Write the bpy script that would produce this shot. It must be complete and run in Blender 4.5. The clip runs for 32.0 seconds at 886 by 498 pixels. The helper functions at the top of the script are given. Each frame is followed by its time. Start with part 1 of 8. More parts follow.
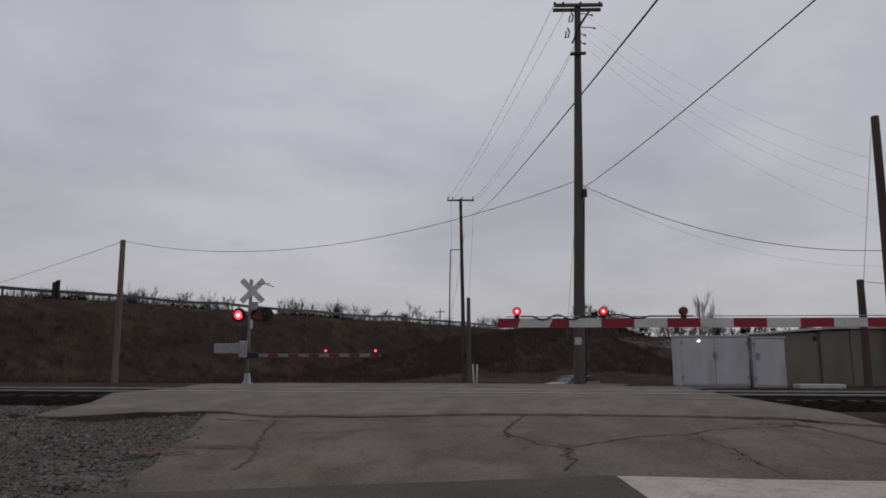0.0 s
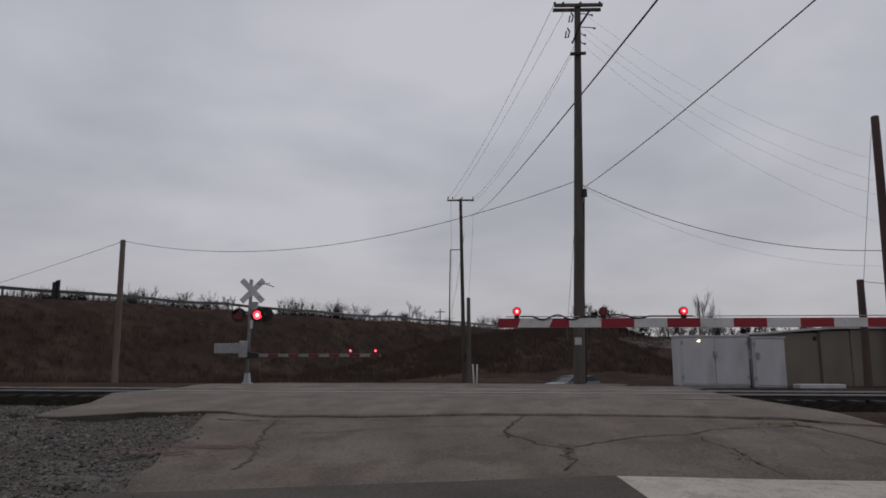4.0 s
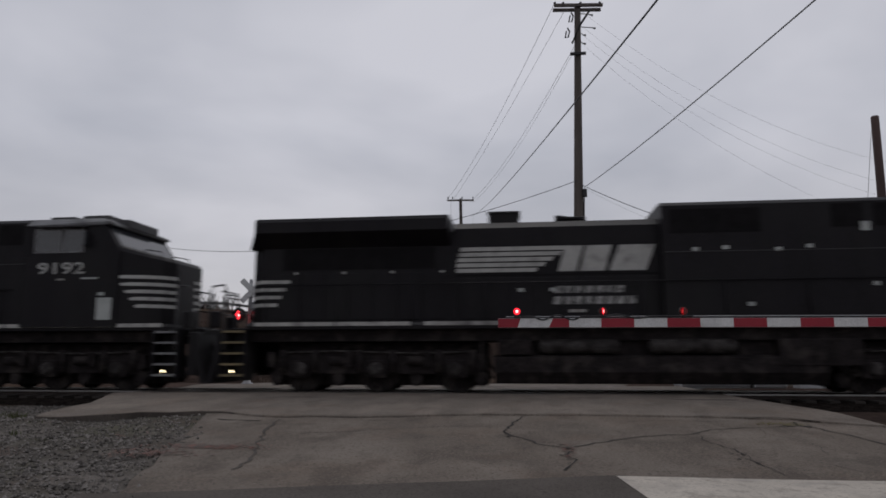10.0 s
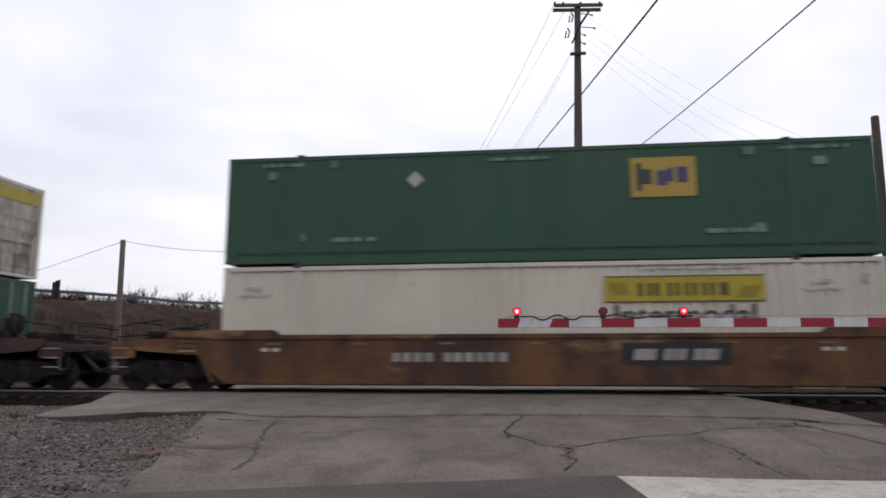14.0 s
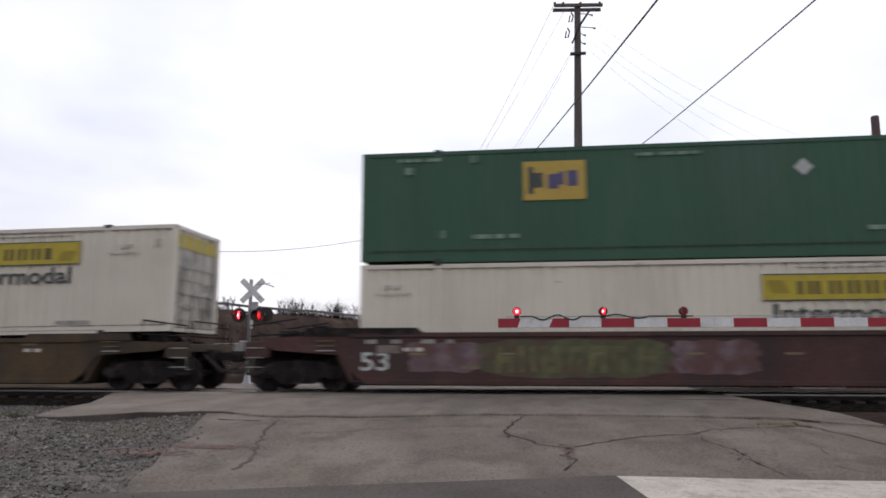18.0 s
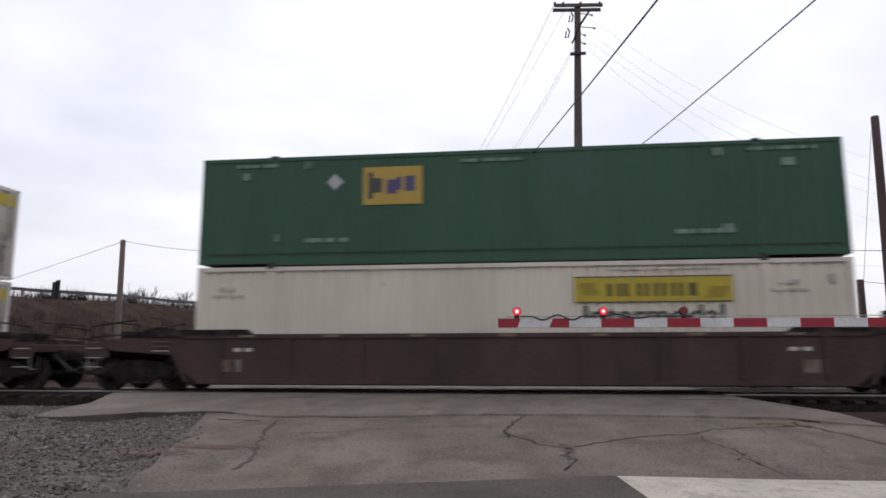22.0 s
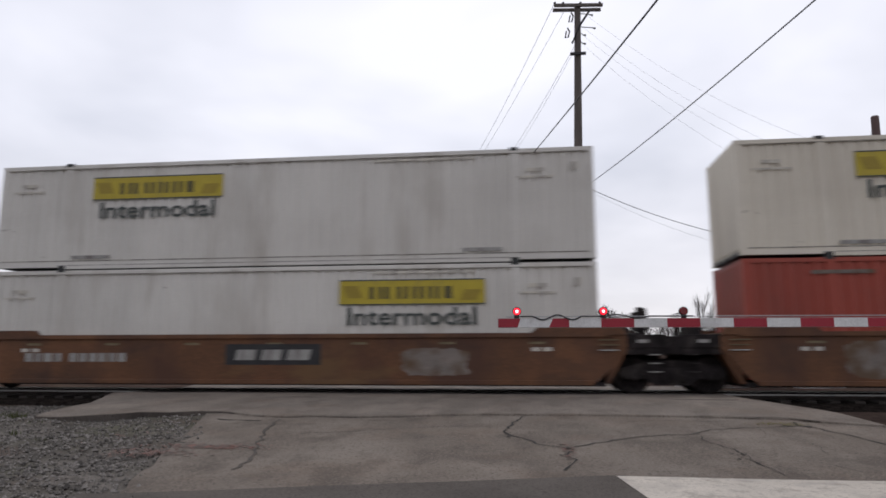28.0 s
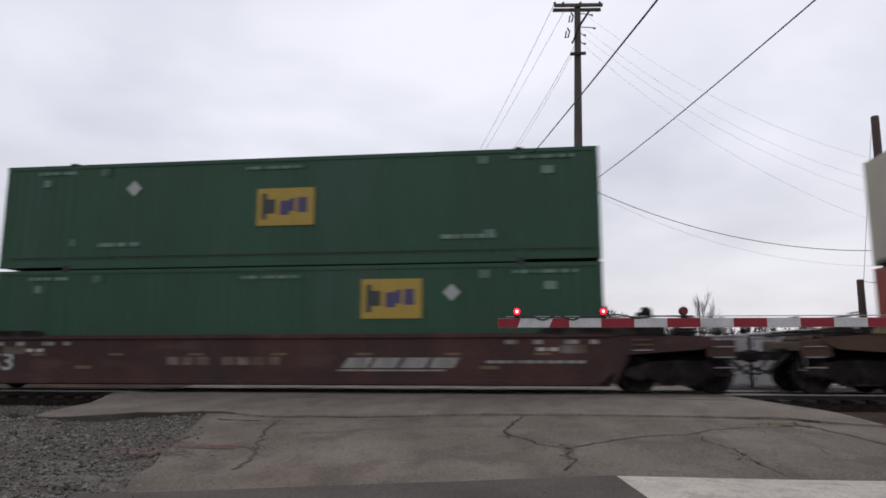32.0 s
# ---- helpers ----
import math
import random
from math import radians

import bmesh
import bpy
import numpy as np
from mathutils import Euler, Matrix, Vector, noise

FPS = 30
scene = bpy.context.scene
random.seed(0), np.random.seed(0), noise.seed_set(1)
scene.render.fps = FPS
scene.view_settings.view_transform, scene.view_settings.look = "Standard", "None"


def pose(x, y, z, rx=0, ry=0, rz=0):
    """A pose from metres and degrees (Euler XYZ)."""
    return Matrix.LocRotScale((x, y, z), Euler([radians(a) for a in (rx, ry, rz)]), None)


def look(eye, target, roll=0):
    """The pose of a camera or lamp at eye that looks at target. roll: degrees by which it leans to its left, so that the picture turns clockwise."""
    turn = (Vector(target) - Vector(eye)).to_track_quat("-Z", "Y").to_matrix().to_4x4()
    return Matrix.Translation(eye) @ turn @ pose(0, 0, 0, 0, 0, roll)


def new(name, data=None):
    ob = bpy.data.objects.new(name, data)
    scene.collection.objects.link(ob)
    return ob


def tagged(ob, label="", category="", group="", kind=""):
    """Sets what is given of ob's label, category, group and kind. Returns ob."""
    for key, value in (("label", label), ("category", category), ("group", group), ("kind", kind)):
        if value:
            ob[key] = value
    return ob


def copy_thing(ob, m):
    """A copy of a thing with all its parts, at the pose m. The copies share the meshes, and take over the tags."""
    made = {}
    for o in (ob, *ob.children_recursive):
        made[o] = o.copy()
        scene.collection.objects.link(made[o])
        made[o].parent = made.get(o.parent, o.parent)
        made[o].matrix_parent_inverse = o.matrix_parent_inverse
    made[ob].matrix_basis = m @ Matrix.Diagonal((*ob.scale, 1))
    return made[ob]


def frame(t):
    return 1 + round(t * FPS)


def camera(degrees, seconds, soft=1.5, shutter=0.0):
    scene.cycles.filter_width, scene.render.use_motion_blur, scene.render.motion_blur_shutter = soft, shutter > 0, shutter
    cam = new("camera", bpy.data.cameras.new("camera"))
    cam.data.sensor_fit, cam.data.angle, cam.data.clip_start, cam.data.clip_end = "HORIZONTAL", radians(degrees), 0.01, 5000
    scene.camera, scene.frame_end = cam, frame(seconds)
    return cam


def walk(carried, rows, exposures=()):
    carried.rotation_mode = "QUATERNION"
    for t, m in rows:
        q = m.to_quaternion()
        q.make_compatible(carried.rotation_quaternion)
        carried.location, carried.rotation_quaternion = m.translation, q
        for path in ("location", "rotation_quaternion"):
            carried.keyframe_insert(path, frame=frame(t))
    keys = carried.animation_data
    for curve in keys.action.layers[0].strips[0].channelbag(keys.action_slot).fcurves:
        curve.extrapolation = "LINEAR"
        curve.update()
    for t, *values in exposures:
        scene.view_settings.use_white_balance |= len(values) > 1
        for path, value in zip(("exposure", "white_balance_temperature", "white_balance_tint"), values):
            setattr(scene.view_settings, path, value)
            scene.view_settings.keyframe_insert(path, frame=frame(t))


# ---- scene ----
# ---- camera ----
cam = camera(66.13, 32.0, soft=1.7, shutter=0.28)
EYE = (0.0, -18.11, 0.864)
AIM = look(EYE, (EYE[0] - 12.165, EYE[1] + 98.04, EYE[2] + 15.49), -0.06)
walk(cam, [(0, AIM), (32, AIM)], exposures=[(0, -0.29), (8.4, -0.29), (9.2, -0.28), (10.5, 0.03), (11.5, 0.32), (12.5, 0.56), (13.2, 0.66),
     (17, 0.82), (18, 0.83), (18.6, 0.44), (19.5, 0.15), (20, 0.03), (21, 0.05), (21.5, 0.42), (21.9, 0.76), (22.3, 0.66), (23, 0.44), (23.5, 0.56), (24, 0.66), (25, 0.72), (28, 0.64), (30, 0.53), (31, 0.64), (32, 0.5)])

# ---- world and light ----
world = bpy.data.worlds.new("overcast_sky")
scene.world = world
world.use_nodes = True
wn, wl = world.node_tree.nodes, world.node_tree.links
wn.clear()
SUN_EL, SUN_ROT = 52.0, -6.0


def build_sky():
    out = wn.new("ShaderNodeOutputWorld")
    back = wn.new("ShaderNodeBackground")
    sky = wn.new("ShaderNodeTexSky")
    sky.sky_type, sky.sun_disc = "NISHITA", False
    sky.sun_elevation, sky.sun_rotation = radians(SUN_EL), radians(SUN_ROT)
    tint = wn.new("ShaderNodeMix")
    tint.data_type, tint.blend_type = "RGBA", "MIX"
    co = wn.new("ShaderNodeTexCoord")
    split = wn.new("ShaderNodeSeparateXYZ")
    wl.new(co.outputs["Generated"], split.inputs[0])
    # clouds lie in a layer overhead: the direction is divided by its height
    height = wn.new("ShaderNodeMath")
    height.operation, height.inputs[1].default_value = "ADD", 0.22
    wl.new(split.outputs["Z"], height.inputs[0])
    hmax = wn.new("ShaderNodeMath")
    hmax.operation, hmax.inputs[1].default_value = "MAXIMUM", 0.1
    wl.new(height.outputs[0], hmax.inputs[0])
    plane = wn.new("ShaderNodeVectorMath")
    plane.operation = "DIVIDE"
    wl.new(co.outputs["Generated"], plane.inputs[0])
    comb = wn.new("ShaderNodeCombineXYZ")
    for i in range(3):
        wl.new(hmax.outputs[0], comb.inputs[i])
    wl.new(comb.outputs[0], plane.inputs[1])
    n1 = wn.new("ShaderNodeTexNoise")
    n1.inputs["Scale"].default_value, n1.inputs["Detail"].default_value = 1.15, 4
    n1.inputs["Roughness"].default_value, n1.inputs["Distortion"].default_value = 0.48, 0.25
    wl.new(plane.outputs[0], n1.inputs["Vector"])
    ramp = wn.new("ShaderNodeValToRGB")
    ramp.color_ramp.elements[0].position, ramp.color_ramp.elements[1].position = 0.34, 0.68
    ramp.color_ramp.elements[0].color = (0.408, 0.42, 0.476, 1)
    ramp.color_ramp.elements[1].color = (0.607, 0.607, 0.662, 1)
    wl.new(n1.outputs["Fac"], ramp.inputs[0])
    # the layer thins to a paler, warmer band low down
    low = wn.new("ShaderNodeMapRange")
    low.inputs["From Min"].default_value, low.inputs["From Max"].default_value = 0.0, 0.3
    low.inputs["To Min"].default_value, low.inputs["To Max"].default_value = 0.6, 0.0
    wl.new(split.outputs["Z"], low.inputs["Value"])
    band = wn.new("ShaderNodeMix")
    band.data_type = "RGBA"
    band.inputs[7].default_value = (0.53, 0.50, 0.51, 1)
    wl.new(low.outputs[0], band.inputs[0])
    wl.new(ramp.outputs[0], band.inputs[6])
    tint.inputs[0].default_value = 0.95
    # the cloud is thinner and brighter towards the hidden sun, and duller on the side away from it
    toward = wn.new("ShaderNodeVectorMath")
    toward.operation = "DOT_PRODUCT"
    toward.inputs[1].default_value = (math.sin(radians(SUN_ROT - 12)) * 0.97, math.cos(radians(SUN_ROT - 12)) * 0.97, 0.25)
    wl.new(co.outputs["Generated"], toward.inputs[0])
    thick = wn.new("ShaderNodeMapRange")
    thick.interpolation_type = "SMOOTHSTEP"
    thick.inputs["From Min"].default_value, thick.inputs["From Max"].default_value = 0.1, 0.95
    thick.inputs["To Min"].default_value, thick.inputs["To Max"].default_value = 0.85, 1.06
    wl.new(toward.outputs["Value"], thick.inputs["Value"])
    wl.new(thick.outputs[0], back.inputs[1])
    scale = wn.new("ShaderNodeVectorMath")
    scale.operation = "SCALE"
    scale.inputs["Scale"].default_value = 0.1
    wl.new(sky.outputs[0], scale.inputs[0])
    wl.new(scale.outputs[0], tint.inputs[6])
    wl.new(band.outputs[2], tint.inputs[7])
    wl.new(tint.outputs[2], back.inputs[0])
    wl.new(back.outputs[0], out.inputs[0])


build_sky()
sun = new("sun", bpy.data.lights.new("sun", "SUN"))
sun.data.energy, sun.data.angle, sun.data.color = 0.35, radians(25), (1.0, 0.96, 0.92)
sun.matrix_world = look((0, 0, 40), (-40 * math.sin(radians(SUN_ROT)), -40 * math.cos(radians(SUN_ROT)), 40 - 40 * math.tan(radians(SUN_EL))))


# ---- materials ----
def mat(name, color, rough=0.6, metal=0.0, var=0.25, scale=3.0, grain=40.0, bump=0.15, dirt=None, dirt_at=0.55, dirt_scale=1.2,
        streak=0.0, stretch=None, island=0.0, obrand=0.0, emit=0.0, emit_color=None, spec=0.5):
    m = bpy.data.materials.new(name)
    m.use_nodes = True
    nt = m.node_tree
    b = nt.nodes["Principled BSDF"]
    b.inputs["Roughness"].default_value, b.inputs["Metallic"].default_value = rough, metal
    b.inputs["Specular IOR Level"].default_value = spec
    co = nt.nodes.new("ShaderNodeTexCoord")
    mp = nt.nodes.new("ShaderNodeMapping")
    nt.links.new(co.outputs["Object"], mp.inputs[0])
    if streak:
        mp.inputs["Scale"].default_value = (1, 1, streak)
    if stretch:
        mp.inputs["Scale"].default_value = stretch
    big, fine = nt.nodes.new("ShaderNodeTexNoise"), nt.nodes.new("ShaderNodeTexNoise")
    big.inputs["Scale"].default_value, big.inputs["Detail"].default_value = scale, 4
    fine.inputs["Scale"].default_value, fine.inputs["Detail"].default_value = grain, 3
    nt.links.new(mp.outputs[0], big.inputs["Vector"])
    nt.links.new(co.outputs["Object"], fine.inputs["Vector"])
    add = nt.nodes.new("ShaderNodeMath")
    add.operation = "ADD"
    nt.links.new(big.outputs["Fac"], add.inputs[0])
    nt.links.new(fine.outputs["Fac"], add.inputs[1])
    last = add.outputs[0]
    if island or obrand:
        rnd = nt.nodes.new("ShaderNodeNewGeometry") if island else nt.nodes.new("ShaderNodeObjectInfo")
        mul = nt.nodes.new("ShaderNodeMath")
        mul.operation = "MULTIPLY_ADD"
        mul.inputs[1].default_value = island or obrand
        nt.links.new(rnd.outputs["Random Per Island" if island else "Random"], mul.inputs[0])
        nt.links.new(last, mul.inputs[2])
        last = mul.outputs[0]
    rng = nt.nodes.new("ShaderNodeMapRange")
    rng.inputs["From Min"].default_value, rng.inputs["From Max"].default_value = 0.74, 1.26 + (island or obrand)
    rng.inputs["To Min"].default_value, rng.inputs["To Max"].default_value = 1 - var, 1 + var
    nt.links.new(last, rng.inputs["Value"])
    vm = nt.nodes.new("ShaderNodeVectorMath")
    vm.operation = "SCALE"
    vm.inputs[0].default_value = color
    nt.links.new(rng.outputs[0], vm.inputs["Scale"])
    col = vm.outputs[0]
    if dirt:
        dn = nt.nodes.new("ShaderNodeTexNoise")
        dn.inputs["Scale"].default_value, dn.inputs["Detail"].default_value = dirt_scale, 6
        nt.links.new(mp.outputs[0], dn.inputs["Vector"])
        dr = nt.nodes.new("ShaderNodeMapRange")
        dr.inputs["From Min"].default_value, dr.inputs["From Max"].default_value = dirt_at - 0.06, dirt_at + 0.12
        nt.links.new(dn.outputs["Fac"], dr.inputs["Value"])
        mx = nt.nodes.new("ShaderNodeMix")
        mx.data_type = "RGBA"
        mx.inputs[7].default_value = (*dirt, 1)
        nt.links.new(dr.outputs[0], mx.inputs[0])
        nt.links.new(col, mx.inputs[6])
        col = mx.outputs[2]
    nt.links.new(col, b.inputs["Base Color"])
    if bump:
        bp = nt.nodes.new("ShaderNodeBump")
        bp.inputs["Strength"].default_value, bp.inputs["Distance"].default_value = bump, 0.02
        nt.links.new(add.outputs[0], bp.inputs["Height"])
        nt.links.new(bp.outputs[0], b.inputs["Normal"])
    if emit:
        b.inputs["Emission Color"].default_value = (*(emit_color or color), 1)
        b.inputs["Emission Strength"].default_value = emit
    return m


M = dict(
    ground=mat("dry_ground", (0.072, 0.053, 0.045), 0.95, var=0.3, scale=0.6, grain=8, bump=0.4, dirt=(0.060, 0.043, 0.037), dirt_scale=0.25, spec=0.0),
    gravel=mat("grey_gravel", (0.128, 0.114, 0.101), 0.9, var=0.5, scale=5, grain=45, bump=0.6, dirt=(0.082, 0.075, 0.057), dirt_at=0.52, dirt_scale=0.9, spec=0.1),
    stone=mat("gravel_stone", (0.168, 0.154, 0.141), 0.85, var=0.8, scale=8, grain=60, bump=0.3, island=1.2, spec=0.1),
    ballast=mat("ballast", (0.02, 0.0165, 0.0145), 0.95, var=0.6, scale=6, grain=25, bump=0.9, spec=0.0),
    # mottling drawn out along y also paints in brown windscreen reflections
    asphalt=mat("worn_asphalt", (0.168, 0.139, 0.115), 0.9, var=0.34, scale=1.3, grain=30, bump=0.2, dirt=(0.140, 0.117, 0.097), dirt_at=0.5, dirt_scale=1.3, stretch=(1, 0.4, 1), spec=0.2),
    newer=mat("dark_asphalt", (0.092, 0.079, 0.069), 0.85, var=0.3, scale=1.2, grain=60, bump=0.2, dirt=(0.066, 0.056, 0.05), dirt_scale=0.4, spec=0.15),
    crack=mat("crack", (0.03, 0.025, 0.022), 0.95, var=0.3, bump=0),
    line=mat("road_paint", (0.50, 0.45, 0.385), 0.7, var=0.14, scale=2, grain=50, dirt=(0.35, 0.315, 0.275), dirt_at=0.6, dirt_scale=3),
    redpaint=mat("survey_paint", (0.23, 0.112, 0.09), 0.9, var=0.3, scale=6, dirt=(0.14, 0.118, 0.10), dirt_at=0.46, dirt_scale=7),
    rail=mat("rail_steel", (0.035, 0.026, 0.022), 0.8, 0.1, var=0.3),
    railhead=mat("rail_head", (0.36, 0.35, 0.34), 0.4, 1.0, var=0.08, bump=0.02),
    tie=mat("tie_wood", (0.03, 0.024, 0.02), 0.9, var=0.35, scale=4, obrand=0.5),
    rubber=mat("rubber", (0.035, 0.033, 0.032), 0.8, var=0.2),
    brush=mat("dead_brush", (0.090, 0.064, 0.053), 0.95, spec=0.0, var=0.38, scale=0.12, grain=2, bump=0, island=0.9),
    brush2=mat("grey_brush", (0.033, 0.027, 0.026), 0.95, spec=0.0, var=0.5, scale=0.3, bump=0, island=1.0),
    bark=mat("grey_bark", (0.075, 0.062, 0.055), 0.95, var=0.3, scale=5, grain=40, bump=0.4),
    pole=mat("pole_wood", (0.115, 0.098, 0.088), 0.9, var=0.3, scale=4, grain=60, bump=0.3, streak=0.08),
    polegrey=mat("grey_pole_wood", (0.19, 0.155, 0.13), 0.9, var=0.35, scale=4, grain=60, bump=0.3, streak=0.08),
    polered=mat("brown_pole_wood", (0.095, 0.062, 0.058), 0.9, var=0.25, scale=4, grain=60, bump=0.3, streak=0.08),
    wire=mat("cable", (0.03, 0.03, 0.032), 0.6, bump=0),
    wirethin=mat("thin_cable", (0.27, 0.27, 0.28), 0.5, bump=0),
    iron=mat("dark_iron", (0.035, 0.034, 0.036), 0.55, 0.4, var=0.25),
    galv=mat("galvanised", (0.36, 0.36, 0.37), 0.5, 0.5, var=0.15, scale=6),
    guard=mat("guardrail_steel", (0.15, 0.147, 0.15), 0.6, 0.3, var=0.2),
    white=mat("white_reflective", (0.65, 0.65, 0.645), 0.5, var=0.12, scale=5, dirt=(0.45, 0.44, 0.43), dirt_at=0.62, dirt_scale=4),
    red=mat("red_reflective", (0.30, 0.010, 0.026), 0.45, var=0.1, scale=5),
    cabinet=mat("cabinet_aluminium", (0.56, 0.565, 0.58), 0.55, 0.15, var=0.1, scale=2, dirt=(0.48, 0.475, 0.475), dirt_at=0.62, dirt_scale=1.5, streak=0.3),
    shed=mat("beige_shed", (0.205, 0.18, 0.146), 0.75, var=0.12, scale=1.2, dirt=(0.185, 0.16, 0.128), dirt_at=0.6, dirt_scale=0.8, streak=0.4),
    shedroof=mat("shed_roof", (0.5, 0.49, 0.48), 0.6, 0.2, var=0.12),
    lit=mat("lit_lens", (0.7, 0.02, 0.03), 0.4, var=0, bump=0, emit=1.5, emit_color=(1.0, 0.012, 0.03)),
    hot=mat("lit_core", (0.9, 0.5, 0.5), 0.4, var=0, bump=0, emit=6.0, emit_color=(1.0, 0.2, 0.2)),
    lit_big=mat("lit_signal_lens", (0.8, 0.02, 0.03), 0.4, var=0, bump=0, emit=7, emit_color=(1.0, 0.025, 0.04)),
    hot_big=mat("lit_signal_core", (0.9, 0.5, 0.5), 0.4, var=0, bump=0, emit=6, emit_color=(1.0, 0.3, 0.3)),
    spray_grey=mat("grey_spray", (0.22, 0.20, 0.195), 0.7, var=0.3, scale=4, dirt=(0.09, 0.055, 0.048), dirt_at=0.56, dirt_scale=3),
    spray_teal=mat("teal_spray", (0.10, 0.15, 0.14), 0.7, var=0.3, scale=3, dirt=(0.10, 0.08, 0.05), dirt_at=0.5, dirt_scale=1.8),
    spray_pale=mat("pale_spray", (0.20, 0.17, 0.15), 0.7, var=0.3, scale=3, dirt=(0.12, 0.075, 0.045), dirt_at=0.48, dirt_scale=2),
    spray_olive=mat("olive_spray", (0.085, 0.088, 0.042), 0.7, var=0.35, scale=3, dirt=(0.085, 0.052, 0.036), dirt_at=0.52, dirt_scale=1.6),
    spray_lilac=mat("lilac_spray", (0.16, 0.115, 0.13), 0.7, var=0.35, scale=3, dirt=(0.11, 0.052, 0.047), dirt_at=0.48, dirt_scale=1.8),
    spray_letter=mat("yellow_green_spray", (0.135, 0.13, 0.055), 0.7, var=0.35, scale=3, dirt=(0.09, 0.075, 0.04), dirt_at=0.5, dirt_scale=2),
    # same stretched mottling, painted reflections included, on the crossing coat
    apron=mat("crossing_asphalt", (0.198, 0.167, 0.140), 0.9, var=0.32, scale=1.5, grain=30, bump=0.18, dirt=(0.163, 0.140, 0.119), dirt_at=0.5, dirt_scale=1.0, stretch=(1, 0.3, 1), spec=0.2),
    palefield=mat("pale_dead_grass", (0.17, 0.15, 0.138), 0.95, var=0.35, scale=0.3, grain=3, bump=0, dirt=(0.105, 0.093, 0.087), dirt_scale=0.12, spec=0.0),
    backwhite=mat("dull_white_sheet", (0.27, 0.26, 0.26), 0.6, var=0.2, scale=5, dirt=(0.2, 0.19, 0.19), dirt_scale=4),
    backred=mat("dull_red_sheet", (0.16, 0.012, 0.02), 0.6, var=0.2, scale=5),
    weed=mat("dull_weed", (0.075, 0.085, 0.035), 0.9, var=0.4, scale=6, bump=0, island=0.6, spec=0.1),
    moss=mat("dry_weed", (0.19, 0.17, 0.085), 0.95, var=0.3, scale=8, bump=0, spec=0.0),
    lens=mat("red_lens", (0.16, 0.008, 0.01), 0.2, var=0.1, bump=0),
    lampblack=mat("lamp_black", (0.02, 0.02, 0.02), 0.6, var=0.15),
    sparkle=mat("lit_bulb", (1, 0.9, 0.7), 0.4, var=0, bump=0, emit=6, emit_color=(1, 0.8, 0.5)),
    headlight=mat("headlight", (1, 0.95, 0.85), 0.4, var=0, bump=0, emit=4.5, emit_color=(1, 0.8, 0.5)),
    grille=mat("dark_grille", (0.012, 0.011, 0.012), 0.8, var=0.3, bump=0.2, spec=0.1),
    loco=mat("black_enamel", (0.0085, 0.0068, 0.0092), 0.5, var=0.35, scale=1.5, grain=12, bump=0.04, dirt=(0.013, 0.0118, 0.0125), dirt_at=0.55, dirt_scale=0.7, streak=0.4, spec=0.22),
    caproof=mat("grey_cab_roof", (0.20, 0.20, 0.205), 0.7, var=0.25, scale=2, bump=0.1, dirt=(0.09, 0.088, 0.088), dirt_scale=1.5),
    jbdoor=mat("grimy_door", (0.52, 0.48, 0.41), 0.6, var=0.2, scale=2.5, bump=0.05, dirt=(0.20, 0.18, 0.15), dirt_at=0.53, dirt_scale=2.2, streak=0.5),
    locoroof=mat("grimy_roof", (0.062, 0.06, 0.062), 0.7, var=0.3, scale=2, bump=0.1),
    grime=mat("running_gear", (0.021, 0.0172, 0.0175), 0.8, 0.1, var=0.5, scale=4, grain=20, bump=0.3, dirt=(0.056, 0.048, 0.044), dirt_at=0.58, dirt_scale=3, spec=0.15),
    namewhite=mat("worn_name_white", (0.30, 0.295, 0.285), 0.6, var=0.4, scale=6, dirt=(0.05, 0.05, 0.05), dirt_at=0.56, dirt_scale=9),
    trucksteel=mat("dusty_truck_steel", (0.058, 0.052, 0.05), 0.75, 0.1, var=0.5, scale=5, grain=20, bump=0.2, dirt=(0.02, 0.017, 0.016), dirt_at=0.5, dirt_scale=4, spec=0.2),
    mark=mat("white_marking", (0.42, 0.415, 0.395), 0.6, var=0.15, scale=4, dirt=(0.25, 0.24, 0.23), dirt_at=0.6, dirt_scale=3),
    sillwhite=mat("sill_stripe", (0.42, 0.41, 0.39), 0.6, var=0.2, scale=2, dirt=(0.14, 0.13, 0.13), dirt_at=0.6, dirt_scale=1.5),
    glass=mat("cab_glass", (0.03, 0.032, 0.036), 0.1, var=0.1, bump=0, spec=1.0),
    amber=mat("step_yellow", (0.17, 0.135, 0.075), 0.7, var=0.3, scale=5),
    jb=mat("cream_white_steel", (0.71, 0.655, 0.555), 0.55, var=0.07, scale=1.2, grain=25, bump=0.04, dirt=(0.60, 0.54, 0.45), dirt_at=0.6, dirt_scale=1.0, streak=0.2, obrand=0.2),
    jbgrey=mat("grey_white_steel", (0.68, 0.655, 0.61), 0.55, var=0.07, scale=1.2, grain=25, bump=0.04, dirt=(0.51, 0.475, 0.425), dirt_at=0.61, dirt_scale=1.0, streak=0.25),
    jbtan=mat("tan_white_steel", (0.56, 0.515, 0.425), 0.55, var=0.09, scale=1.2, grain=25, bump=0.04, dirt=(0.46, 0.415, 0.34), dirt_at=0.6, dirt_scale=0.9, streak=0.25),
    jbblue=mat("clean_white_steel", (0.76, 0.76, 0.765), 0.5, var=0.05, scale=1.2, grain=25, bump=0.03, dirt=(0.64, 0.625, 0.60), dirt_at=0.66, dirt_scale=0.8, streak=0.25),
    emp=mat("green_steel", (0.021, 0.085, 0.044), 0.5, var=0.14, scale=1.0, grain=25, bump=0.04, dirt=(0.036, 0.092, 0.058), dirt_at=0.6, dirt_scale=0.7, streak=0.25),
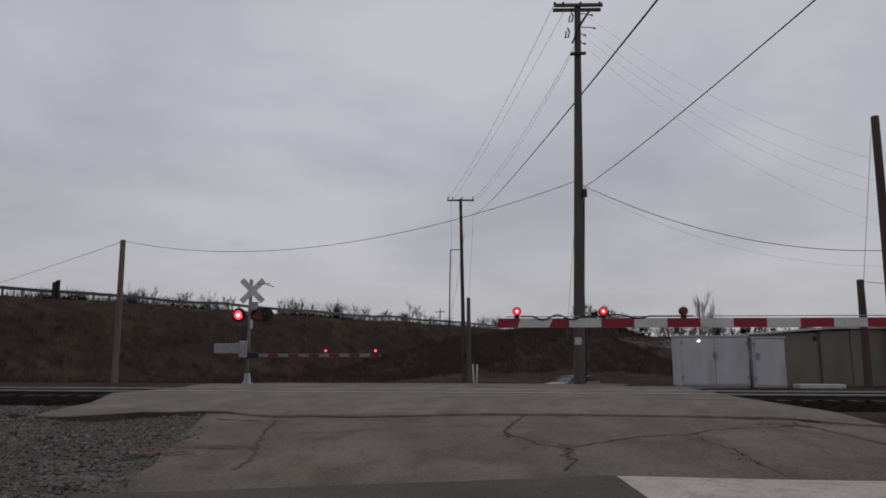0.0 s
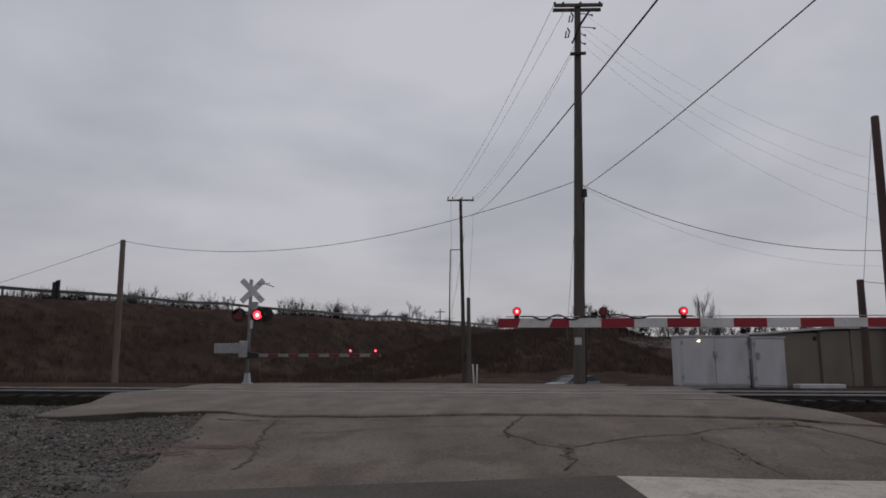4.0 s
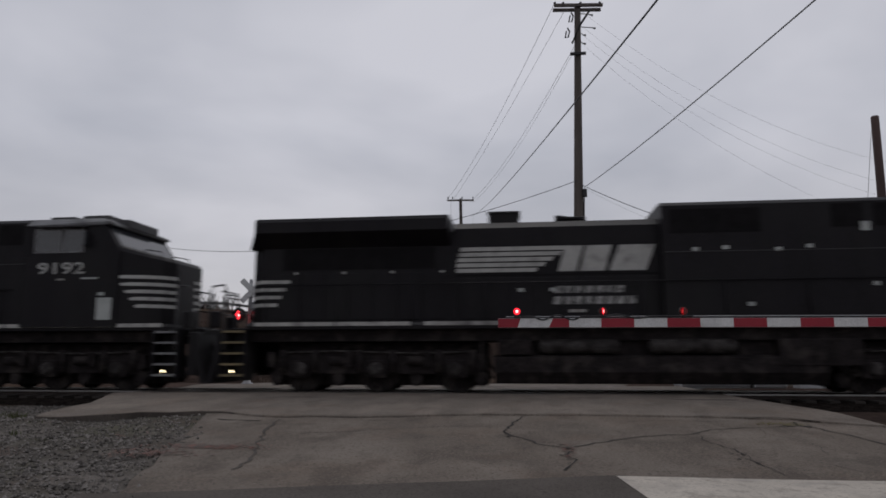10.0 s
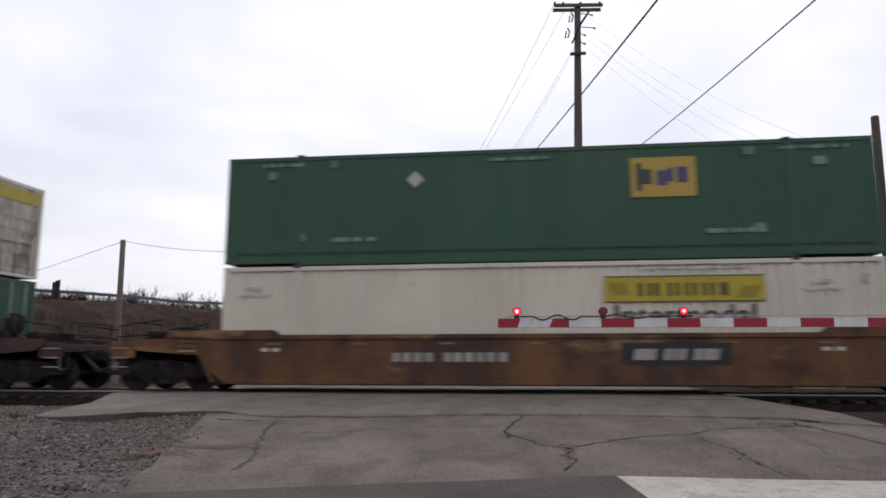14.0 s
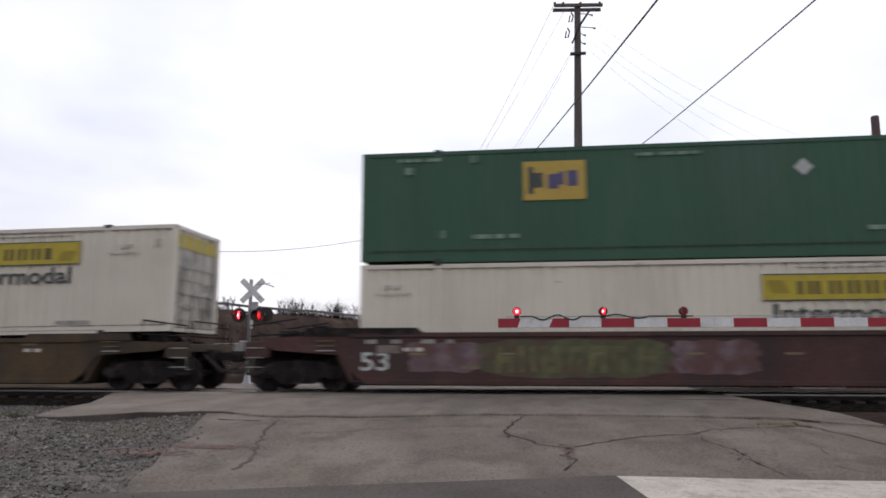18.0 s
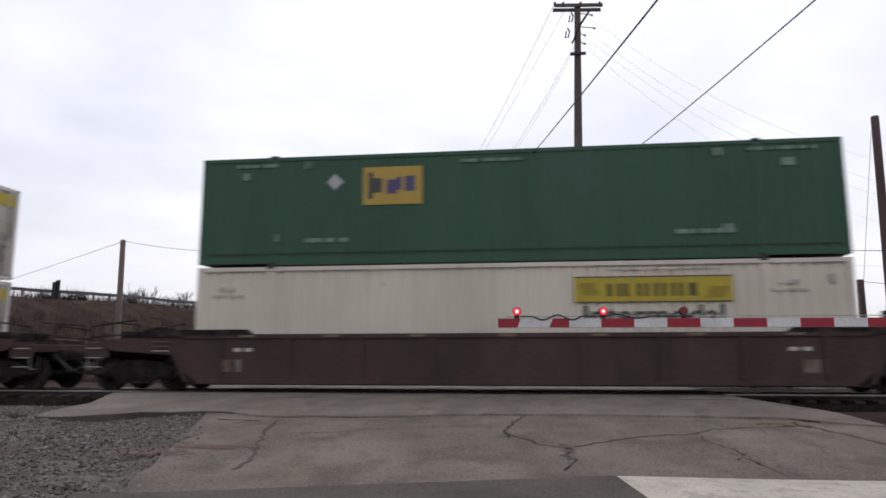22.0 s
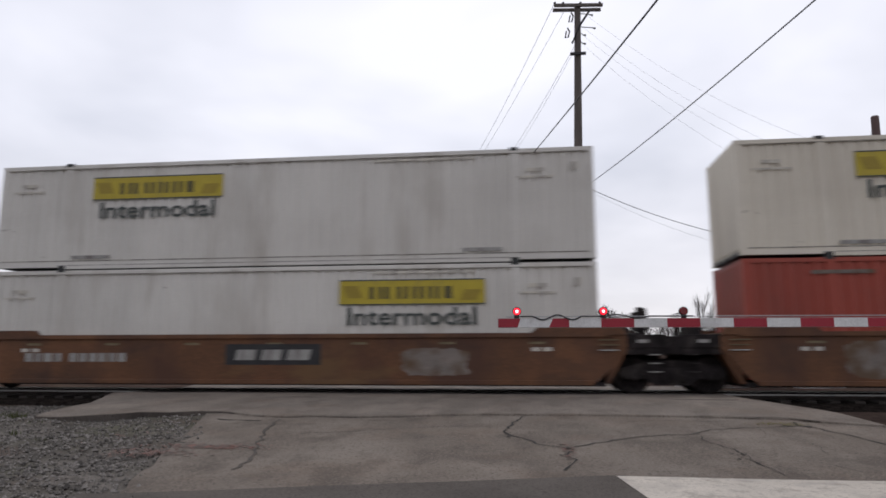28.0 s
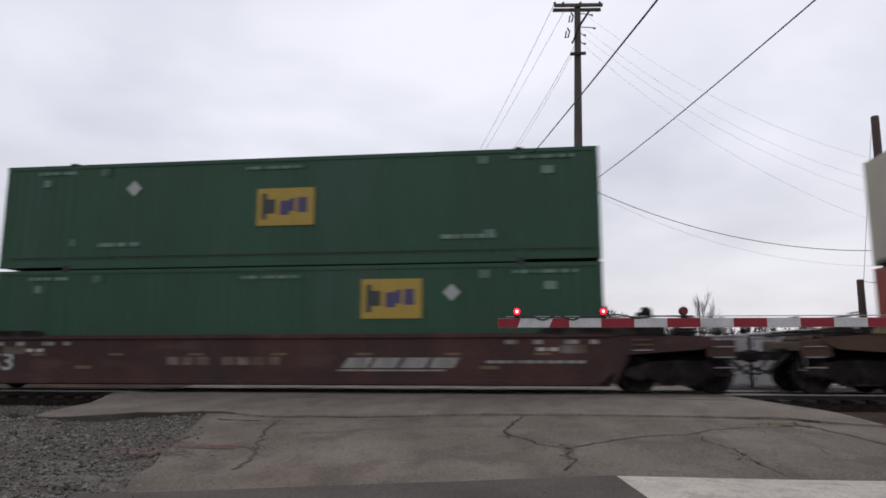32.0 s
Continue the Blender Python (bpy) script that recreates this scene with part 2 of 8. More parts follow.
    hub=mat("red_orange_steel", (0.33, 0.056, 0.034), 0.55, var=0.12, scale=1.0, grain=25, bump=0.04, dirt=(0.27, 0.054, 0.037), dirt_at=0.6, dirt_scale=0.7, streak=0.25),
    doorgrey=mat("door_silver", (0.40, 0.41, 0.42), 0.5, 0.2, var=0.15, scale=2, dirt=(0.27, 0.26, 0.25), dirt_at=0.55, dirt_scale=1.5, streak=0.3),
    yellow=mat("yellow_panel", (0.47, 0.365, 0.03), 0.55, var=0.08, scale=4, dirt=(0.36, 0.29, 0.05), dirt_at=0.6, dirt_scale=3),
    ochre=mat("ochre_panel", (0.48, 0.33, 0.06), 0.55, var=0.08, scale=4),
    ink=mat("dark_lettering", (0.055, 0.065, 0.06), 0.6, var=0.15),
    navy=mat("blue_lettering", (0.085, 0.075, 0.17), 0.6, var=0.1),
    inkmix=mat("name_lettering", (0.10, 0.085, 0.028), 0.6, var=0.15),
    olive=mat("olive_marking", (0.33, 0.245, 0.028), 0.6, var=0.15),
    bar=mat("pale_writing", (0.45, 0.47, 0.45), 0.6, var=0.15),
    fadebar=mat("faded_writing", (0.20, 0.28, 0.225), 0.6, var=0.3, scale=9, dirt=(0.035, 0.10, 0.06), dirt_at=0.5, dirt_scale=11, streak=0.05),
    fadewhite=mat("faded_grey_writing", (0.42, 0.39, 0.35), 0.6, var=0.3, scale=9, dirt=(0.62, 0.58, 0.5), dirt_at=0.48, dirt_scale=11, streak=0.05),
    joint=mat("dark_joint", (0.20, 0.18, 0.155), 0.8, var=0.4, scale=3, dirt=(0.42, 0.39, 0.34), dirt_at=0.55, dirt_scale=2),
    tanmark=mat("tan_marking", (0.25, 0.165, 0.06), 0.6, var=0.2, scale=6, dirt=(0.13, 0.07, 0.04), dirt_at=0.58, dirt_scale=5),
    greybar=mat("grey_writing", (0.33, 0.32, 0.30), 0.6, var=0.3, scale=6, dirt=(0.18, 0.16, 0.15), dirt_at=0.55, dirt_scale=8, streak=0.1),
    seam=mat("dark_gap", (0.04, 0.042, 0.042), 0.8, var=0.2),
)


def wear(m, color, at=0.55, scale=2.0, amount=0.6, soft=0.08, stretch=None, detail=5, seed=0.0):
    """Lay one more colour over a material in uneven patches."""
    nt = m.node_tree
    b = nt.nodes["Principled BSDF"]
    under = b.inputs["Base Color"].links[0].from_socket
    co, mp, n = nt.nodes.new("ShaderNodeTexCoord"), nt.nodes.new("ShaderNodeMapping"), nt.nodes.new("ShaderNodeTexNoise")
    mp.inputs["Location"].default_value = (seed, seed * 0.7, seed * 1.3)
    mp.inputs["Scale"].default_value = stretch or (1, 1, 1)
    n.inputs["Scale"].default_value, n.inputs["Detail"].default_value, n.inputs["Roughness"].default_value = scale, detail, 0.62
    nt.links.new(co.outputs["Object"], mp.inputs[0])
    nt.links.new(mp.outputs[0], n.inputs["Vector"])
    r = nt.nodes.new("ShaderNodeMapRange")
    r.inputs["From Min"].default_value, r.inputs["From Max"].default_value = at - soft, at + soft
    r.inputs["To Max"].default_value = amount
    nt.links.new(n.outputs["Fac"], r.inputs["Value"])
    mx = nt.nodes.new("ShaderNodeMix")
    mx.data_type = "RGBA"
    mx.inputs[7].default_value = (*color, 1)
    nt.links.new(r.outputs[0], mx.inputs[0])
    nt.links.new(under, mx.inputs[6])
    nt.links.new(mx.outputs[2], b.inputs["Base Color"])


# road: dusty pale patches, rolled-in dark streaks and coarse aggregate
for key, pale, dark in (("asphalt", (0.235, 0.202, 0.170), (0.085, 0.069, 0.058)), ("apron", (0.25, 0.215, 0.183), (0.115, 0.095, 0.08))):
    wear(M[key], pale, 0.56, 0.9, 0.75, 0.10, (1, 0.6, 1), 6, 3.0)
    wear(M[key], dark, 0.58, 1.7, 0.6, 0.07, (1, 0.5, 1), 6, 11.0)
    wear(M[key], (0.19, 0.135, 0.10), 0.60, 0.7, 0.35, 0.08, (1, 1, 1), 4, 21.0)
    wear(M[key], dark, 0.60, 26.0, 0.75, 0.03, None, 2, 5.0)
    wear(M[key], pale, 0.62, 34.0, 0.7, 0.03, None, 2, 8.0)
wear(M["newer"], (0.125, 0.108, 0.094), 0.53, 0.8, 0.7, 0.12, None, 5, 2.0)
wear(M["newer"], (0.05, 0.043, 0.04), 0.60, 30.0, 0.7, 0.03, None, 2, 5.0)
wear(M["line"], (0.24, 0.205, 0.172), 0.60, 5.0, 0.55, 0.05, None, 6, 4.0)
wear(M["line"], (0.30, 0.26, 0.22), 0.60, 22.0, 0.6, 0.03, None, 2, 9.0)
# gravel: rusty, mossy and dark damp areas
wear(M["gravel"], (0.07, 0.062, 0.055), 0.56, 1.1, 0.6, 0.08, None, 6, 6.0)
wear(M["gravel"], (0.085, 0.085, 0.05), 0.60, 0.5, 0.5, 0.08, None, 5, 16.0)
wear(M["gravel"], (0.15, 0.10, 0.08), 0.63, 0.8, 0.5, 0.06, None, 5, 26.0)
# slope: patches of tan grass and of greyer stalks
wear(M["ground"], (0.120, 0.088, 0.062), 0.60, 0.11, 0.75, 0.06, None, 6, 3.0)
wear(M["brush"], (0.092, 0.078, 0.070), 0.56, 0.16, 0.6, 0.08, None, 5, 7.0)


def rust_steel(name, color, dirt, scribble=None, at=0.56, rust=(0.10, 0.05, 0.03)):
    """Painted well-car steel: worn paint, road dirt, and for some cars pale sprayed scrawls of irregular shape."""
    m = mat(name, color, 0.7, 0.1, var=0.3, scale=1.2, grain=18, bump=0.12, dirt=dirt, dirt_at=at, dirt_scale=0.9, streak=0.5)
    if scribble:
        nt = m.node_tree
        b = nt.nodes["Principled BSDF"]
        src = b.inputs["Base Color"].links[0].from_socket
        co = nt.nodes.new("ShaderNodeTexCoord")
        w = nt.nodes.new("ShaderNodeTexNoise")
        w.inputs["Scale"].default_value, w.inputs["Detail"].default_value, w.inputs["Distortion"].default_value = 1.3, 1, 2.2
        nt.links.new(co.outputs["Object"], w.inputs["Vector"])
        band = nt.nodes.new("ShaderNodeMath")
        band.operation, band.inputs[1].default_value, band.inputs[2].default_value = "COMPARE", 0.5, 0.022
        nt.links.new(w.outputs["Fac"], band.inputs[0])
        area = nt.nodes.new("ShaderNodeTexNoise")
        area.inputs["Scale"].default_value, area.inputs["Detail"].default_value = 0.22, 0
        nt.links.new(co.outputs["Object"], area.inputs["Vector"])
        gate = nt.nodes.new("ShaderNodeMath")
        gate.operation, gate.inputs[1].default_value = "GREATER_THAN", 0.52
        nt.links.new(area.outputs["Fac"], gate.inputs[0])
        both = nt.nodes.new("ShaderNodeMath")
        both.operation = "MULTIPLY"
        nt.links.new(band.outputs[0], both.inputs[0])
        nt.links.new(gate.outputs[0], both.inputs[1])
        half = nt.nodes.new("ShaderNodeMath")
        half.operation, half.inputs[1].default_value = "MULTIPLY", 0.6
        nt.links.new(both.outputs[0], half.inputs[0])
        mx = nt.nodes.new("ShaderNodeMix")
        mx.data_type = "RGBA"
        mx.inputs[7].default_value = (*scribble, 1)
        nt.links.new(half.outputs[0], mx.inputs[0])
        nt.links.new(src, mx.inputs[6])
        nt.links.new(mx.outputs[2], b.inputs["Base Color"])
    return m


M.update(
    w_yellow=rust_steel("rusty_yellow_steel", (0.15, 0.066, 0.026), (0.062, 0.03, 0.02), at=0.50),
    w_orange=rust_steel("rust_orange_steel", (0.145, 0.062, 0.027), (0.088, 0.038, 0.021), at=0.5),
    w_red=rust_steel("oxide_red_steel", (0.078, 0.032, 0.028), (0.046, 0.026, 0.023)),
    w_redtag=rust_steel("tagged_oxide_steel", (0.074, 0.030, 0.026), (0.040, 0.022, 0.019)),
    w_olive=rust_steel("dirty_yellow_steel", (0.088, 0.054, 0.024), (0.048, 0.032, 0.02), at=0.48),
    w_dark=rust_steel("dark_brown_steel", (0.062, 0.033, 0.031), (0.04, 0.025, 0.024)),
    w_brown=rust_steel("brown_yellow_steel", (0.092, 0.050, 0.029), (0.06, 0.036, 0.024)),
    w_maroon=rust_steel("maroon_steel", (0.078, 0.020, 0.021), (0.042, 0.017, 0.017)),
)


# worn-through paint, rust and road grime on the well cars
wear(M["w_yellow"], (0.27, 0.165, 0.075), 0.60, 0.42, 0.8, 0.03, (0.6, 1, 1.6), 4, 12.0)
wear(M["w_yellow"], (0.045, 0.024, 0.017), 0.60, 1.3, 0.7, 0.05, (0.5, 1, 1), 6, 4.0)
wear(M["w_orange"], (0.18, 0.10, 0.04), 0.62, 0.5, 0.6, 0.05, (0.5, 1, 1.5), 5, 2.0)
wear(M["w_orange"], (0.05, 0.027, 0.019), 0.60, 0.8, 0.7, 0.08, (0.5, 1, 1), 6, 14.0)
wear(M["w_brown"], (0.15, 0.105, 0.06), 0.63, 0.6, 0.5, 0.05, None, 5, 6.0)
wear(M["w_maroon"], (0.15, 0.10, 0.10), 0.66, 1.4, 0.5, 0.03, (0.5, 1, 1.4), 5, 8.0)
for key in ("w_red", "w_redtag"):
    wear(M[key], (0.13, 0.075, 0.065), 0.64, 1.1, 0.5, 0.05, (0.5, 1, 1.2), 6, 9.0)
    wear(M[key], (0.028, 0.018, 0.016), 0.58, 0.6, 0.6, 0.09, (0.4, 1, 1), 6, 19.0)
# containers: scuffs, run-down rust and road film
for key, dull in (("jb", (0.50, 0.45, 0.37)), ("jbgrey", (0.47, 0.44, 0.40)), ("jbtan", (0.40, 0.36, 0.29)), ("jbblue", (0.60, 0.59, 0.58))):
    wear(M[key], dull, 0.56, 0.22, 0.5, 0.12, (0.5, 1, 1), 4, 3.0)
    wear(M[key], (0.19, 0.15, 0.12), 0.71, 2.6, 0.6, 0.03, (0.6, 1, 1.2), 6, 7.0)
wear(M["emp"], (0.018, 0.070, 0.040), 0.55, 0.25, 0.6, 0.12, (0.5, 1, 0.8), 5, 3.0)
wear(M["hub"], (0.22, 0.055, 0.038), 0.57, 0.8, 0.5, 0.08, (1, 1, 0.5), 6, 3.0)


# ---- mesh helpers ----
def box(bm, x0, x1, y0, y1, z0, z1, bevel=0.0):
    v = [bm.verts.new((x, y, z)) for z in (z0, z1) for y in (y0, y1) for x in (x0, x1)]
    f = [bm.faces.new([v[i] for i in q]) for q in ((0, 2, 3, 1), (4, 5, 7, 6), (0, 1, 5, 4), (2, 6, 7, 3), (0, 4, 6, 2), (1, 3, 7, 5))]
    if bevel:
        bmesh.ops.bevel(bm, geom=list({e for q in f for e in q.edges}), offset=bevel, segments=2, affect="EDGES", profile=0.6)


def tube(bm, pts, radii, n=8, caps=True):
    """A round bar along points, with a radius for each or one for all."""
    pts = [Vector(p) for p in pts]
    if not isinstance(radii, (list, tuple)):
        radii = [radii] * len(pts)
    rings = []
    for i, p in enumerate(pts):
        d = (pts[min(i + 1, len(pts) - 1)] - pts[max(i - 1, 0)]).normalized()
        a = d.cross(Vector((0, 0, 1)) if abs(d.z) < 0.9 else Vector((1, 0, 0))).normalized()
        b = d.cross(a)
        rings.append([bm.verts.new(p + radii[i] * (a * math.cos(6.28318 * k / n) + b * math.sin(6.28318 * k / n))) for k in range(n)])
    for r, s in zip(rings, rings[1:]):
        for k in range(n):
            bm.faces.new((r[k], r[(k + 1) % n], s[(k + 1) % n], s[k])).smooth = True
    if caps:
        bm.faces.new(rings[0][::-1])
        bm.faces.new(rings[-1])


def slab(bm, outline, axis, a, b):
    """Extrude a 2D outline: axis 'y' gives (x, z) outlines from y=a to y=b, 'x' gives (y, z), 'z' gives (x, y)."""
    def at(p, c):
        return {"y": (p[0], c, p[1]), "x": (c, p[0], p[1]), "z": (p[0], p[1], c)}[axis]
    lo, hi = [bm.verts.new(at(p, a)) for p in outline], [bm.verts.new(at(p, b)) for p in outline]
    n = len(outline)
    for i in range(n):
        bm.faces.new((lo[i], lo[(i + 1) % n], hi[(i + 1) % n], hi[i]))
    bm.faces.new(lo[::-1])
    bm.faces.new(hi)


def mesh_of(name, bm, material):
    bmesh.ops.recalc_face_normals(bm, faces=bm.faces)
    me = bpy.data.meshes.new(name)
    bm.to_mesh(me)
    bm.free()
    me.materials.append(material)
    return me


def part(name, bm, material, parent=None, label="", at=None):
    ob = new(name, mesh_of(name, bm, material))
    if parent:
        ob.parent = parent
    if at:
        ob.matrix_basis = at
    if label:
        ob["label"] = label
    return ob


def cuboid(name, material, parent, x0, x1, y0, y1, z0, z1, bevel=0.0, label=""):
    bm = bmesh.new()
    box(bm, x0, x1, y0, y1, z0, z1, bevel)
    return part(name, bm, material, parent, label)


def thing(name, m, label, category, group="", kind=""):
    ob = new(name)
    ob.matrix_basis = m
    return tagged(ob, label, category, group, kind)


def lettering(name, text, size, material, parent, m, extrude=0.004, width=None):
    cu = bpy.data.curves.new(name, "FONT")
    cu.body, cu.size, cu.extrude, cu.align_x, cu.align_y, cu.offset = text, size, extrude, "CENTER", "CENTER", size * 0.015
    tmp = bpy.data.objects.new(name, cu)
    scene.collection.objects.link(tmp)
    bpy.context.view_layer.update()
    me = bpy.data.meshes.new_from_object(tmp.evaluated_get(bpy.context.evaluated_depsgraph_get()))
    bpy.data.objects.remove(tmp)
    if width:
        w = max(v.co.x for v in me.vertices) - min(v.co.x for v in me.vertices)
        for v in me.vertices:
            v.co.x *= width / w
    me.materials.clear()
    me.materials.append(material)
    ob = new(name, me)
    ob.parent, ob.matrix_basis = parent, m
    return ob


# ---- ground, road and track ----
RAILZ = -0.04
TOP_A, TOP_B = Vector((-53.05, 44.62)), Vector((-8.23, 137.90))  # line of the guardrail on the embankment
TOP_D = (TOP_B - TOP_A).normalized()
TOP_N = Vector((TOP_D.y, -TOP_D.x))  # towards the track


def smooth(a, b, t):
    t = min(1, max(0, (t - a) / (b - a)))
    return t * t * (3 - 2 * t)


def ground_z(x, y):
    """Height of the ground: a low rise that carries the track, falling away on both sides, and the road embankment behind."""
    z = -0.40 + 0.30 * smooth(-15, -2.4, y)
    if y > 2.2:
        z = -0.10 - 0.19 * smooth(2.2, 9, y) - 1.75 * smooth(9, 34, y)
    side = smooth(-6.5, -8.0, x) if x < 0 else smooth(3.6, 5.2, x)
    if y > 0:
        side = smooth(-10.2, -12.5, x) if x < 0 else 0.5 * smooth(3.6, 5.2, x)
    if abs(y) < 9:
        z -= 0.24 * side * (1 - smooth(4.8, 7.8, abs(y)))
    p = Vector((x, y)) - TOP_A
    along, off = p.dot(TOP_D), p.dot(TOP_N)
    crest = 8.95 * smooth(250, 130, along)
    crest += 0.9 * smooth(-10, -70, along)
    foot = 15.5
    hill = crest * (1 - smooth(0.8, foot, off)) if off > 0 else crest
    hill *= smooth(-60, -40, off)
    mound = 7.4 * math.exp(-(((x - 7) / (12.5 if x > 7 else 34)) ** 2 + ((y - 100) / (28 if y < 100 else 60)) ** 2))
    far = max(5.4 * smooth(170, 260, y), 7.1 * smooth(105, 165, y) * smooth(0, 22, x))
    rough = 0.35 * noise.noise(Vector((x * 0.12, y * 0.12, 0))) * smooth(12, 40, abs(y))
    return z + max(hill, mound) + far + rough


def axis_steps(edges):
    out = []
    for (a, b, n) in edges:
        out += [a + (b - a) * i / n for i in range(n)]
    return out + [edges[-1][1]]


def build_ground():
    xs = axis_steps([(-2500, -300, 8), (-300, -90, 21), (-90, -14, 60), (-14, 8, 60), (8, 60, 50), (60, 300, 24), (300, 2500, 8)])
    ys = axis_steps([(-2500, -120, 8), (-120, -20, 20), (-20, 12, 80), (12, 60, 48), (60, 260, 80), (260, 3500, 10)])
    verts = [(x, y, ground_z(x, y) - (0.05 if -12 < x < 6 and -30 < y < 12 else 0.0)) for y in ys for x in xs]
    w = len(xs)
    faces = [(j * w + i, j * w + i + 1, (j + 1) * w + i + 1, (j + 1) * w + i) for j in range(len(ys) - 1) for i in range(w - 1)]
    me = bpy.data.meshes.new("ground")
    me.from_pydata(verts, [], faces)
    for p in me.polygons:
        p.use_smooth = True
    me.materials.append(M["ground"])
    tagged(new("ground", me), "dry brown winter ground rising to a road embankment", "ground", kind="structure")


build_ground()

# left and right edge of the asphalt by y
ROAD_L = [(-40, -3.4), (-14, -3.45), (-12.3, -3.6), (-8.8, -4.8), (-7.25, -5.35), (-6.3, -5.7), (-2.9, -9.6), (3, -10.4), (9, -11.6), (14, -11), (40, -9)]
ROAD_R = [(-40, 7.5), (-12, 6.6), (-7.3, 5.15), (-5.14, 5.05), (-3.4, 4.66), (-2, 4.5), (3, 4.45), (9, 3.4), (14, 4.5), (40, 5.5)]


def lerp_table(table, y):
    for (a, p), (b, q) in zip(table, table[1:]):
        if y <= b:
            return p + (q - p) * max(0, (y - a)) / (b - a)
    return table[-1][1]


def road_z(x, y):
    z = ground_z(x, y) if abs(y) > 9 else ground_z(max(-6.4, min(3.5, x)), y)
    return z + 0.008 * smooth(-5.0, -3.4, y) * smooth(5, 3, y) + 0.03 + 0.012 * noise.noise(Vector((x * 0.5, y * 0.5, 3)))


def build_road():
    ys = axis_steps([(-40, -16, 12), (-16, 6, 88), (6, 40, 34)])
    cols = 44
    bm = bmesh.new()
    rows = []
    for y in ys:
        l, r = lerp_table(ROAD_L, y), lerp_table(ROAD_R, y)
        l += 0.10 * noise.noise(Vector((y * 1.7, 0, 7))) + 0.05 * noise.noise(Vector((y * 6, 0, 9)))
        r += 0.10 * noise.noise(Vector((y * 1.7, 4, 7)))
        row = []
        for i in range(cols + 1):
            x = l + (r - l) * i / cols
            row.append(bm.verts.new((x, y, road_z(x, y))))
        low = [bm.verts.new((l - 0.05, y, road_z(l, y) - 0.16)), bm.verts.new((r + 0.05, y, road_z(r, y) - 0.16))]
        rows.append([low[0]] + row + [low[1]])
    for a, b in zip(rows, rows[1:]):
        for i in range(len(a) - 1):
            bm.faces.new((a[i], a[i + 1], b[i + 1], b[i])).smooth = True
    tagged(part("road", bm, M["asphalt"]), "worn cracked grey asphalt road over the crossing", "road", kind="structure")


build_road()


APRON_F = [(-10.3, 3.0), (-10.25, -1.94), (-9.24, -4.0), (-8.7, -5.22), (-8.63, -5.96), (-8.42, -6.85), (-8.2, -7.42), (-7.73, -7.49), (-7.35, -7.31), (-7.01, -7.06), (-6.71, -6.72), (-6.16, -6.75), (-5.83, -6.42), (-5.4, -6.3), (-4.66, -6.71), (-4.21, -6.83), (-3.57, -6.7), (-2.8, -6.72), (-1.8, -6.5), (-0.8, -6.24), (-0.1, -6.26), (1.2, -6.2), (2.8, -6.34), (3.5, -6.43), (4.17, -6.52), (4.4, -6.85), (5.3, -7.3)]
APRON_B = [(-10.3, 3.0), (-10.2, 3.4), (4.48, 3.4), (4.52, -2.0), (4.66, -3.4), (4.86, -4.36), (5.05, -5.14), (5.18, -5.91), (5.22, -6.9), (5.4, -7.2)]


def build_apron():
    """The paler, thicker coat of asphalt that ramps up to the rails, with a broken front edge."""
    bm = bmesh.new()
    n, prev = 40, None
    x = -10.22
    while x < 5.2:
        f, b = lerp_table(APRON_F, x), lerp_table(APRON_B, x)
        f += 0.05 * noise.noise(Vector((x * 3.1, 2, 5))) + 0.02 * noise.noise(Vector((x * 11, 2, 5)))
        step = 0.014 + 0.02 * smooth(-5.2, -6.2, x)
        def lift(y):
            return 0.012 + step * max(smooth(-1.3, -2.6, y), smooth(1.3, 2.2, y))
        col = [bm.verts.new((x, f - 0.012, road_z(x, f) - (0.02 if x > -5 else 0.2)))]
        col += [bm.verts.new((x, f + (b - f) * i / n, road_z(x, f + (b - f) * i / n) + lift(f + (b - f) * i / n))) for i in range(n + 1)]
        col.append(bm.verts.new((x, b + 0.01, road_z(x, b) - 0.25)))
        if prev:
            for i in range(len(col) - 1):
                f2 = bm.faces.new((prev[i], col[i], col[i + 1], prev[i + 1]))
                f2.smooth, f2.material_index = 0 < i < n, 1 if i == 0 and x < -5.1 else 0
        prev = col
        x += 0.075
    ap = part("crossing_apron", bm, M["apron"])
    # darker face at the left: broken edge with its shadow line put into the colour
    ap.data.materials.append(M["newer"])
    tagged(ap, "paler worn asphalt apron ramping up to the rails", "road", kind="structure")


build_apron()


def strip(bm, path, widths, lift, fn, jag=0.0, seed=0):
    """A thin strip that lies on a surface along a path in plan."""
    rnd = random.Random(seed)
    pts = []
    for (a, b) in zip(path, path[1:]):
        n = max(1, int(math.hypot(b[0] - a[0], b[1] - a[1]) / 0.14))
        pts += [(a[0] + (b[0] - a[0]) * i / n, a[1] + (b[1] - a[1]) * i / n) for i in range(n)]
    pts.append(path[-1])
    prev = None
    for i, (x, y) in enumerate(pts):
        a, b = pts[max(i - 1, 0)], pts[min(i + 1, len(pts) - 1)]
        d = Vector((b[0] - a[0], b[1] - a[1])).normalized()
        nx, ny = -d.y, d.x
        o = rnd.uniform(-jag, jag)
        w = widths * (rnd.uniform(0.35, 1.3) if jag else 1.0) / 2
        p = [bm.verts.new((x + nx * (o + s * w), y + ny * (o + s * w), fn(x + nx * (o + s * w), y + ny * (o + s * w)) + lift)) for s in (-1, 1)]
        if prev:
            bm.faces.new((prev[0], p[0], p[1], prev[1]))
        prev = p


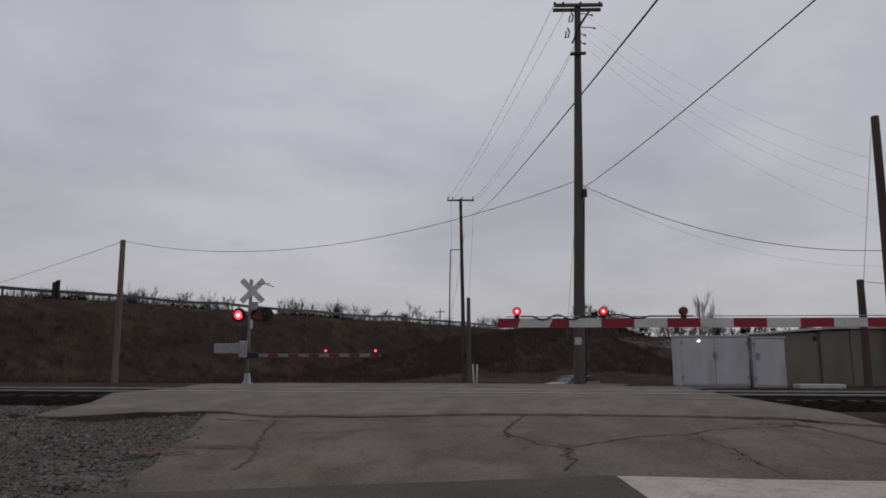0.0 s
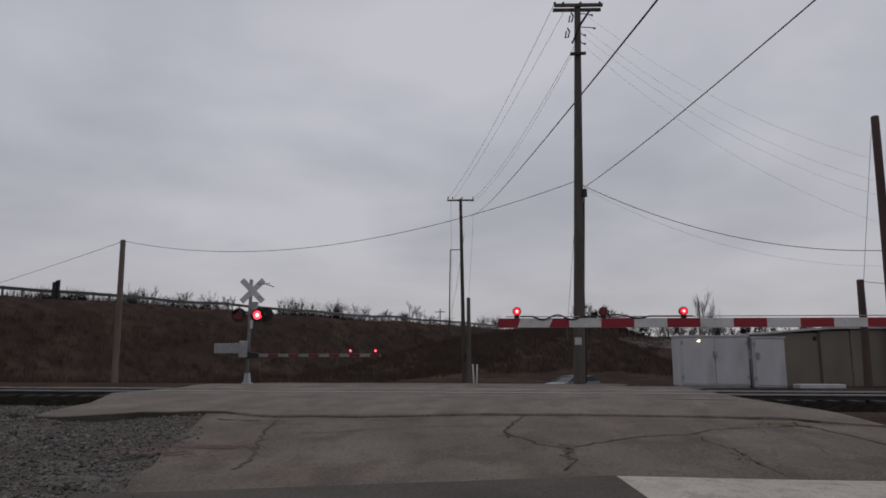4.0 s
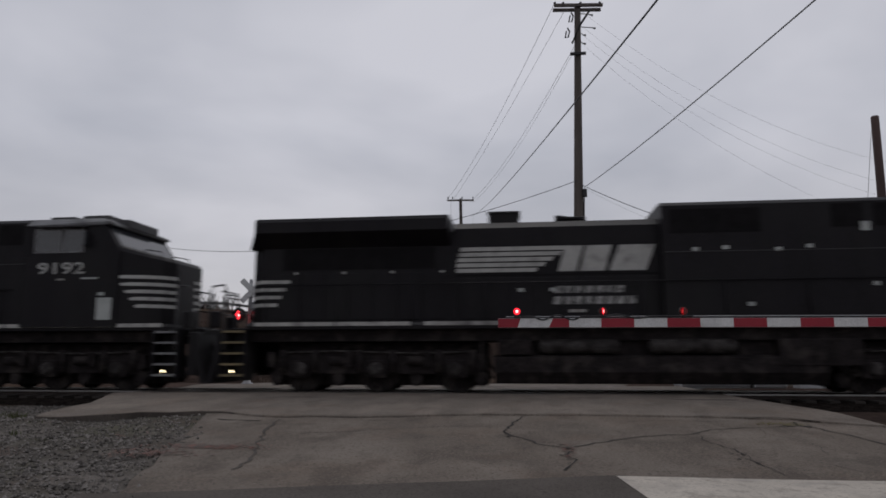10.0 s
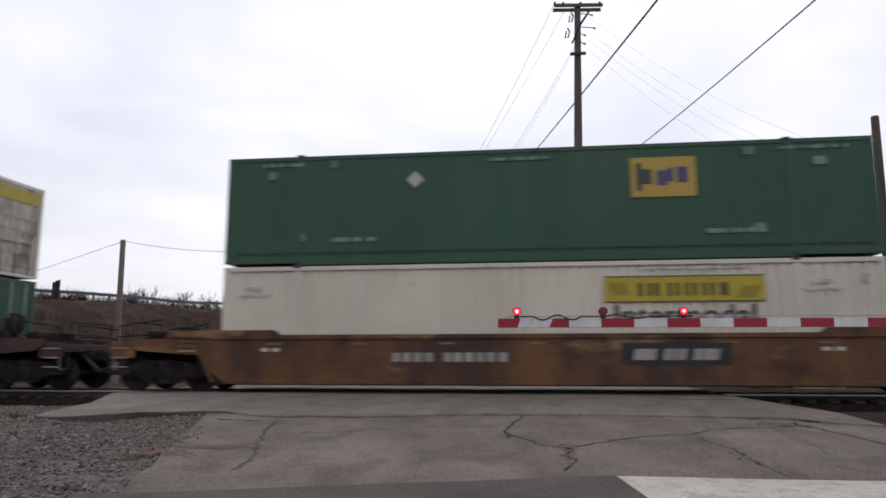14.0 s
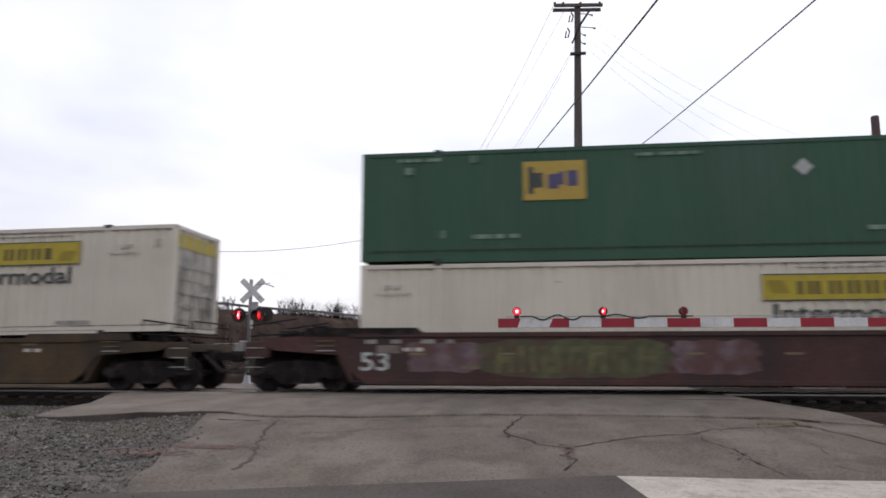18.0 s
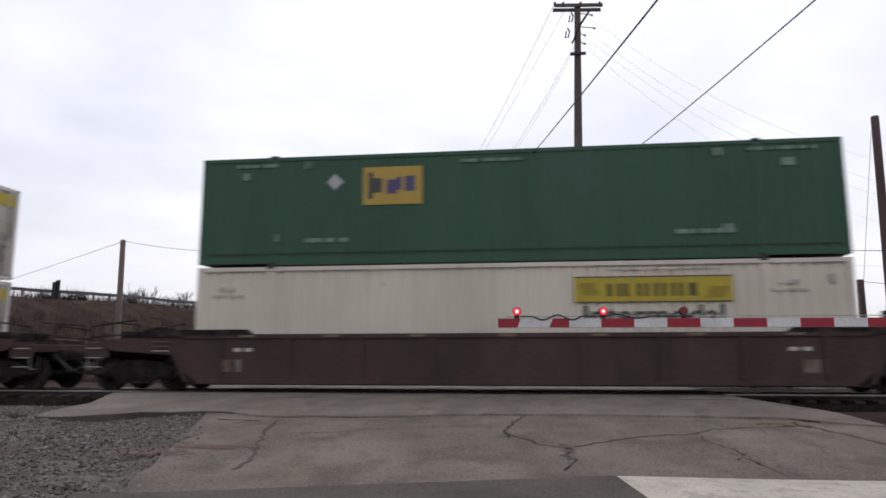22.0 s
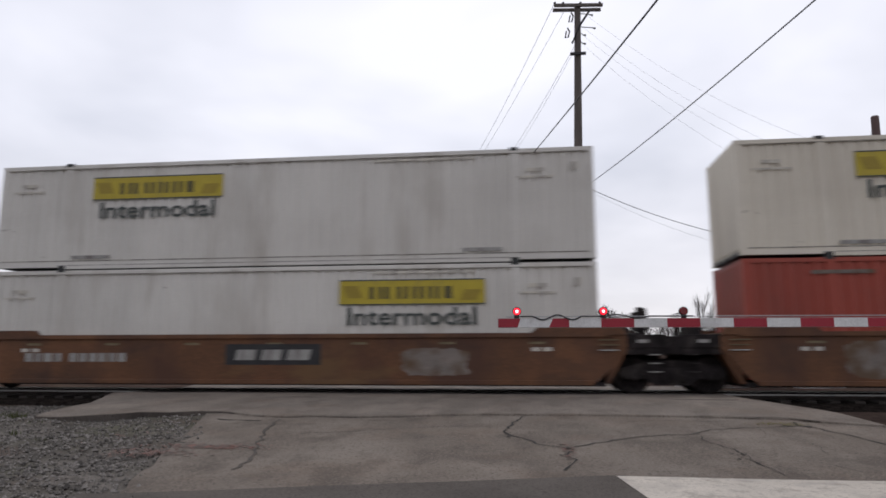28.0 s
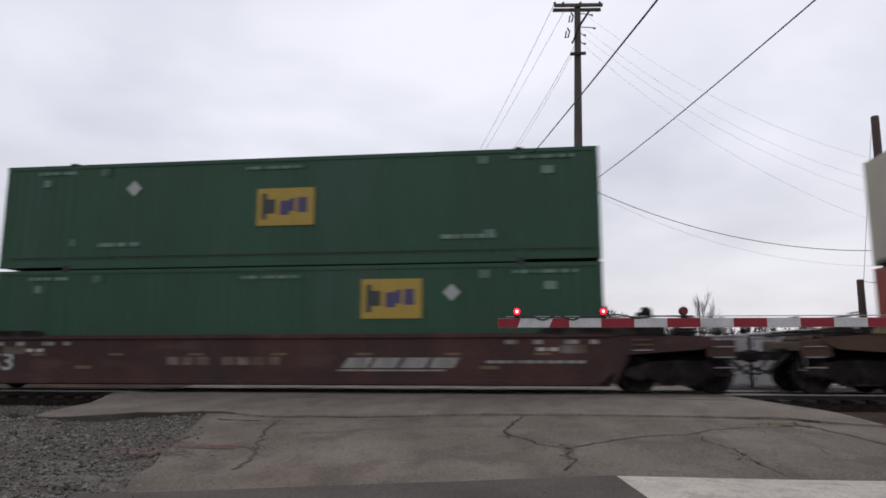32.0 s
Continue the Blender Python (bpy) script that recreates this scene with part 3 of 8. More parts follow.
# path in plan and width
CRACKS = [
    ([(-0.1, -6.26), (-0.28, -7.29), (-0.38, -8.3), (-0.14, -8.69), (0.18, -9.29), (0.42, -9.4), (0.71, -9.16), (1.19, -8.67), (1.83, -8.32)], 0.034),
    ([(0.42, -9.4), (0.49, -9.55), (0.42, -9.83), (0.48, -10.21), (0.42, -10.48), (0.36, -10.85)], 0.03),
    ([(1.83, -8.32), (2.07, -8.25), (2.29, -8.13), (2.39, -7.96), (2.58, -7.72), (2.93, -7.58), (3.36, -7.42), (3.81, -7.27), (4.09, -7.18)], 0.032),
    ([(4.09, -7.18), (4.12, -7.48), (4.19, -7.86), (4.22, -8.11), (4.28, -8.44), (4.35, -8.84), (4.6, -9.4)], 0.034),
    ([(3.23, -6.38), (3.51, -6.43), (3.87, -6.4), (4.17, -6.52), (4.37, -6.84)], 0.045),
    ([(2.66, -6.33), (2.82, -6.34)], 0.03),
    ([(3.99, -6.81), (3.98, -7.13), (4.05, -7.37)], 0.06),
    ([(2.27, -8.18), (2.25, -8.76), (2.4, -9.42), (2.4, -9.75), (2.43, -10.47), (2.49, -10.86)], 0.016),
    ([(-0.82, -6.24), (-0.1, -6.26)], 0.018),
    ([(-5.1, -7.16), (-4.82, -7.25), (-4.54, -7.3), (-4.3, -7.28)], 0.07),
    # along the apron's broken front edge, its shadow line drawn in dark
    ([(-4.66, -6.73), (-4.21, -6.86), (-3.57, -6.73), (-2.79, -6.74), (-1.9, -6.53)], 0.04),
    ([(-3.2, -8.6), (-2.3, -8.2), (-1.4, -7.75), (-0.6, -7.7)], 0.024),
    ([(-4.05, -7.1), (-3.95, -7.7), (-3.72, -8.6), (-3.45, -9.5), (-3.2, -10.2), (-3.05, -11.1)], 0.05),
    ([(-2.6, -7.1), (-2.3, -6.98), (-2.0, -7.05), (-1.75, -7.02)], 0.03),
    ([(1.5, -6.9), (2.1, -6.75), (2.7, -6.85), (3.2, -6.72)], 0.022),
    ([(0.6, -8.95), (1.3, -9.1), (2.0, -8.9)], 0.008),
    ([(-0.38, -8.3), (-0.9, -8.45), (-1.5, -8.9), (-2.4, -9.2)], 0.008),
    ([(2.4, -9.6), (2.9, -9.9), (3.3, -10.6)], 0.008),
    ([(3.3, -7.45), (3.2, -8.1), (3.5, -8.8), (3.4, -9.6)], 0.008),
]
for k, (c, w) in enumerate(CRACKS):
    bm = bmesh.new()
    strip(bm, c, w, 0.006 if k not in (4, 5, 8) else 0.03, road_z, 0.04, k)
    tagged(part("pavement_crack", bm, M["newer" if k == 12 else "crack"]), "dark jagged crack in the worn asphalt", "crack", kind="structure")

def flecks(cx, cy, rx, ry, n, material, seed, label, category):
    """Worn-off flecks scattered over the asphalt, denser towards the middle."""
    rnd = random.Random(seed)
    bm = bmesh.new()
    for _ in range(n):
        x, y = cx + rnd.gauss(0, rx), cy + rnd.gauss(0, ry)
        w, d, z = rnd.uniform(0.008, 0.03), rnd.uniform(0.008, 0.03), road_z(x, y) + 0.008
        a = rnd.uniform(0, 3.14)
        bm.faces.new([bm.verts.new((x + w * math.cos(a + q) + rnd.uniform(-0.01, 0.01), y + d * math.sin(a + q), z)) for q in (0, 1.3, 2.5, 3.7, 5.0)])
    tagged(part("paint_mark", bm, material), label, category, kind="structure")


def patch(name, outline, material, lift, label, category, n=10):
    """A flat coat on the road inside a four-cornered outline."""
    bm = bmesh.new()
    a, b, c, d = [Vector(p) for p in outline]
    grid = [[None] * (n + 1) for _ in range(n + 1)]
    for j in range(n + 1):
        for i in range(n + 1):
            p = a.lerp(b, i / n).lerp(d.lerp(c, i / n), j / n)
            grid[j][i] = bm.verts.new((p.x, p.y, road_z(p.x, p.y) + lift))
    for j in range(n):
        for i in range(n):
            bm.faces.new((grid[j][i], grid[j][i + 1], grid[j + 1][i + 1], grid[j + 1][i]))
    return tagged(part(name, bm, material), label, category, kind="structure")


patch("stop_line", [(1.02, -12.35), (7.0, -12.25), (7.0, -11.02), (0.82, -11.10)], M["line"], 0.010, "broad worn white stop line on the road", "road marking", 24)
patch("asphalt_patch", [(-3.9, -16.5), (1.15, -16.5), (0.92, -11.02), (-3.94, -12.32)], M["newer"], 0.005, "darker strip of newer asphalt", "road", 30)
for k, (cx, cy, rx, ry, n) in enumerate(((-4.5, -10.2, 0.3, 0.14, 330), (-3.95, -9.75, 0.32, 0.10, 520), (0.45, -9.6, 0.05, 0.3, 60), (-5.6, -9.0, 0.3, 0.3, 60))):
    flecks(cx, cy, rx, ry, n, M["redpaint"], 90 + k, "faded red survey paint flecks on the pavement", "paint mark")
flecks(-0.3, -8.4, 0.06, 0.18, 24, M["crack"], 95, "dark crumbled asphalt along a crack", "crumbs")
flecks(0.43, -9.9, 0.04, 0.4, 26, M["crack"], 96, "dark crumbled asphalt along a crack", "crumbs")
flecks(2.4, -9.9, 0.05, 0.35, 20, M["crack"], 97, "dark crumbled asphalt along a crack", "crumbs")
flecks(3.75, -7.02, 0.22, 0.10, 130, M["moss"], 99, "dry yellow weeds in the cracked asphalt", "weeds")


def build_gravel():
    """Grey gravel beside the road: a sheet of its own and many loose stones."""
    xs, ys = axis_steps([(-22, -3.0, 60)]), axis_steps([(-26, -2.7, 90)])
    def gz(x, y):
        return ground_z(x, y) - (0.0 if x < lerp_table(ROAD_L, y) + 0.35 else 0.16) - 0.02 + 0.06 * noise.noise(Vector((x * 0.8, y * 0.8, 1))) + 0.03 + 0.02 * noise.noise(Vector((x * 4, y * 4, 1)))
    verts = [(x, y, gz(x, y)) for y in ys for x in xs]
    w = len(xs)
    faces = [(j * w + i, j * w + i + 1, (j + 1) * w + i + 1, (j + 1) * w + i) for j in range(len(ys) - 1) for i in range(w - 1)]
    me = bpy.data.meshes.new("gravel")
    me.from_pydata(verts, [], faces)
    me.materials.append(M["gravel"])
    tagged(new("gravel_bed", me), "grey crushed gravel beside the road", "gravel", kind="structure")
    rnd = random.Random(5)
    verts, faces = [], []
    for _ in range(32000):
        x, y = rnd.uniform(-13, -3.2), rnd.uniform(-15, -3.0)
        if rnd.random() < 0.25:
            y = rnd.uniform(-15, -9)
        if x > lerp_table(ROAD_L, y) + rnd.gauss(-0.1, 0.22):
            continue
        s = rnd.uniform(0.009, 0.027) * (1.6 if rnd.random() < 0.12 else 1)
        z = gz(x, y) + s * 0.3
        k = len(verts)
        a = rnd.uniform(0, 6.28)
        ca, sa = math.cos(a), math.sin(a)
        for (dx, dy, dz) in ((1, 0, 0), (-0.2, 0.9, 0.1), (-0.9, -0.3, 0), (0.2, -0.8, 0.2), (0.1, 0.1, 0.75), (0, 0, -0.6)):
            dx, dy, dz = [c * s * rnd.uniform(0.7, 1.3) for c in (dx, dy, dz)]
            verts.append((x + ca * dx - sa * dy, y + sa * dx + ca * dy, z + dz))
        faces += [(k, k + 1, k + 4), (k + 1, k + 2, k + 4), (k + 2, k + 3, k + 4), (k + 3, k, k + 4), (k + 1, k, k + 5), (k + 2, k + 1, k + 5), (k + 3, k + 2, k + 5), (k, k + 3, k + 5)]
    me = bpy.data.meshes.new("gravel_stones")
    me.from_pydata(verts, [], faces)
    me.materials.append(M["stone"])
    tagged(new("gravel_stones", me), "loose grey angular gravel stones", "gravel", kind="stuff")


build_gravel()


def weed_tuft(x, y, h, seed):
    """A small tuft of thin bent blades."""
    rnd = random.Random(seed)
    tuft = thing("weed_tuft", pose(x, y, ground_z(x, y) - 0.02), "small dull green weed tuft in the gravel", "weed", "weeds in the gravel")
    bm = bmesh.new()
    for _ in range(26):
        a, lean, w, q = rnd.uniform(0, 6.28), rnd.uniform(0.1, 0.8), rnd.uniform(0.004, 0.008), h * rnd.uniform(0.5, 1.0)
        c, d = math.cos(a), math.sin(a)
        o = Vector((rnd.gauss(0, 0.05), rnd.gauss(0, 0.05), 0))
        mid, tip = o + Vector((c * lean * q * 0.35, d * lean * q * 0.35, q * 0.65)), o + Vector((c * lean * q, d * lean * q, q))
        v = [bm.verts.new(p) for p in (o + Vector((-d * w, c * w, 0)), o + Vector((d * w, -c * w, 0)), mid + Vector((d * w, -c * w, 0)), mid + Vector((-d * w, c * w, 0)), tip)]
        bm.faces.new(v[:4])
        bm.faces.new((v[3], v[2], v[4]))
    tagged(part("blades", bm, M["weed"], tuft), kind="stuff")


for k, (x, y, h) in enumerate(((-8.99, -6.89, 0.2), (-9.0, -6.69, 0.16), (-9.64, -6.23, 0.2), (-7.79, -7.91, 0.12), (-7.33, -8.95, 0.12), (-6.46, -9.46, 0.1))):
    weed_tuft(x, y, h, 300 + k)


def trackside(x0, x1, y0, y1, name):
    xs, ys = axis_steps([(x0, x1, 50)]), axis_steps([(y0, y1, 16)])
    verts = [(x, y, ground_z(x, y) - 0.02 + 0.035 * noise.noise(Vector((x * 1.3, y * 1.3, 4))) + 0.03 * noise.noise(Vector((x * 6, y * 6, 4)))) for y in ys for x in xs]
    w = len(xs)
    faces = [(j * w + i, j * w + i + 1, (j + 1) * w + i + 1, (j + 1) * w + i) for j in range(len(ys) - 1) for i in range(w - 1)]
    me = bpy.data.meshes.new(name)
    me.from_pydata(verts, [], faces)
    me.materials.append(M["ballast"])
    tagged(new(name, me), "near-black ground along the track", "ground", kind="structure")


# near-left strip: dark ballast with the shadow beside the ties put into its colour
trackside(-60, -10.0, -3.1, -1.6, "trackside_ground")
trackside(4.2, 60, -9.5, -1.6, "trackside_ground")
trackside(-60, -10.6, 1.6, 9.0, "trackside_ground")
trackside(4.6, 60, 1.6, 6.6, "trackside_ground")


def pale_field():
    """Pale dead grass on the far slope."""
    xs, ys = axis_steps([(10, 130, 40)]), axis_steps([(138, 172, 14)])
    verts = [(x + 3 * noise.noise(Vector((0, y * 0.1, 2))), y, ground_z(x, y) + 0.12) for y in ys for x in xs]
    w = len(xs)
    me = bpy.data.meshes.new("pale_field")
    me.from_pydata(verts, [], [(j * w + i, j * w + i + 1, (j + 1) * w + i + 1, (j + 1) * w + i) for j in range(len(ys) - 1) for i in range(w - 1)])
    me.materials.append(M["palefield"])
    tagged(new("pale_field", me), "pale dead grass on the far slope", "field", kind="structure")


pale_field()


def build_track():
    track = thing("railway_track", pose(0, 0, RAILZ - 0.02), "single railway track with shiny rail heads on dark ballast", "railway track", kind="structure")
    for (a, b) in ((-700, -10.6), (4.9, 700)):
        bm = bmesh.new()
        slab(bm, [(-3.2, -0.55), (-1.75, -0.16), (1.75, -0.16), (3.2, -0.55)], "x", a, b)
        part("ballast_bed", bm, M["ballast"], track)
    for s in (-1, 1):
        y = s * 0.755
        bm = bmesh.new()
        slab(bm, [(y - 0.07, -0.11), (y + 0.07, -0.11), (y + 0.07, -0.09), (y + 0.012, -0.07), (y + 0.012, -0.02), (y - 0.012, -0.02), (y - 0.012, -0.07), (y - 0.07, -0.09)], "x", -700, 700)
        r = part("rail", bm, M["rail"], track, "rust-brown rail web")
        bm = bmesh.new()
        slab(bm, [(y - 0.036, -0.02), (y + 0.036, -0.02), (y + 0.036, 0.012), (y + 0.026, 0.02), (y - 0.026, 0.02), (y - 0.036, 0.012)], "x", -700, 700)
        part("rail_head", bm, M["railhead"], r, "polished steel rail head")
    me = None
    rnd = random.Random(2)
    rest = bmesh.new()
    for i in range(-160, 160):
        x = i * 0.53
        if -10.7 < x < 5.0:
            continue
        if -32 < x < 30:
            if me is None:
                bm = bmesh.new()
                box(bm, -0.115, 0.115, -1.3, 1.3, -0.20, -0.105, 0.01)
                me = mesh_of("tie", bm, M["tie"])
            t = new("tie", me)
            t.parent, t.matrix_basis = track, pose(x + rnd.uniform(-0.03, 0.03), rnd.uniform(-0.04, 0.04), 0, 0, 0, rnd.uniform(-1.5, 1.5))
        else:
            box(rest, x - 0.115, x + 0.115, -1.3, 1.3, -0.20, -0.105)
    tagged(part("ties_beyond", rest, M["tie"], track), kind="stuff")
    for y in (-0.755 - 0.10, -0.755 + 0.09, 0.755 - 0.09, 0.755 + 0.10):
        cuboid("flangeway_filler", M["rubber"], track, -10.2, 4.5, y - 0.045, y + 0.045, -0.05, 0.012)
    for y in (-3.15, 2.4):
        cuboid("flangeway_filler", M["rubber"], track, -9.6, 4.25, y - 0.03, y + 0.03, -0.05, 0.022)


build_track()


# ---- embankment: guardrail, brush, bare trees ----
def build_guardrail():
    rail = thing("guardrail", Matrix(), "weathered steel guardrail along the top of the embankment", "guardrail")
    def at(s):
        p = TOP_A + TOP_D * s
        return Vector((p.x, p.y, ground_z(p.x, p.y)))
    pts = [at(s) for s in range(-56, 200, 4)]
    bm = bmesh.new()
    prev = None
    for p in pts:
        ring = [bm.verts.new(p + Vector((TOP_N.x * o, TOP_N.y * o, z))) for o, z in ((0.06, 0.68), (0.13, 0.77), (0.06, 0.86), (0.13, 0.95), (0.06, 1.04), (0.03, 1.04), (0.03, 0.68))]
        if prev:
            for i in range(7):
                bm.faces.new((prev[i], prev[(i + 1) % 7], ring[(i + 1) % 7], ring[i]))
        prev = ring
    part("beam", bm, M["guard"], rail)
    bm = bmesh.new()
    box(bm, -0.09, 0.09, -0.09, 0.05, -0.3, 1.06)
    me = mesh_of("post", bm, M["pole"])
    s = -55.0
    while s < 190:
        p = at(s)
        ob = new("post", me)
        ob.parent, ob.matrix_basis = rail, Matrix.Translation(p) @ pose(0, 0, 0, 0, 0, math.degrees(math.atan2(TOP_N.y, TOP_N.x)) + 90)
        s += 1.905


build_guardrail()
for along, h in ((5.5, 2.05), (5.15, 1.85)):
    p = TOP_A + TOP_D * along + TOP_N * 0.45
    sign = thing("marker_post", pose(p.x, p.y, ground_z(p.x, p.y) - 0.2, 0, 0, 20), "dark squared wooden post at the guardrail", "post", "posts at the guardrail")
    bm = bmesh.new()
    slab(bm, [(-0.17, 0), (0.17, 0), (0.19, h + 0.26), (-0.19, h + 0.16)], "y", -0.15, 0.15)
    part("shaft", bm, M["iron"], sign)


def build_brush():
    rnd = random.Random(11)
    for name, material, count, label in (("dead_brush", M["brush"], 24000, "dense dead brown brush covering the embankment slope"),
                                         ("crest_twigs", M["brush2"], 1500, "sparse grey bare twigs along the crest")):
        verts, faces = [], []
        for _ in range(count):
            if material == M["brush"]:
                along = rnd.uniform(-50, 210)
                off = rnd.uniform(0.9, 34)
                h = rnd.uniform(0.35, 1.0) * (0.16 if off < 2.5 else 0.4 if off < 5 else 1.0)
                p = TOP_A + TOP_D * along + TOP_N * off
                if rnd.random() < 0.25:
                    p = Vector((rnd.uniform(-14, 30), rnd.uniform(60, 110)))
                if p.y < 12 or (-13 < p.x < 8 and p.y < 42):
                    continue
            else:
                along = rnd.choice([rnd.uniform(4, 30), rnd.uniform(42, 60), rnd.uniform(60, 190), rnd.uniform(-10, 190)])
                off = rnd.uniform(-6, -1)
                h = rnd.uniform(0.6, 1.7)
                p = TOP_A + TOP_D * along + TOP_N * off
            z = ground_z(p.x, p.y)
            for _ in range(7):
                a, lean = rnd.uniform(0, 6.28), rnd.uniform(0.1, 0.7)
                bx, by = p.x + rnd.uniform(-0.4, 0.4), p.y + rnd.uniform(-0.4, 0.4)
                w = rnd.uniform(0.010, 0.032) if material == M["brush"] else rnd.uniform(0.012, 0.03)
                hh = h * rnd.uniform(0.6, 1.2)
                tip = (bx + math.cos(a) * lean * hh, by + math.sin(a) * lean * hh, z + hh)
                k = len(verts)
                verts += [(bx - w, by - w, z - 0.05), (bx + w, by - w, z - 0.05), (bx, by + w, z - 0.05), tip]
                faces += [(k, k + 1, k + 3), (k + 1, k + 2, k + 3), (k + 2, k, k + 3)]
        me = bpy.data.meshes.new(name)
        me.from_pydata(verts, [], faces)
        me.materials.append(material)
        tagged(new(name, me), label, "brush", kind="stuff")


build_brush()


def grow(segs, p, d, length, r, depth, rnd, spread):
    """Collect the limbs of a bare tree as tapered segments."""
    q = p + d * length
    segs.append((p, q, r, r * 0.68))
    if depth == 0:
        return
    for k in range(rnd.choice((2, 3, 3))):
        nd = (d + Vector((rnd.uniform(-1, 1), rnd.uniform(-1, 1), rnd.uniform(-0.25, 0.7))) * spread).normalized()
        t = rnd.uniform(0.45, 1.0) if k else 1.0
        grow(segs, p + d * length * t, nd, length * rnd.uniform(0.58, 0.85), r * 0.62, depth - 1, rnd, spread)


def bare_tree(x, y, height, seed, label, depth=5, spread=0.55, base=None, stem=0.33, thick=0.022, narrow=1.0):
    rnd = random.Random(seed)
    z = (ground_z(x, y) if base is None else base) - 0.1
    tree = thing("bare_tree", pose(x, y, z), label, "tree", "bare trees")
    segs = []
    grow(segs, Vector((0, 0, 0)), Vector((0.05, 0, 1)).normalized(), height * stem, height * thick, depth, rnd, spread)
    top = max(s[1].z for s in segs)
    k = height / top
    segs = [(Vector((a.x * narrow, a.y * narrow, a.z)), Vector((b.x * narrow, b.y * narrow, b.z)), r0, r1) for a, b, r0, r1 in segs]
    for name, keep in (("trunk", lambda s: s[2] > height * 0.012), ("crown", lambda s: s[2] <= height * 0.012)):
        bm = bmesh.new()
        for s in segs:
            if keep(s):
                tube(bm, [s[0] * k, s[1] * k], [s[2], s[3]], 5 if name == "trunk" else 3, False)
        part(name, bm, M["bark"], tree)


bare_tree(15.1, 44.6, 8.7, 3, "tall bare tree with a slim twiggy crown", 7, 0.42, stem=0.42, thick=0.014, narrow=0.5)
bare_tree(16.7, 44.6, 7.0, 8, "small bare tree with a rounded twiggy crown", 7, 0.5, stem=0.5, thick=0.012, narrow=0.5)
bare_tree(-26.0, 131, 6.4, 4, "bare leafless tree on the embankment crest", 6, 0.55)
bare_tree(-24.4, 133, 5.4, 5, "bare leafless tree on the embankment crest", 6, 0.55)


def shrub(along, off, h, seed):
    """A leafless shrub: many thin stems that fork from one root."""
    rnd = random.Random(seed)
    p = TOP_A + TOP_D * along + TOP_N * off
    sh = thing("bare_shrub", pose(p.x, p.y, ground_z(p.x, p.y) - 0.1), "leafless grey-brown shrub on the embankment crest", "shrub", "bare shrubs")
    segs = []
    for _ in range(rnd.randint(5, 8)):
        d = Vector((rnd.uniform(-0.6, 0.6), rnd.uniform(-0.6, 0.6), 1)).normalized()
        grow(segs, Vector((rnd.uniform(-0.12, 0.12), rnd.uniform(-0.12, 0.12), 0)), d, h * rnd.uniform(0.28, 0.42), 0.028, 3, rnd, 0.42)
    k = h / max(q[1].z for q in segs)
    bm = bmesh.new()
    for q in segs:
        tube(bm, [q[0] * k, q[1] * k], [max(q[2], 0.012), max(q[3], 0.01)], 3, False)
    part("crown", bm, M["brush2"], sh)


rs = random.Random(77)
for a0, a1, n, h0, h1 in ((15, 25, 12, 1.3, 2.4), (26, 32, 5, 1.4, 2.6), (42, 59, 17, 1.6, 3.2), (60, 95, 14, 1.2, 2.4), (96, 150, 26, 1.5, 3.2), (-6, 12, 5, 0.9, 1.4)):
    for _ in range(n):
        shrub(rs.uniform(a0, a1), rs.uniform(-5.5, -1.2), 1.25 * rs.uniform(h0, h1), rs.randint(0, 9999))


def build_far_woods():
    rnd = random.Random(21)
    bm = bmesh.new()
    for i in range(330):
        x, y = rnd.uniform(14, 125), rnd.uniform(168, 225)
        z, h = ground_z(x, y), rnd.uniform(3.4, 6.6)
        segs = []
        grow(segs, Vector((x, y, z - 0.2)), Vector((rnd.uniform(-0.1, 0.1), 0, 1)).normalized(), h * 0.34, h * 0.022, 4, rnd, 0.6)
        for s in segs:
            tube(bm, [s[0], s[1]], [max(s[2], 0.03), max(s[3], 0.025)], 3, False)
    tagged(part("far_woods", bm, M["brush2"]), "distant grey leafless woods on the skyline", "woods", kind="stuff")


build_far_woods()


# ---- poles and cables ----
def utility_pole(base, top, r0, r1, material, label, group="utility poles"):
    pole = thing("utility_pole", pose(*base), label, "utility pole", group)
    bm = bmesh.new()
    d = Vector(top) - Vector(base)
    tube(bm, [Vector((0, 0, -0.4))] + [d * t for t in (0.0, 0.25, 0.5, 0.75, 0.995, 1.0)], [r0 + (r1 - r0) * t for t in (0, 0, 0.25, 0.5, 0.75, 1)] + [r1 * 0.8], 14)
    part("shaft", bm, material, pole)
    return pole, d


def crossarm(pole, d, length, ang, drop, double=True):
    c, s = math.cos(ang), math.sin(ang)
    m = Matrix.Translation(d - Vector((0, 0, drop))) @ Matrix.Rotation(ang, 4, "Z")
    for k in ((-1, 1) if double else (1,)):
        bm = bmesh.new()
        box(bm, -length / 2, length / 2, k * 0.21 - 0.05, k * 0.21 + 0.05, -0.07, 0.07, 0.008)
        part("crossarm", bm, M["pole"], pole, at=m)
    for x in (-length / 2 + 0.06, -length / 4 - 0.1, 0.14, length / 2 - 0.08):
        bm = bmesh.new()
        tube(bm, [(x, 0, 0.05), (x, 0, 0.12), (x, 0, 0.16), (x, 0, 0.2), (x, 0, 0.25)], [0.03, 0.03, 0.07, 0.045, 0.06], 8)
        part("insulator", bm, M["iron"], pole, at=m)


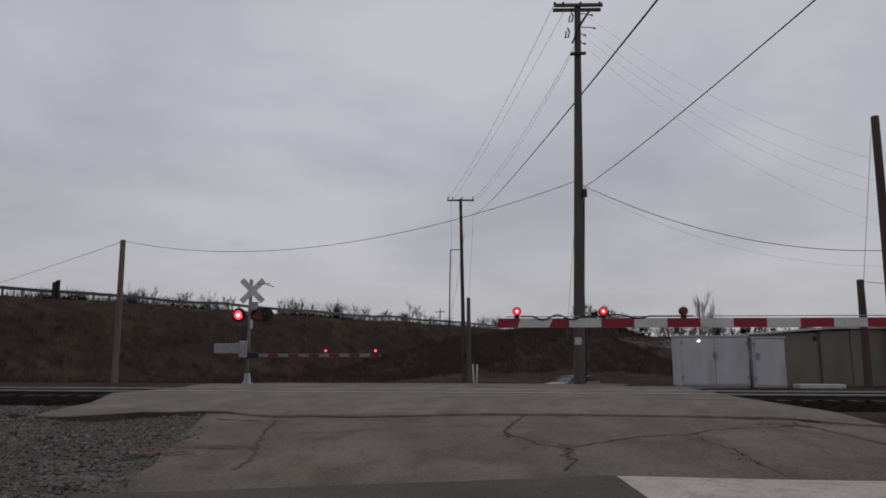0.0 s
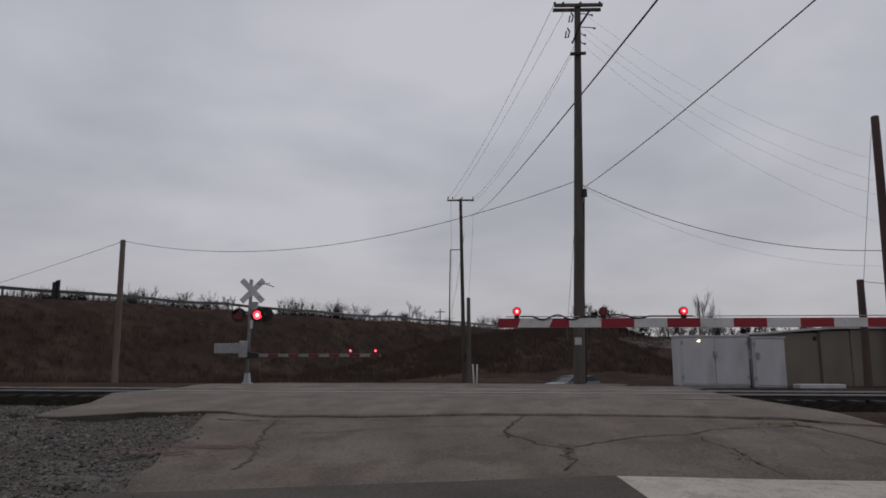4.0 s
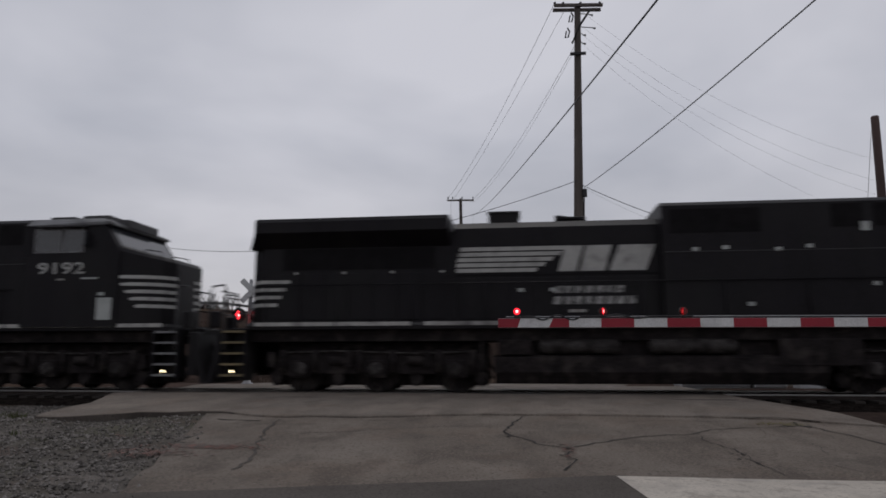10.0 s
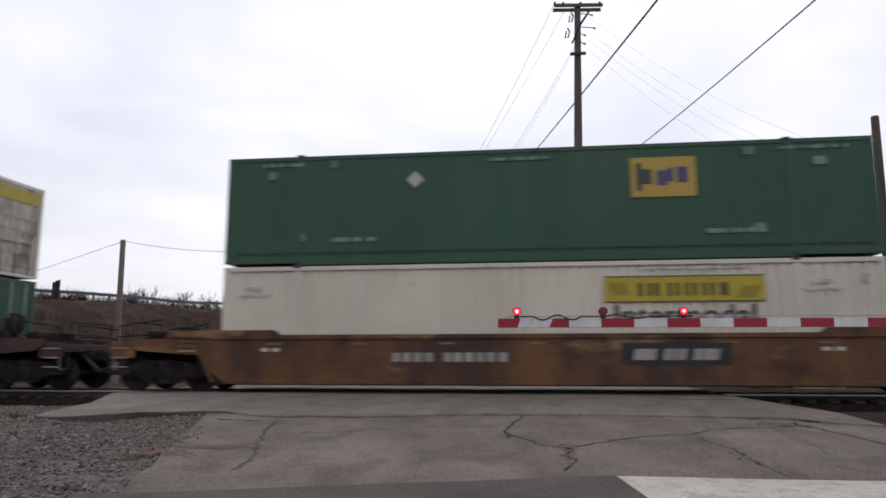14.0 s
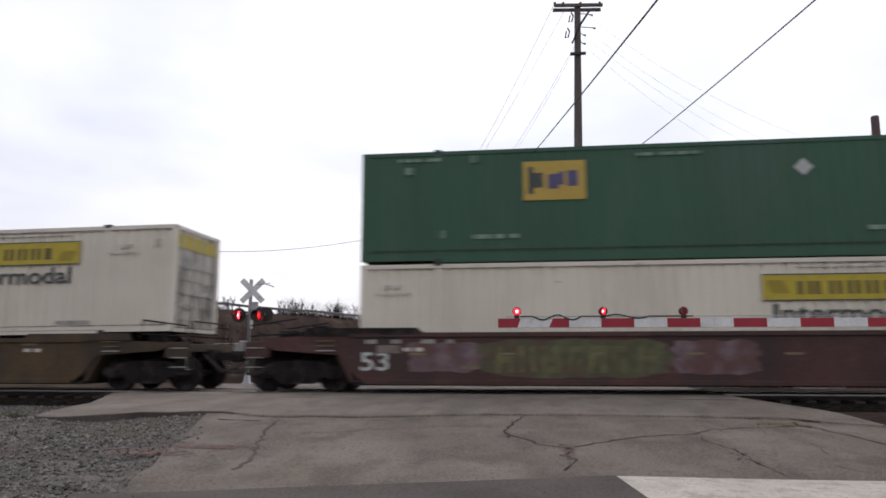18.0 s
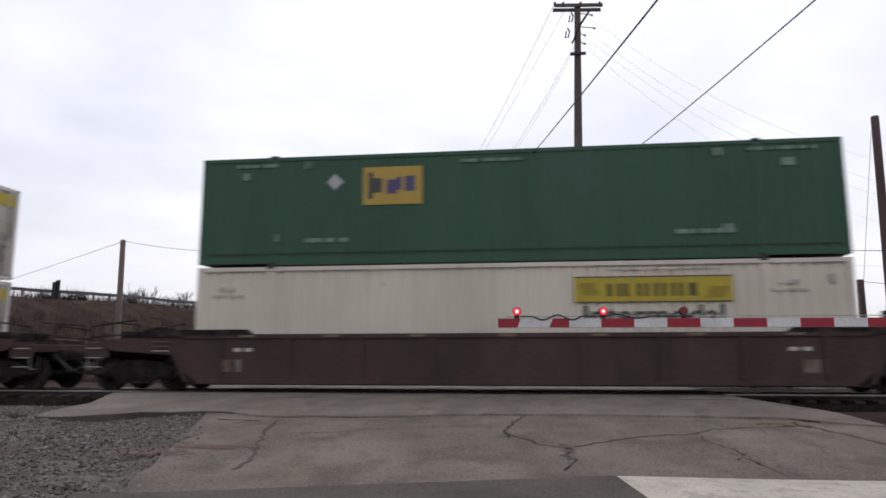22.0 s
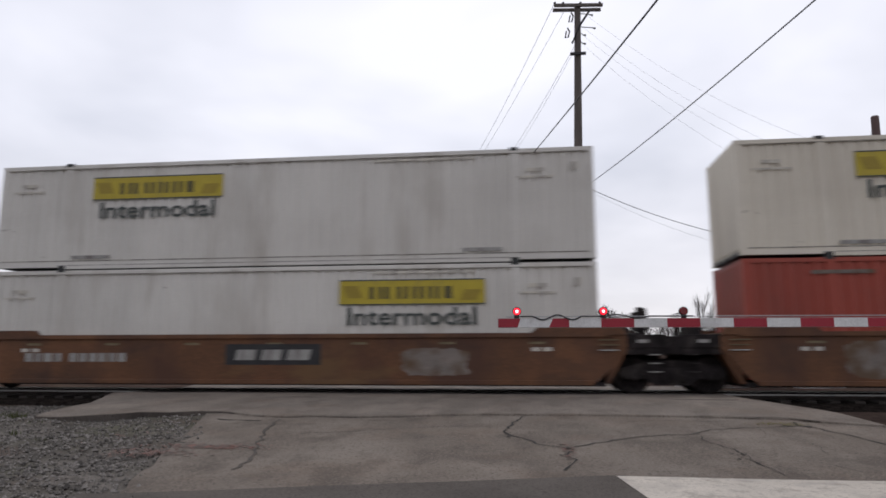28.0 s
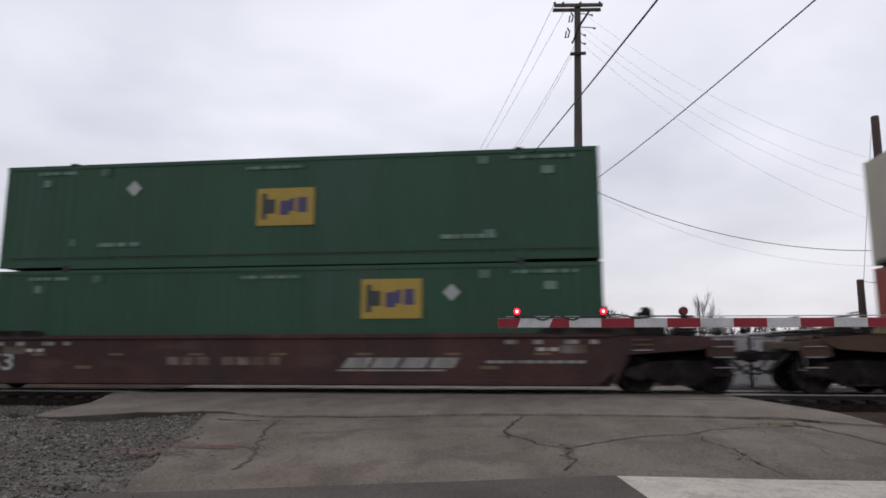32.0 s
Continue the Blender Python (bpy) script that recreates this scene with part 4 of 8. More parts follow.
MAIN, dm = utility_pole((2.06, 10.9, -0.45), (2.49, 10.87, 16.42), 0.255, 0.135, M["pole"], "tall weathered wooden utility pole with a double crossarm")
crossarm(MAIN, dm, 2.15, 0.1, 0.15)
for k, (dx, dz) in enumerate(((-0.32, -0.72), (-0.5, -1.45))):
    bm = bmesh.new()
    tube(bm, [(-0.05, 0, 0.25), (0.08, 0, 0.1), (0.08, 0, -0.18), (-0.04, 0, -0.22), (-0.06, 0, 0.1)], 0.035, 6)
    part("fuse_cutout", bm, M["iron"], MAIN, "dark open cutout bracket", at=Matrix.Translation(dm + Vector((dx, -0.2, dz))) @ pose(0, 0, 0, 0, 15, 0))
bm = bmesh.new()
tube(bm, [dm + Vector((0.55, -0.2, -0.35)), dm + Vector((0.05, -0.15, -1.1)), dm + Vector((-0.3, -0.15, -1.9))], 0.05, 6)
part("brace", bm, M["iron"], MAIN)
for k, (dx, dz) in enumerate(((0.65, -0.62), (0.75, -1.25), (0.32, -1.55), (0.3, -1.95))):
    bm = bmesh.new()
    tube(bm, [dm + Vector((0.1, -0.1, dz + 0.12)), dm + Vector((dx - 0.15, -0.1, dz + 0.05)), dm + Vector((dx, -0.1, dz))], [0.02, 0.02, 0.05], 6)
    part("strain_insulator", bm, M["iron"], MAIN)
bm = bmesh.new()
box(bm, -0.34, 0.34, -0.3, -0.2, -0.06, 0.06, 0.01)
part("bracket", bm, M["iron"], MAIN, at=Matrix.Translation(dm * 0.855))
cuboid("cable_clamp", M["iron"], MAIN, dm.x * 0.5 + 0.14, dm.x * 0.5 + 0.34, -0.22, -0.05, 8.0, 8.35, 0.03)
cuboid("tag_plate", M["cabinet"], MAIN, -0.16, 0.12, -0.28, -0.25, 1.75, 2.05, 0.01, "small pale metal tag")
bm = bmesh.new()
tube(bm, [(0.27, -0.03, 0.2), (0.3, -0.03, 4), (dm.x * 0.48 + 0.23, -0.03, 8)], 0.035, 6)
part("conduit", bm, M["iron"], MAIN)

P2, d2 = utility_pole((-5.47, 40.73, -2.2), (-5.72, 40.7, 14.65), 0.19, 0.13, M["bark"], "distant dark wooden utility pole with one crossarm")
crossarm(P2, d2, 2.35, 0.1, 0.1, False)
cuboid("meter_box", M["iron"], P2, 0.05, 0.45, -0.35, -0.15, 2.6, 3.3, 0.03)
STUB, ds = utility_pole((-4.39, 32.65, -2.0), (-4.38, 32.65, 5.16), 0.17, 0.14, M["pole"], "short cut-off weathered wooden pole stub")
LEFT, dl = utility_pole((-24.13, 19.84, -0.75), (-24.21, 19.8, 7.81), 0.19, 0.15, M["polegrey"], "grey weathered wooden service pole beside the track")
RIGHT, dr = utility_pole((13.80, 9.9, -0.55), (13.84, 9.71, 10.25), 0.185, 0.15, M["polered"], "reddish brown wooden pole beside the shed")
SMALL, dk = utility_pole((11.88, 8.0, -0.33), (11.93, 8.0, 3.565), 0.14, 0.12, M["polered"], "short leaning brown wooden pole before the shed")
THIN, dt = utility_pole((-10.25, 71.0, 3.0), (-9.99, 70.25, 14.73), 0.1, 0.06, M["bark"], "thin distant grey wooden pole")
cuboid("arm", M["bark"], THIN, dt.x - 0.05, dt.x + 1.3, dt.y - 0.05, dt.y + 0.05, dt.z - 0.1, dt.z, 0.01)
FARP, df = utility_pole((-19.2, 131.4, 6.8), (-19.13, 130.9, 11.06), 0.14, 0.1, M["bark"], "small far utility pole on the skyline")
cuboid("arm", M["bark"], FARP, -1.1, 1.1, -0.6, -0.45, 3.5, 3.68, 0.01)
for x, lean in ((-3.82, -0.12), (-3.68, 0.05)):
    st = thing("white_stake", pose(x, 30.7, -1.95), "white plastic marker stake in the ground", "stake", "marker stakes")
    bm = bmesh.new()
    tube(bm, [(0, 0, 0), (lean, 0, 2.2), (lean, 0, 2.22)], [0.05, 0.05, 0.02], 8)
    part("shaft", bm, M["white"], st)


def cable(a, b, sag, r=0.014, material="wirethin", label="thin dark overhead utility cable"):
    a, b = Vector(a), Vector(b)
    bm = bmesh.new()
    pts = [a.lerp(b, t) - Vector((0, 0, sag * 4 * t * (1 - t))) for t in [i / 24 for i in range(25)]]
    tube(bm, pts, r, 5)
    tagged(part("overhead_cable", bm, M[material]), label, "cable", "overhead cables")


cable((2.5, 10.7, 7.95), (5.23, -11.2, 6.37), 0.17, 0.014, "wire", "thick black overhead communications cable")
cable((-4.8, 40.5, 12.95), (1.59, -12.5, 4.41), 0.39, 0.012, "wire", "thick black overhead communications cable")
cable((1.51, 10.73, 16.55), (-7.0, 40.7, 14.5), 0.7, 0.011)
cable((1.95, 10.8, 16.2), (-6.5, 40.7, 14.4), 0.35, 0.009)
cable((2.39, 10.87, 14.61), (-4.9, 40.7, 14.3), 0.8, 0.009)
cable((2.42, 10.87, 14.5), (-4.75, 40.7, 14.2), 0.9, 0.007)
cable((2.25, 10.6, 8.25), (-24.2, 19.8, 7.75), 1.65, 0.014, "wire")
cable((-24.2, 19.8, 7.72), (-51.4, 31.1, 4.0), 0.15, 0.014, "wire")
cable((2.3, 10.8, 8.15), (16.58, 9.6, 5.05), 1.25, 0.014, "wire")
cable((2.4, 10.8, 8.0), (16.58, 9.6, 4.4), 1.35, 0.004)
for z0, z1 in ((16.0, 8.1), (15.3, 7.2), (14.9, 6.6), (14.45, 5.4)):
    cable((2.5, 10.5, z0), (14.9, 9.6, z1), 1.1, 0.0036)
cable((13.6, 9.6, 9.6), (12.6, 9.7, 2.0), 0.0, 0.01)
cable((11.95, 7.95, 3.5), (14.2, 7.4, 3.35), 0.08, 0.01, "wire")
cable((2.2, 10.8, 7.7), (1.6, 11.4, 1.5), 0.0, 0.008)
cable((-6.6, 40.7, 14.5), (-8.6, 60, 3.5), 0.3, 0.012)
cable((-4.6, 40.7, 13.0), (-4.38, 32.7, 5.1), 0.3, 0.012)
cable((-5.4, 40.7, 11.5), (-9.99, 70.25, 6.0), 0.6, 0.02)


# ---- crossing signal and gates ----
def build_far_signal():
    sig = thing("crossing_signal", pose(-11.11, 8.22, -0.26, 0, 0, 6), "silver railroad crossing signal with crossbuck, red lamps and lowered striped gate", "crossing signal")
    bm = bmesh.new()
    tube(bm, [(0, 0, 0.3), (0, 0, 4.15), (0, 0, 4.2)], [0.075, 0.072, 0.05], 12)
    part("mast", bm, M["galv"], sig)
    bm = bmesh.new()
    tube(bm, [(0, 0, 0), (0, 0, 0.06), (0, 0, 0.08), (0, 0, 0.45)], [0.24, 0.24, 0.15, 0.11], 12)
    part("base", bm, M["galv"], sig)
    for a in (45, -45):
        bm = bmesh.new()
        box(bm, -0.62, 0.62, -0.012, 0.012, -0.115, 0.115, 0.004)
        part("crossbuck_board", bm, M["white"], sig, at=pose(0.1, -0.10 - (0.03 if a > 0 else 0), 3.72, 0, a, 0))
    bm = bmesh.new()
    tube(bm, [(0.25, -0.1, 3.95), (0.6, -0.1, 4.0), (0.95, -0.1, 3.88)], 0.018, 5)
    tube(bm, [(0.45, -0.1, 3.97), (0.8, -0.1, 4.03)], 0.014, 5)
    part("branch", bm, M["bark"], sig, "dead twig caught on the crossbuck")
    cuboid("junction_box", M["galv"], sig, 0.05, 0.30, -0.12, 0.12, 2.95, 3.28, 0.02)
    bm = bmesh.new()
    tube(bm, [(-0.42, 0, 2.78), (0.62, 0, 2.78)], 0.035, 8)
    part("lamp_bar", bm, M["galv"], sig)
    for x, name in ((-0.42, "left"), (0.34, "right")):
        bm = bmesh.new()
        tube(bm, [(x, -0.09, 2.74), (x, -0.07, 2.74)], 0.29, 24)
        part("backplate", bm, M["lampblack"], sig)
        bm = bmesh.new()
        r = 0.19
        for k in range(9):
            a0, a1 = math.pi * (k / 9 - 0.05), math.pi * ((k + 1) / 9 - 0.05)
            q = [bm.verts.new((x + r * math.cos(a), yy, 2.74 + r * math.sin(a))) for a in (a0, a1) for yy in (-0.36, -0.09)]
            bm.faces.new((q[0], q[1], q[3], q[2]))
        part("visor", bm, M["lampblack"], sig)
        bm = bmesh.new()
        tube(bm, [(x, -0.11, 2.74), (x, -0.09, 2.74)], 0.165, 20)
        part("lens", bm, M["lens"], sig, "dark red glass lens")
    bm = bmesh.new()
    tube(bm, [(0.62, 0.1, 2.78), (0.62, 0.28, 2.78)], [0.27, 0.18], 18)
    part("rear_lamp", bm, M["galv"], sig, "grey case of the lamp facing the other way")
    bm = bmesh.new()
    tube(bm, [(0.62, 0.085, 2.78), (0.62, 0.1, 2.78)], 0.30, 20)
    part("rear_backplate", bm, M["lampblack"], sig)
    cuboid("bell_plate", M["white"], sig, 0.05, 0.16, -0.09, -0.07, 2.2, 2.55, 0.01)
    cuboid("gate_mechanism", M["galv"], sig, -0.34, 0.0, -0.2, 0.22, 1.05, 1.72, 0.05, "grey gate motor case")
    cuboid("counterweight", M["galv"], sig, -1.38, -0.3, -0.04, 0.04, 1.22, 1.62, 0.02, "flat grey counterweight arm")
    bm = bmesh.new()
    slab(bm, [(-0.1, 1.0), (0.45, 1.06), (0.45, 1.22), (-0.1, 1.3)], "y", -0.1, 0.1)
    part("arm_clamp", bm, M["iron"], sig)
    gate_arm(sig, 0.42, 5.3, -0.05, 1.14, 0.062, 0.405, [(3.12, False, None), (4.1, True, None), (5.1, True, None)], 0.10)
    return sig


LAMPS = []


def gate_arm(parent, x0, x1, y, z, h, stripe, lamps, r, first=0.0, flip=False):
    """A striped gate arm with its stripes as single sheets, its lamps and their cable."""
    bm = bmesh.new()
    box(bm, x0, x1, y - 0.022, y + 0.022, z - h, z + h, 0.006)
    arm = part("gate_arm", bm, M["galv"], parent)
    x, k = x0 + first, 0
    while x < x1 - 0.01:
        e = min(x + stripe, x1)
        bm = bmesh.new()
        box(bm, x, e, y - 0.028, y - 0.022, z - h * 0.93, z + h * 0.93)
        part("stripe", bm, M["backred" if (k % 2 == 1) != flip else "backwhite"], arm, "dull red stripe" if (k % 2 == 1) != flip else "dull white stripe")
        x, k = e, k + 1
    return arm


FAR_SIGNAL = build_far_signal()


def near_gate():
    a, b = Vector((-0.37, -9.55, 1.27)), Vector((4.36, -9.12, 1.25))
    gate = thing("crossing_gate", Matrix.Translation((6.9, -8.89, -0.12)) @ Matrix.Rotation(math.atan2(b.y - a.y, b.x - a.x), 4, "Z"),
                 "lowered crossing gate arm with red and white stripes and red lamps", "crossing gate")
    bm = bmesh.new()
    tube(bm, [(0, 0.3, 0), (0, 0.3, 3.6)], 0.07, 12)
    part("mast", bm, M["galv"], gate)
    cuboid("gate_mechanism", M["galv"], gate, -0.25, 0.2, 0.05, 0.45, 0.9, 1.6, 0.04)
    bm = bmesh.new()
    tube(bm, [(0, 0.3, -0.1), (0, 0.3, 0.05), (0, 0.3, 0.4)], [0.22, 0.2, 0.1], 12)
    part("base", bm, M["galv"], gate)
    L0 = -7.30
    z, h, y = 1.385, 0.058, 0.0
    bm = bmesh.new()
    box(bm, L0, -0.1, y - 0.02, y + 0.02, z - h, z + h, 0.006)
    arm = part("gate_arm", bm, M["galv"], gate)
    per = 0.405
    # from the tip: a slanted red end, a slanted white piece, a red piece, then even stripes
    first = [(0.0, 0.28, 0.24, "red"), (0.28, 0.68, 0.63, "white"), (0.68, 0.88, 0.88, "red"), (0.88, 1.275, 1.275, "white")]
    prev_top = prev_bot = 0.0
    for s0, top, bot, c in first:
        bm = bmesh.new()
        slab(bm, [(L0 + prev_bot, z - h * 0.95), (L0 + bot, z - h * 0.95), (L0 + top, z + h * 0.95), (L0 + prev_top, z + h * 0.95)], "y", y - 0.026, y - 0.020)
        part("stripe", bm, M[c], arm, c + " reflective stripe")
        prev_top, prev_bot = top, bot
    x, k = L0 + 1.275, 0
    while x < -0.15:
        e = min(x + per, -0.1)
        bm = bmesh.new()
        box(bm, x, e, y - 0.026, y - 0.020, z - h * 0.95, z + h * 0.95)
        part("stripe", bm, M["white" if k % 2 else "red"], arm, ("white" if k % 2 else "red") + " reflective stripe")
        x, k = e, k + 1
    # lamp cable draped along the top
    rnd = random.Random(4)
    bm = bmesh.new()
    pts = []
    for i in range(60):
        x = L0 + 0.28 + i * 0.036
        dip = (0.030 * math.sin(i * 0.62) - 0.012 if 4 < i < 22 else 0.022 * math.sin((i - 29) * 0.42) if 29 <= i < 44 else 0.0)
        pts.append((x, -0.03, z + h + 0.022 + dip))
    tube(bm, pts, 0.0105, 6)
    part("lamp_cable", bm, M["iron"], arm, "black cable looped along the arm")
    bm = bmesh.new()
    tube(bm, [(L0 + 0.1, 0.0, z + h + 0.02), (-0.2, 0.0, z + h + 0.03)], 0.006, 5)
    part("support_wire", bm, M["galv"], arm)
    return gate, arm, L0, z + h


NEAR_GATE, NEAR_ARM, L0, ARM_TOP = near_gate()


def arm_lamp(arm, x, y, z, r, rate):
    """Small round two-faced lamp on a gate arm, with a lamp unit inside that swings its bright face to the front."""
    bm = bmesh.new()
    box(bm, x - r * 0.55, x + r * 0.55, y - r * 0.5, y + r * 0.5, z, z + r * 0.7, r * 0.1)
    foot = part("lamp_bracket", bm, M["lampblack"], arm)
    bm = bmesh.new()
    tube(bm, [(x, y - r * 0.35, z + r * 1.55), (x, y + r * 0.7, z + r * 1.55)], [r, r * 0.9], 18)
    part("lamp_case", bm, M["lampblack"], arm)
    bm = bmesh.new()
    tube(bm, [(x, y - r * 0.45, z + r * 1.55), (x, y - r * 0.34, z + r * 1.55)], [r * 0.8, r * 0.92], 18)
    part("lens", bm, M["lens"], arm, "dark red lens")
    return (x, y - r * 0.46, z + r * 1.55, r)


def glow_unit(parent, place, r, rate, big=False):
    """The lamp unit: a disc with a bright front; the bright side turns away into the dark case between flashes."""
    x, y, z = place
    bm = bmesh.new()
    n = 18
    ring = [bm.verts.new((r * math.cos(6.28318 * k / n), 0, r * math.sin(6.28318 * k / n))) for k in range(n)]
    mid = [bm.verts.new((0.42 * r * math.cos(6.28318 * k / n), -r * 0.18, 0.42 * r * math.sin(6.28318 * k / n))) for k in range(n)]
    back = [bm.verts.new((r * math.cos(6.28318 * k / n), r * 0.12, r * math.sin(6.28318 * k / n))) for k in range(n)]
    for k in range(n):
        bm.faces.new((ring[k], ring[(k + 1) % n], mid[(k + 1) % n], mid[k]))
        f = bm.faces.new((ring[k], back[k], back[(k + 1) % n], ring[(k + 1) % n]))
        f.material_index = 2
    f = bm.faces.new(mid)
    f.material_index = 1
    f = bm.faces.new(back)
    f.material_index = 2
    ob = part("lamp_unit", bm, M["lit_big" if big else "lit"], parent, "red lamp unit")
    ob.data.materials.append(M["hot_big" if big else "hot"])
    ob.data.materials.append(M["lens"])
    ob.matrix_basis = Matrix.Translation((x, y, z))
    LAMPS.append((ob, (x, y, z), rate))


for dx, rate in ((0.235, "on"), (1.305, "a"), (2.295, "b")):
    x, y, z, r = arm_lamp(NEAR_ARM, L0 + dx, 0.0, ARM_TOP, 0.055, rate)
    glow_unit(NEAR_ARM, (x, y, z), r * 0.78, rate)
for x, rate in ((-0.42, "a"), (0.34, "b")):
    glow_unit(FAR_SIGNAL, (x, -0.125, 2.74), 0.165, rate, True)
for x, rate in ((3.12, "a"), (4.1, "b"), (5.1, "on")):
    xx, y, z, r = arm_lamp(FAR_SIGNAL, x, -0.05, 1.215, 0.07, rate)
    glow_unit(FAR_SIGNAL, (xx, y, z), r * 0.8, rate)


# ---- cabinets, shed and car beyond the track ----
def signal_cabinet(m, w, d, h, doors, label):
    cab = thing("signal_cabinet", m, label, "cabinet", "signal cabinets")
    cuboid("body", M["cabinet"], cab, 0, w, 0, d, 0.08, h, 0.015)
    cuboid("plinth", M["galv"], cab, 0.03, w - 0.03, 0.03, d - 0.03, -0.25, 0.08)
    bm = bmesh.new()
    slab(bm, [(-0.04, h), (w + 0.04, h), (w + 0.04, h + 0.05), (-0.04, h + 0.05)], "y", -0.05, d + 0.04)
    part("roof", bm, M["cabinet"], cab)
    dw = (w - 0.10) / doors
    for k in range(doors):
        door = cuboid("door", M["cabinet"], cab, 0.05 + k * dw + 0.012, 0.05 + (k + 1) * dw - 0.012, -0.03, 0.0, 0.14, h - 0.05, 0.008)
        hx = 0.05 + (k + 1) * dw - 0.12 if k == 0 and doors > 1 else 0.05 + k * dw + 0.1
        if doors == 1 or k == 0:
            cuboid("handle", M["galv"], door, hx - 0.05 + (0.12 if doors > 1 else 0), hx + 0.07 + (0.12 if doors > 1 else 0), -0.10, -0.03, h * 0.58, h * 0.72, 0.02)
        for z in (0.3, h - 0.3):
            hxx = 0.06 + k * dw if k == 0 else 0.05 + (k + 1) * dw - 0.02
            cuboid("hinge", M["galv"], door, hxx - 0.03, hxx + 0.03, -0.045, -0.02, z, z + 0.14)
    return cab


c1 = signal_cabinet(pose(5.33, 7.10, -0.27, 0, 0, 7), 2.42, 0.9, 1.79, 2, "white aluminium signal cabinet with two closed doors")
bm = bmesh.new()
tube(bm, [(0.66, -0.05, 1.64), (0.66, -0.06, 1.64)], 0.035, 10)
part("indicator_lamp", bm, M["sparkle"], c1, "small lit pilot lamp")
c2 = signal_cabinet(pose(7.83, 7.28, -0.31, 0, 0, 7), 1.14, 0.8, 1.78, 1, "narrow white aluminium signal cabinet with one closed door")
cond = thing("conduit_riser", pose(7.74, 7.52, -0.3), "grey conduits between the two cabinets", "conduit")
for dx, h in ((-0.02, 1.6), (0.05, 1.72)):
    bm = bmesh.new()
    tube(bm, [(dx, 0, 0), (dx, 0, h)], 0.028, 8)
    part("pipe", bm, M["galv"], cond)
cuboid("meter_box", M["galv"], cond, -0.07, 0.07, -0.12, 0.0, 1.05, 1.35, 0.01)
box2 = thing("concrete_footing", pose(9.35, 7.35, -0.36, 0, 0, 7), "low pale concrete footing beside the cabinets", "footing")
cuboid("block", M["cabinet"], box2, 0, 1.6, 0, 0.5, 0, 0.22, 0.02)


def build_shed():
    shed = thing("metal_shed", pose(9.78, 9.75, -0.5, 0, 0, 6), "long low beige metal shed with a pale flat roof", "shed")
    w, d, h = 16.0, 5.0, 2.36
    x, k = 0.0, 0
    for x0, x1, z1 in ((0.0, 1.30, 2.22), (1.34, 2.6, 2.30), (2.66, 4.6, 2.34), (4.66, 8.6, 2.36), (8.66, 16.0, 2.36)):
        cuboid("wall_panel", M["shed"], shed, x0, x1, 0, 0.08, 0, z1, 0.01)
    for x in (1.32, 2.63, 4.63, 8.63):
        cuboid("post", M["pole"] if x < 2 else M["shed"], shed, x - (0.035 if x < 2 else 0.12), x + (0.035 if x < 2 else 0.12), -0.05, 0.06, 0, 2.34, 0.01)
    cuboid("end_wall", M["shed"], shed, 0, 0.08, 0.08, d, 0, 2.22)
    cuboid("rear_wall", M["shed"], shed, 0.08, w, d - 0.08, d, 0, 2.3)
    cuboid("side_wall", M["shed"], shed, w - 0.08, w, 0.08, d - 0.08, 0, 2.3)
    bm = bmesh.new()
    slab(bm, [(-0.12, 2.23), (1.9, 2.37), (w + 0.2, 2.40), (w + 0.2, 2.48), (1.9, 2.45), (-0.12, 2.29)], "y", -0.15, d + 0.15)
    part("roof", bm, M["shedroof"], shed, "pale metal roof with a low slope")
    cuboid("lamp", M["iron"], shed, 1.1, 1.2, -0.1, 0.0, 1.95, 2.08, 0.02)


build_shed()


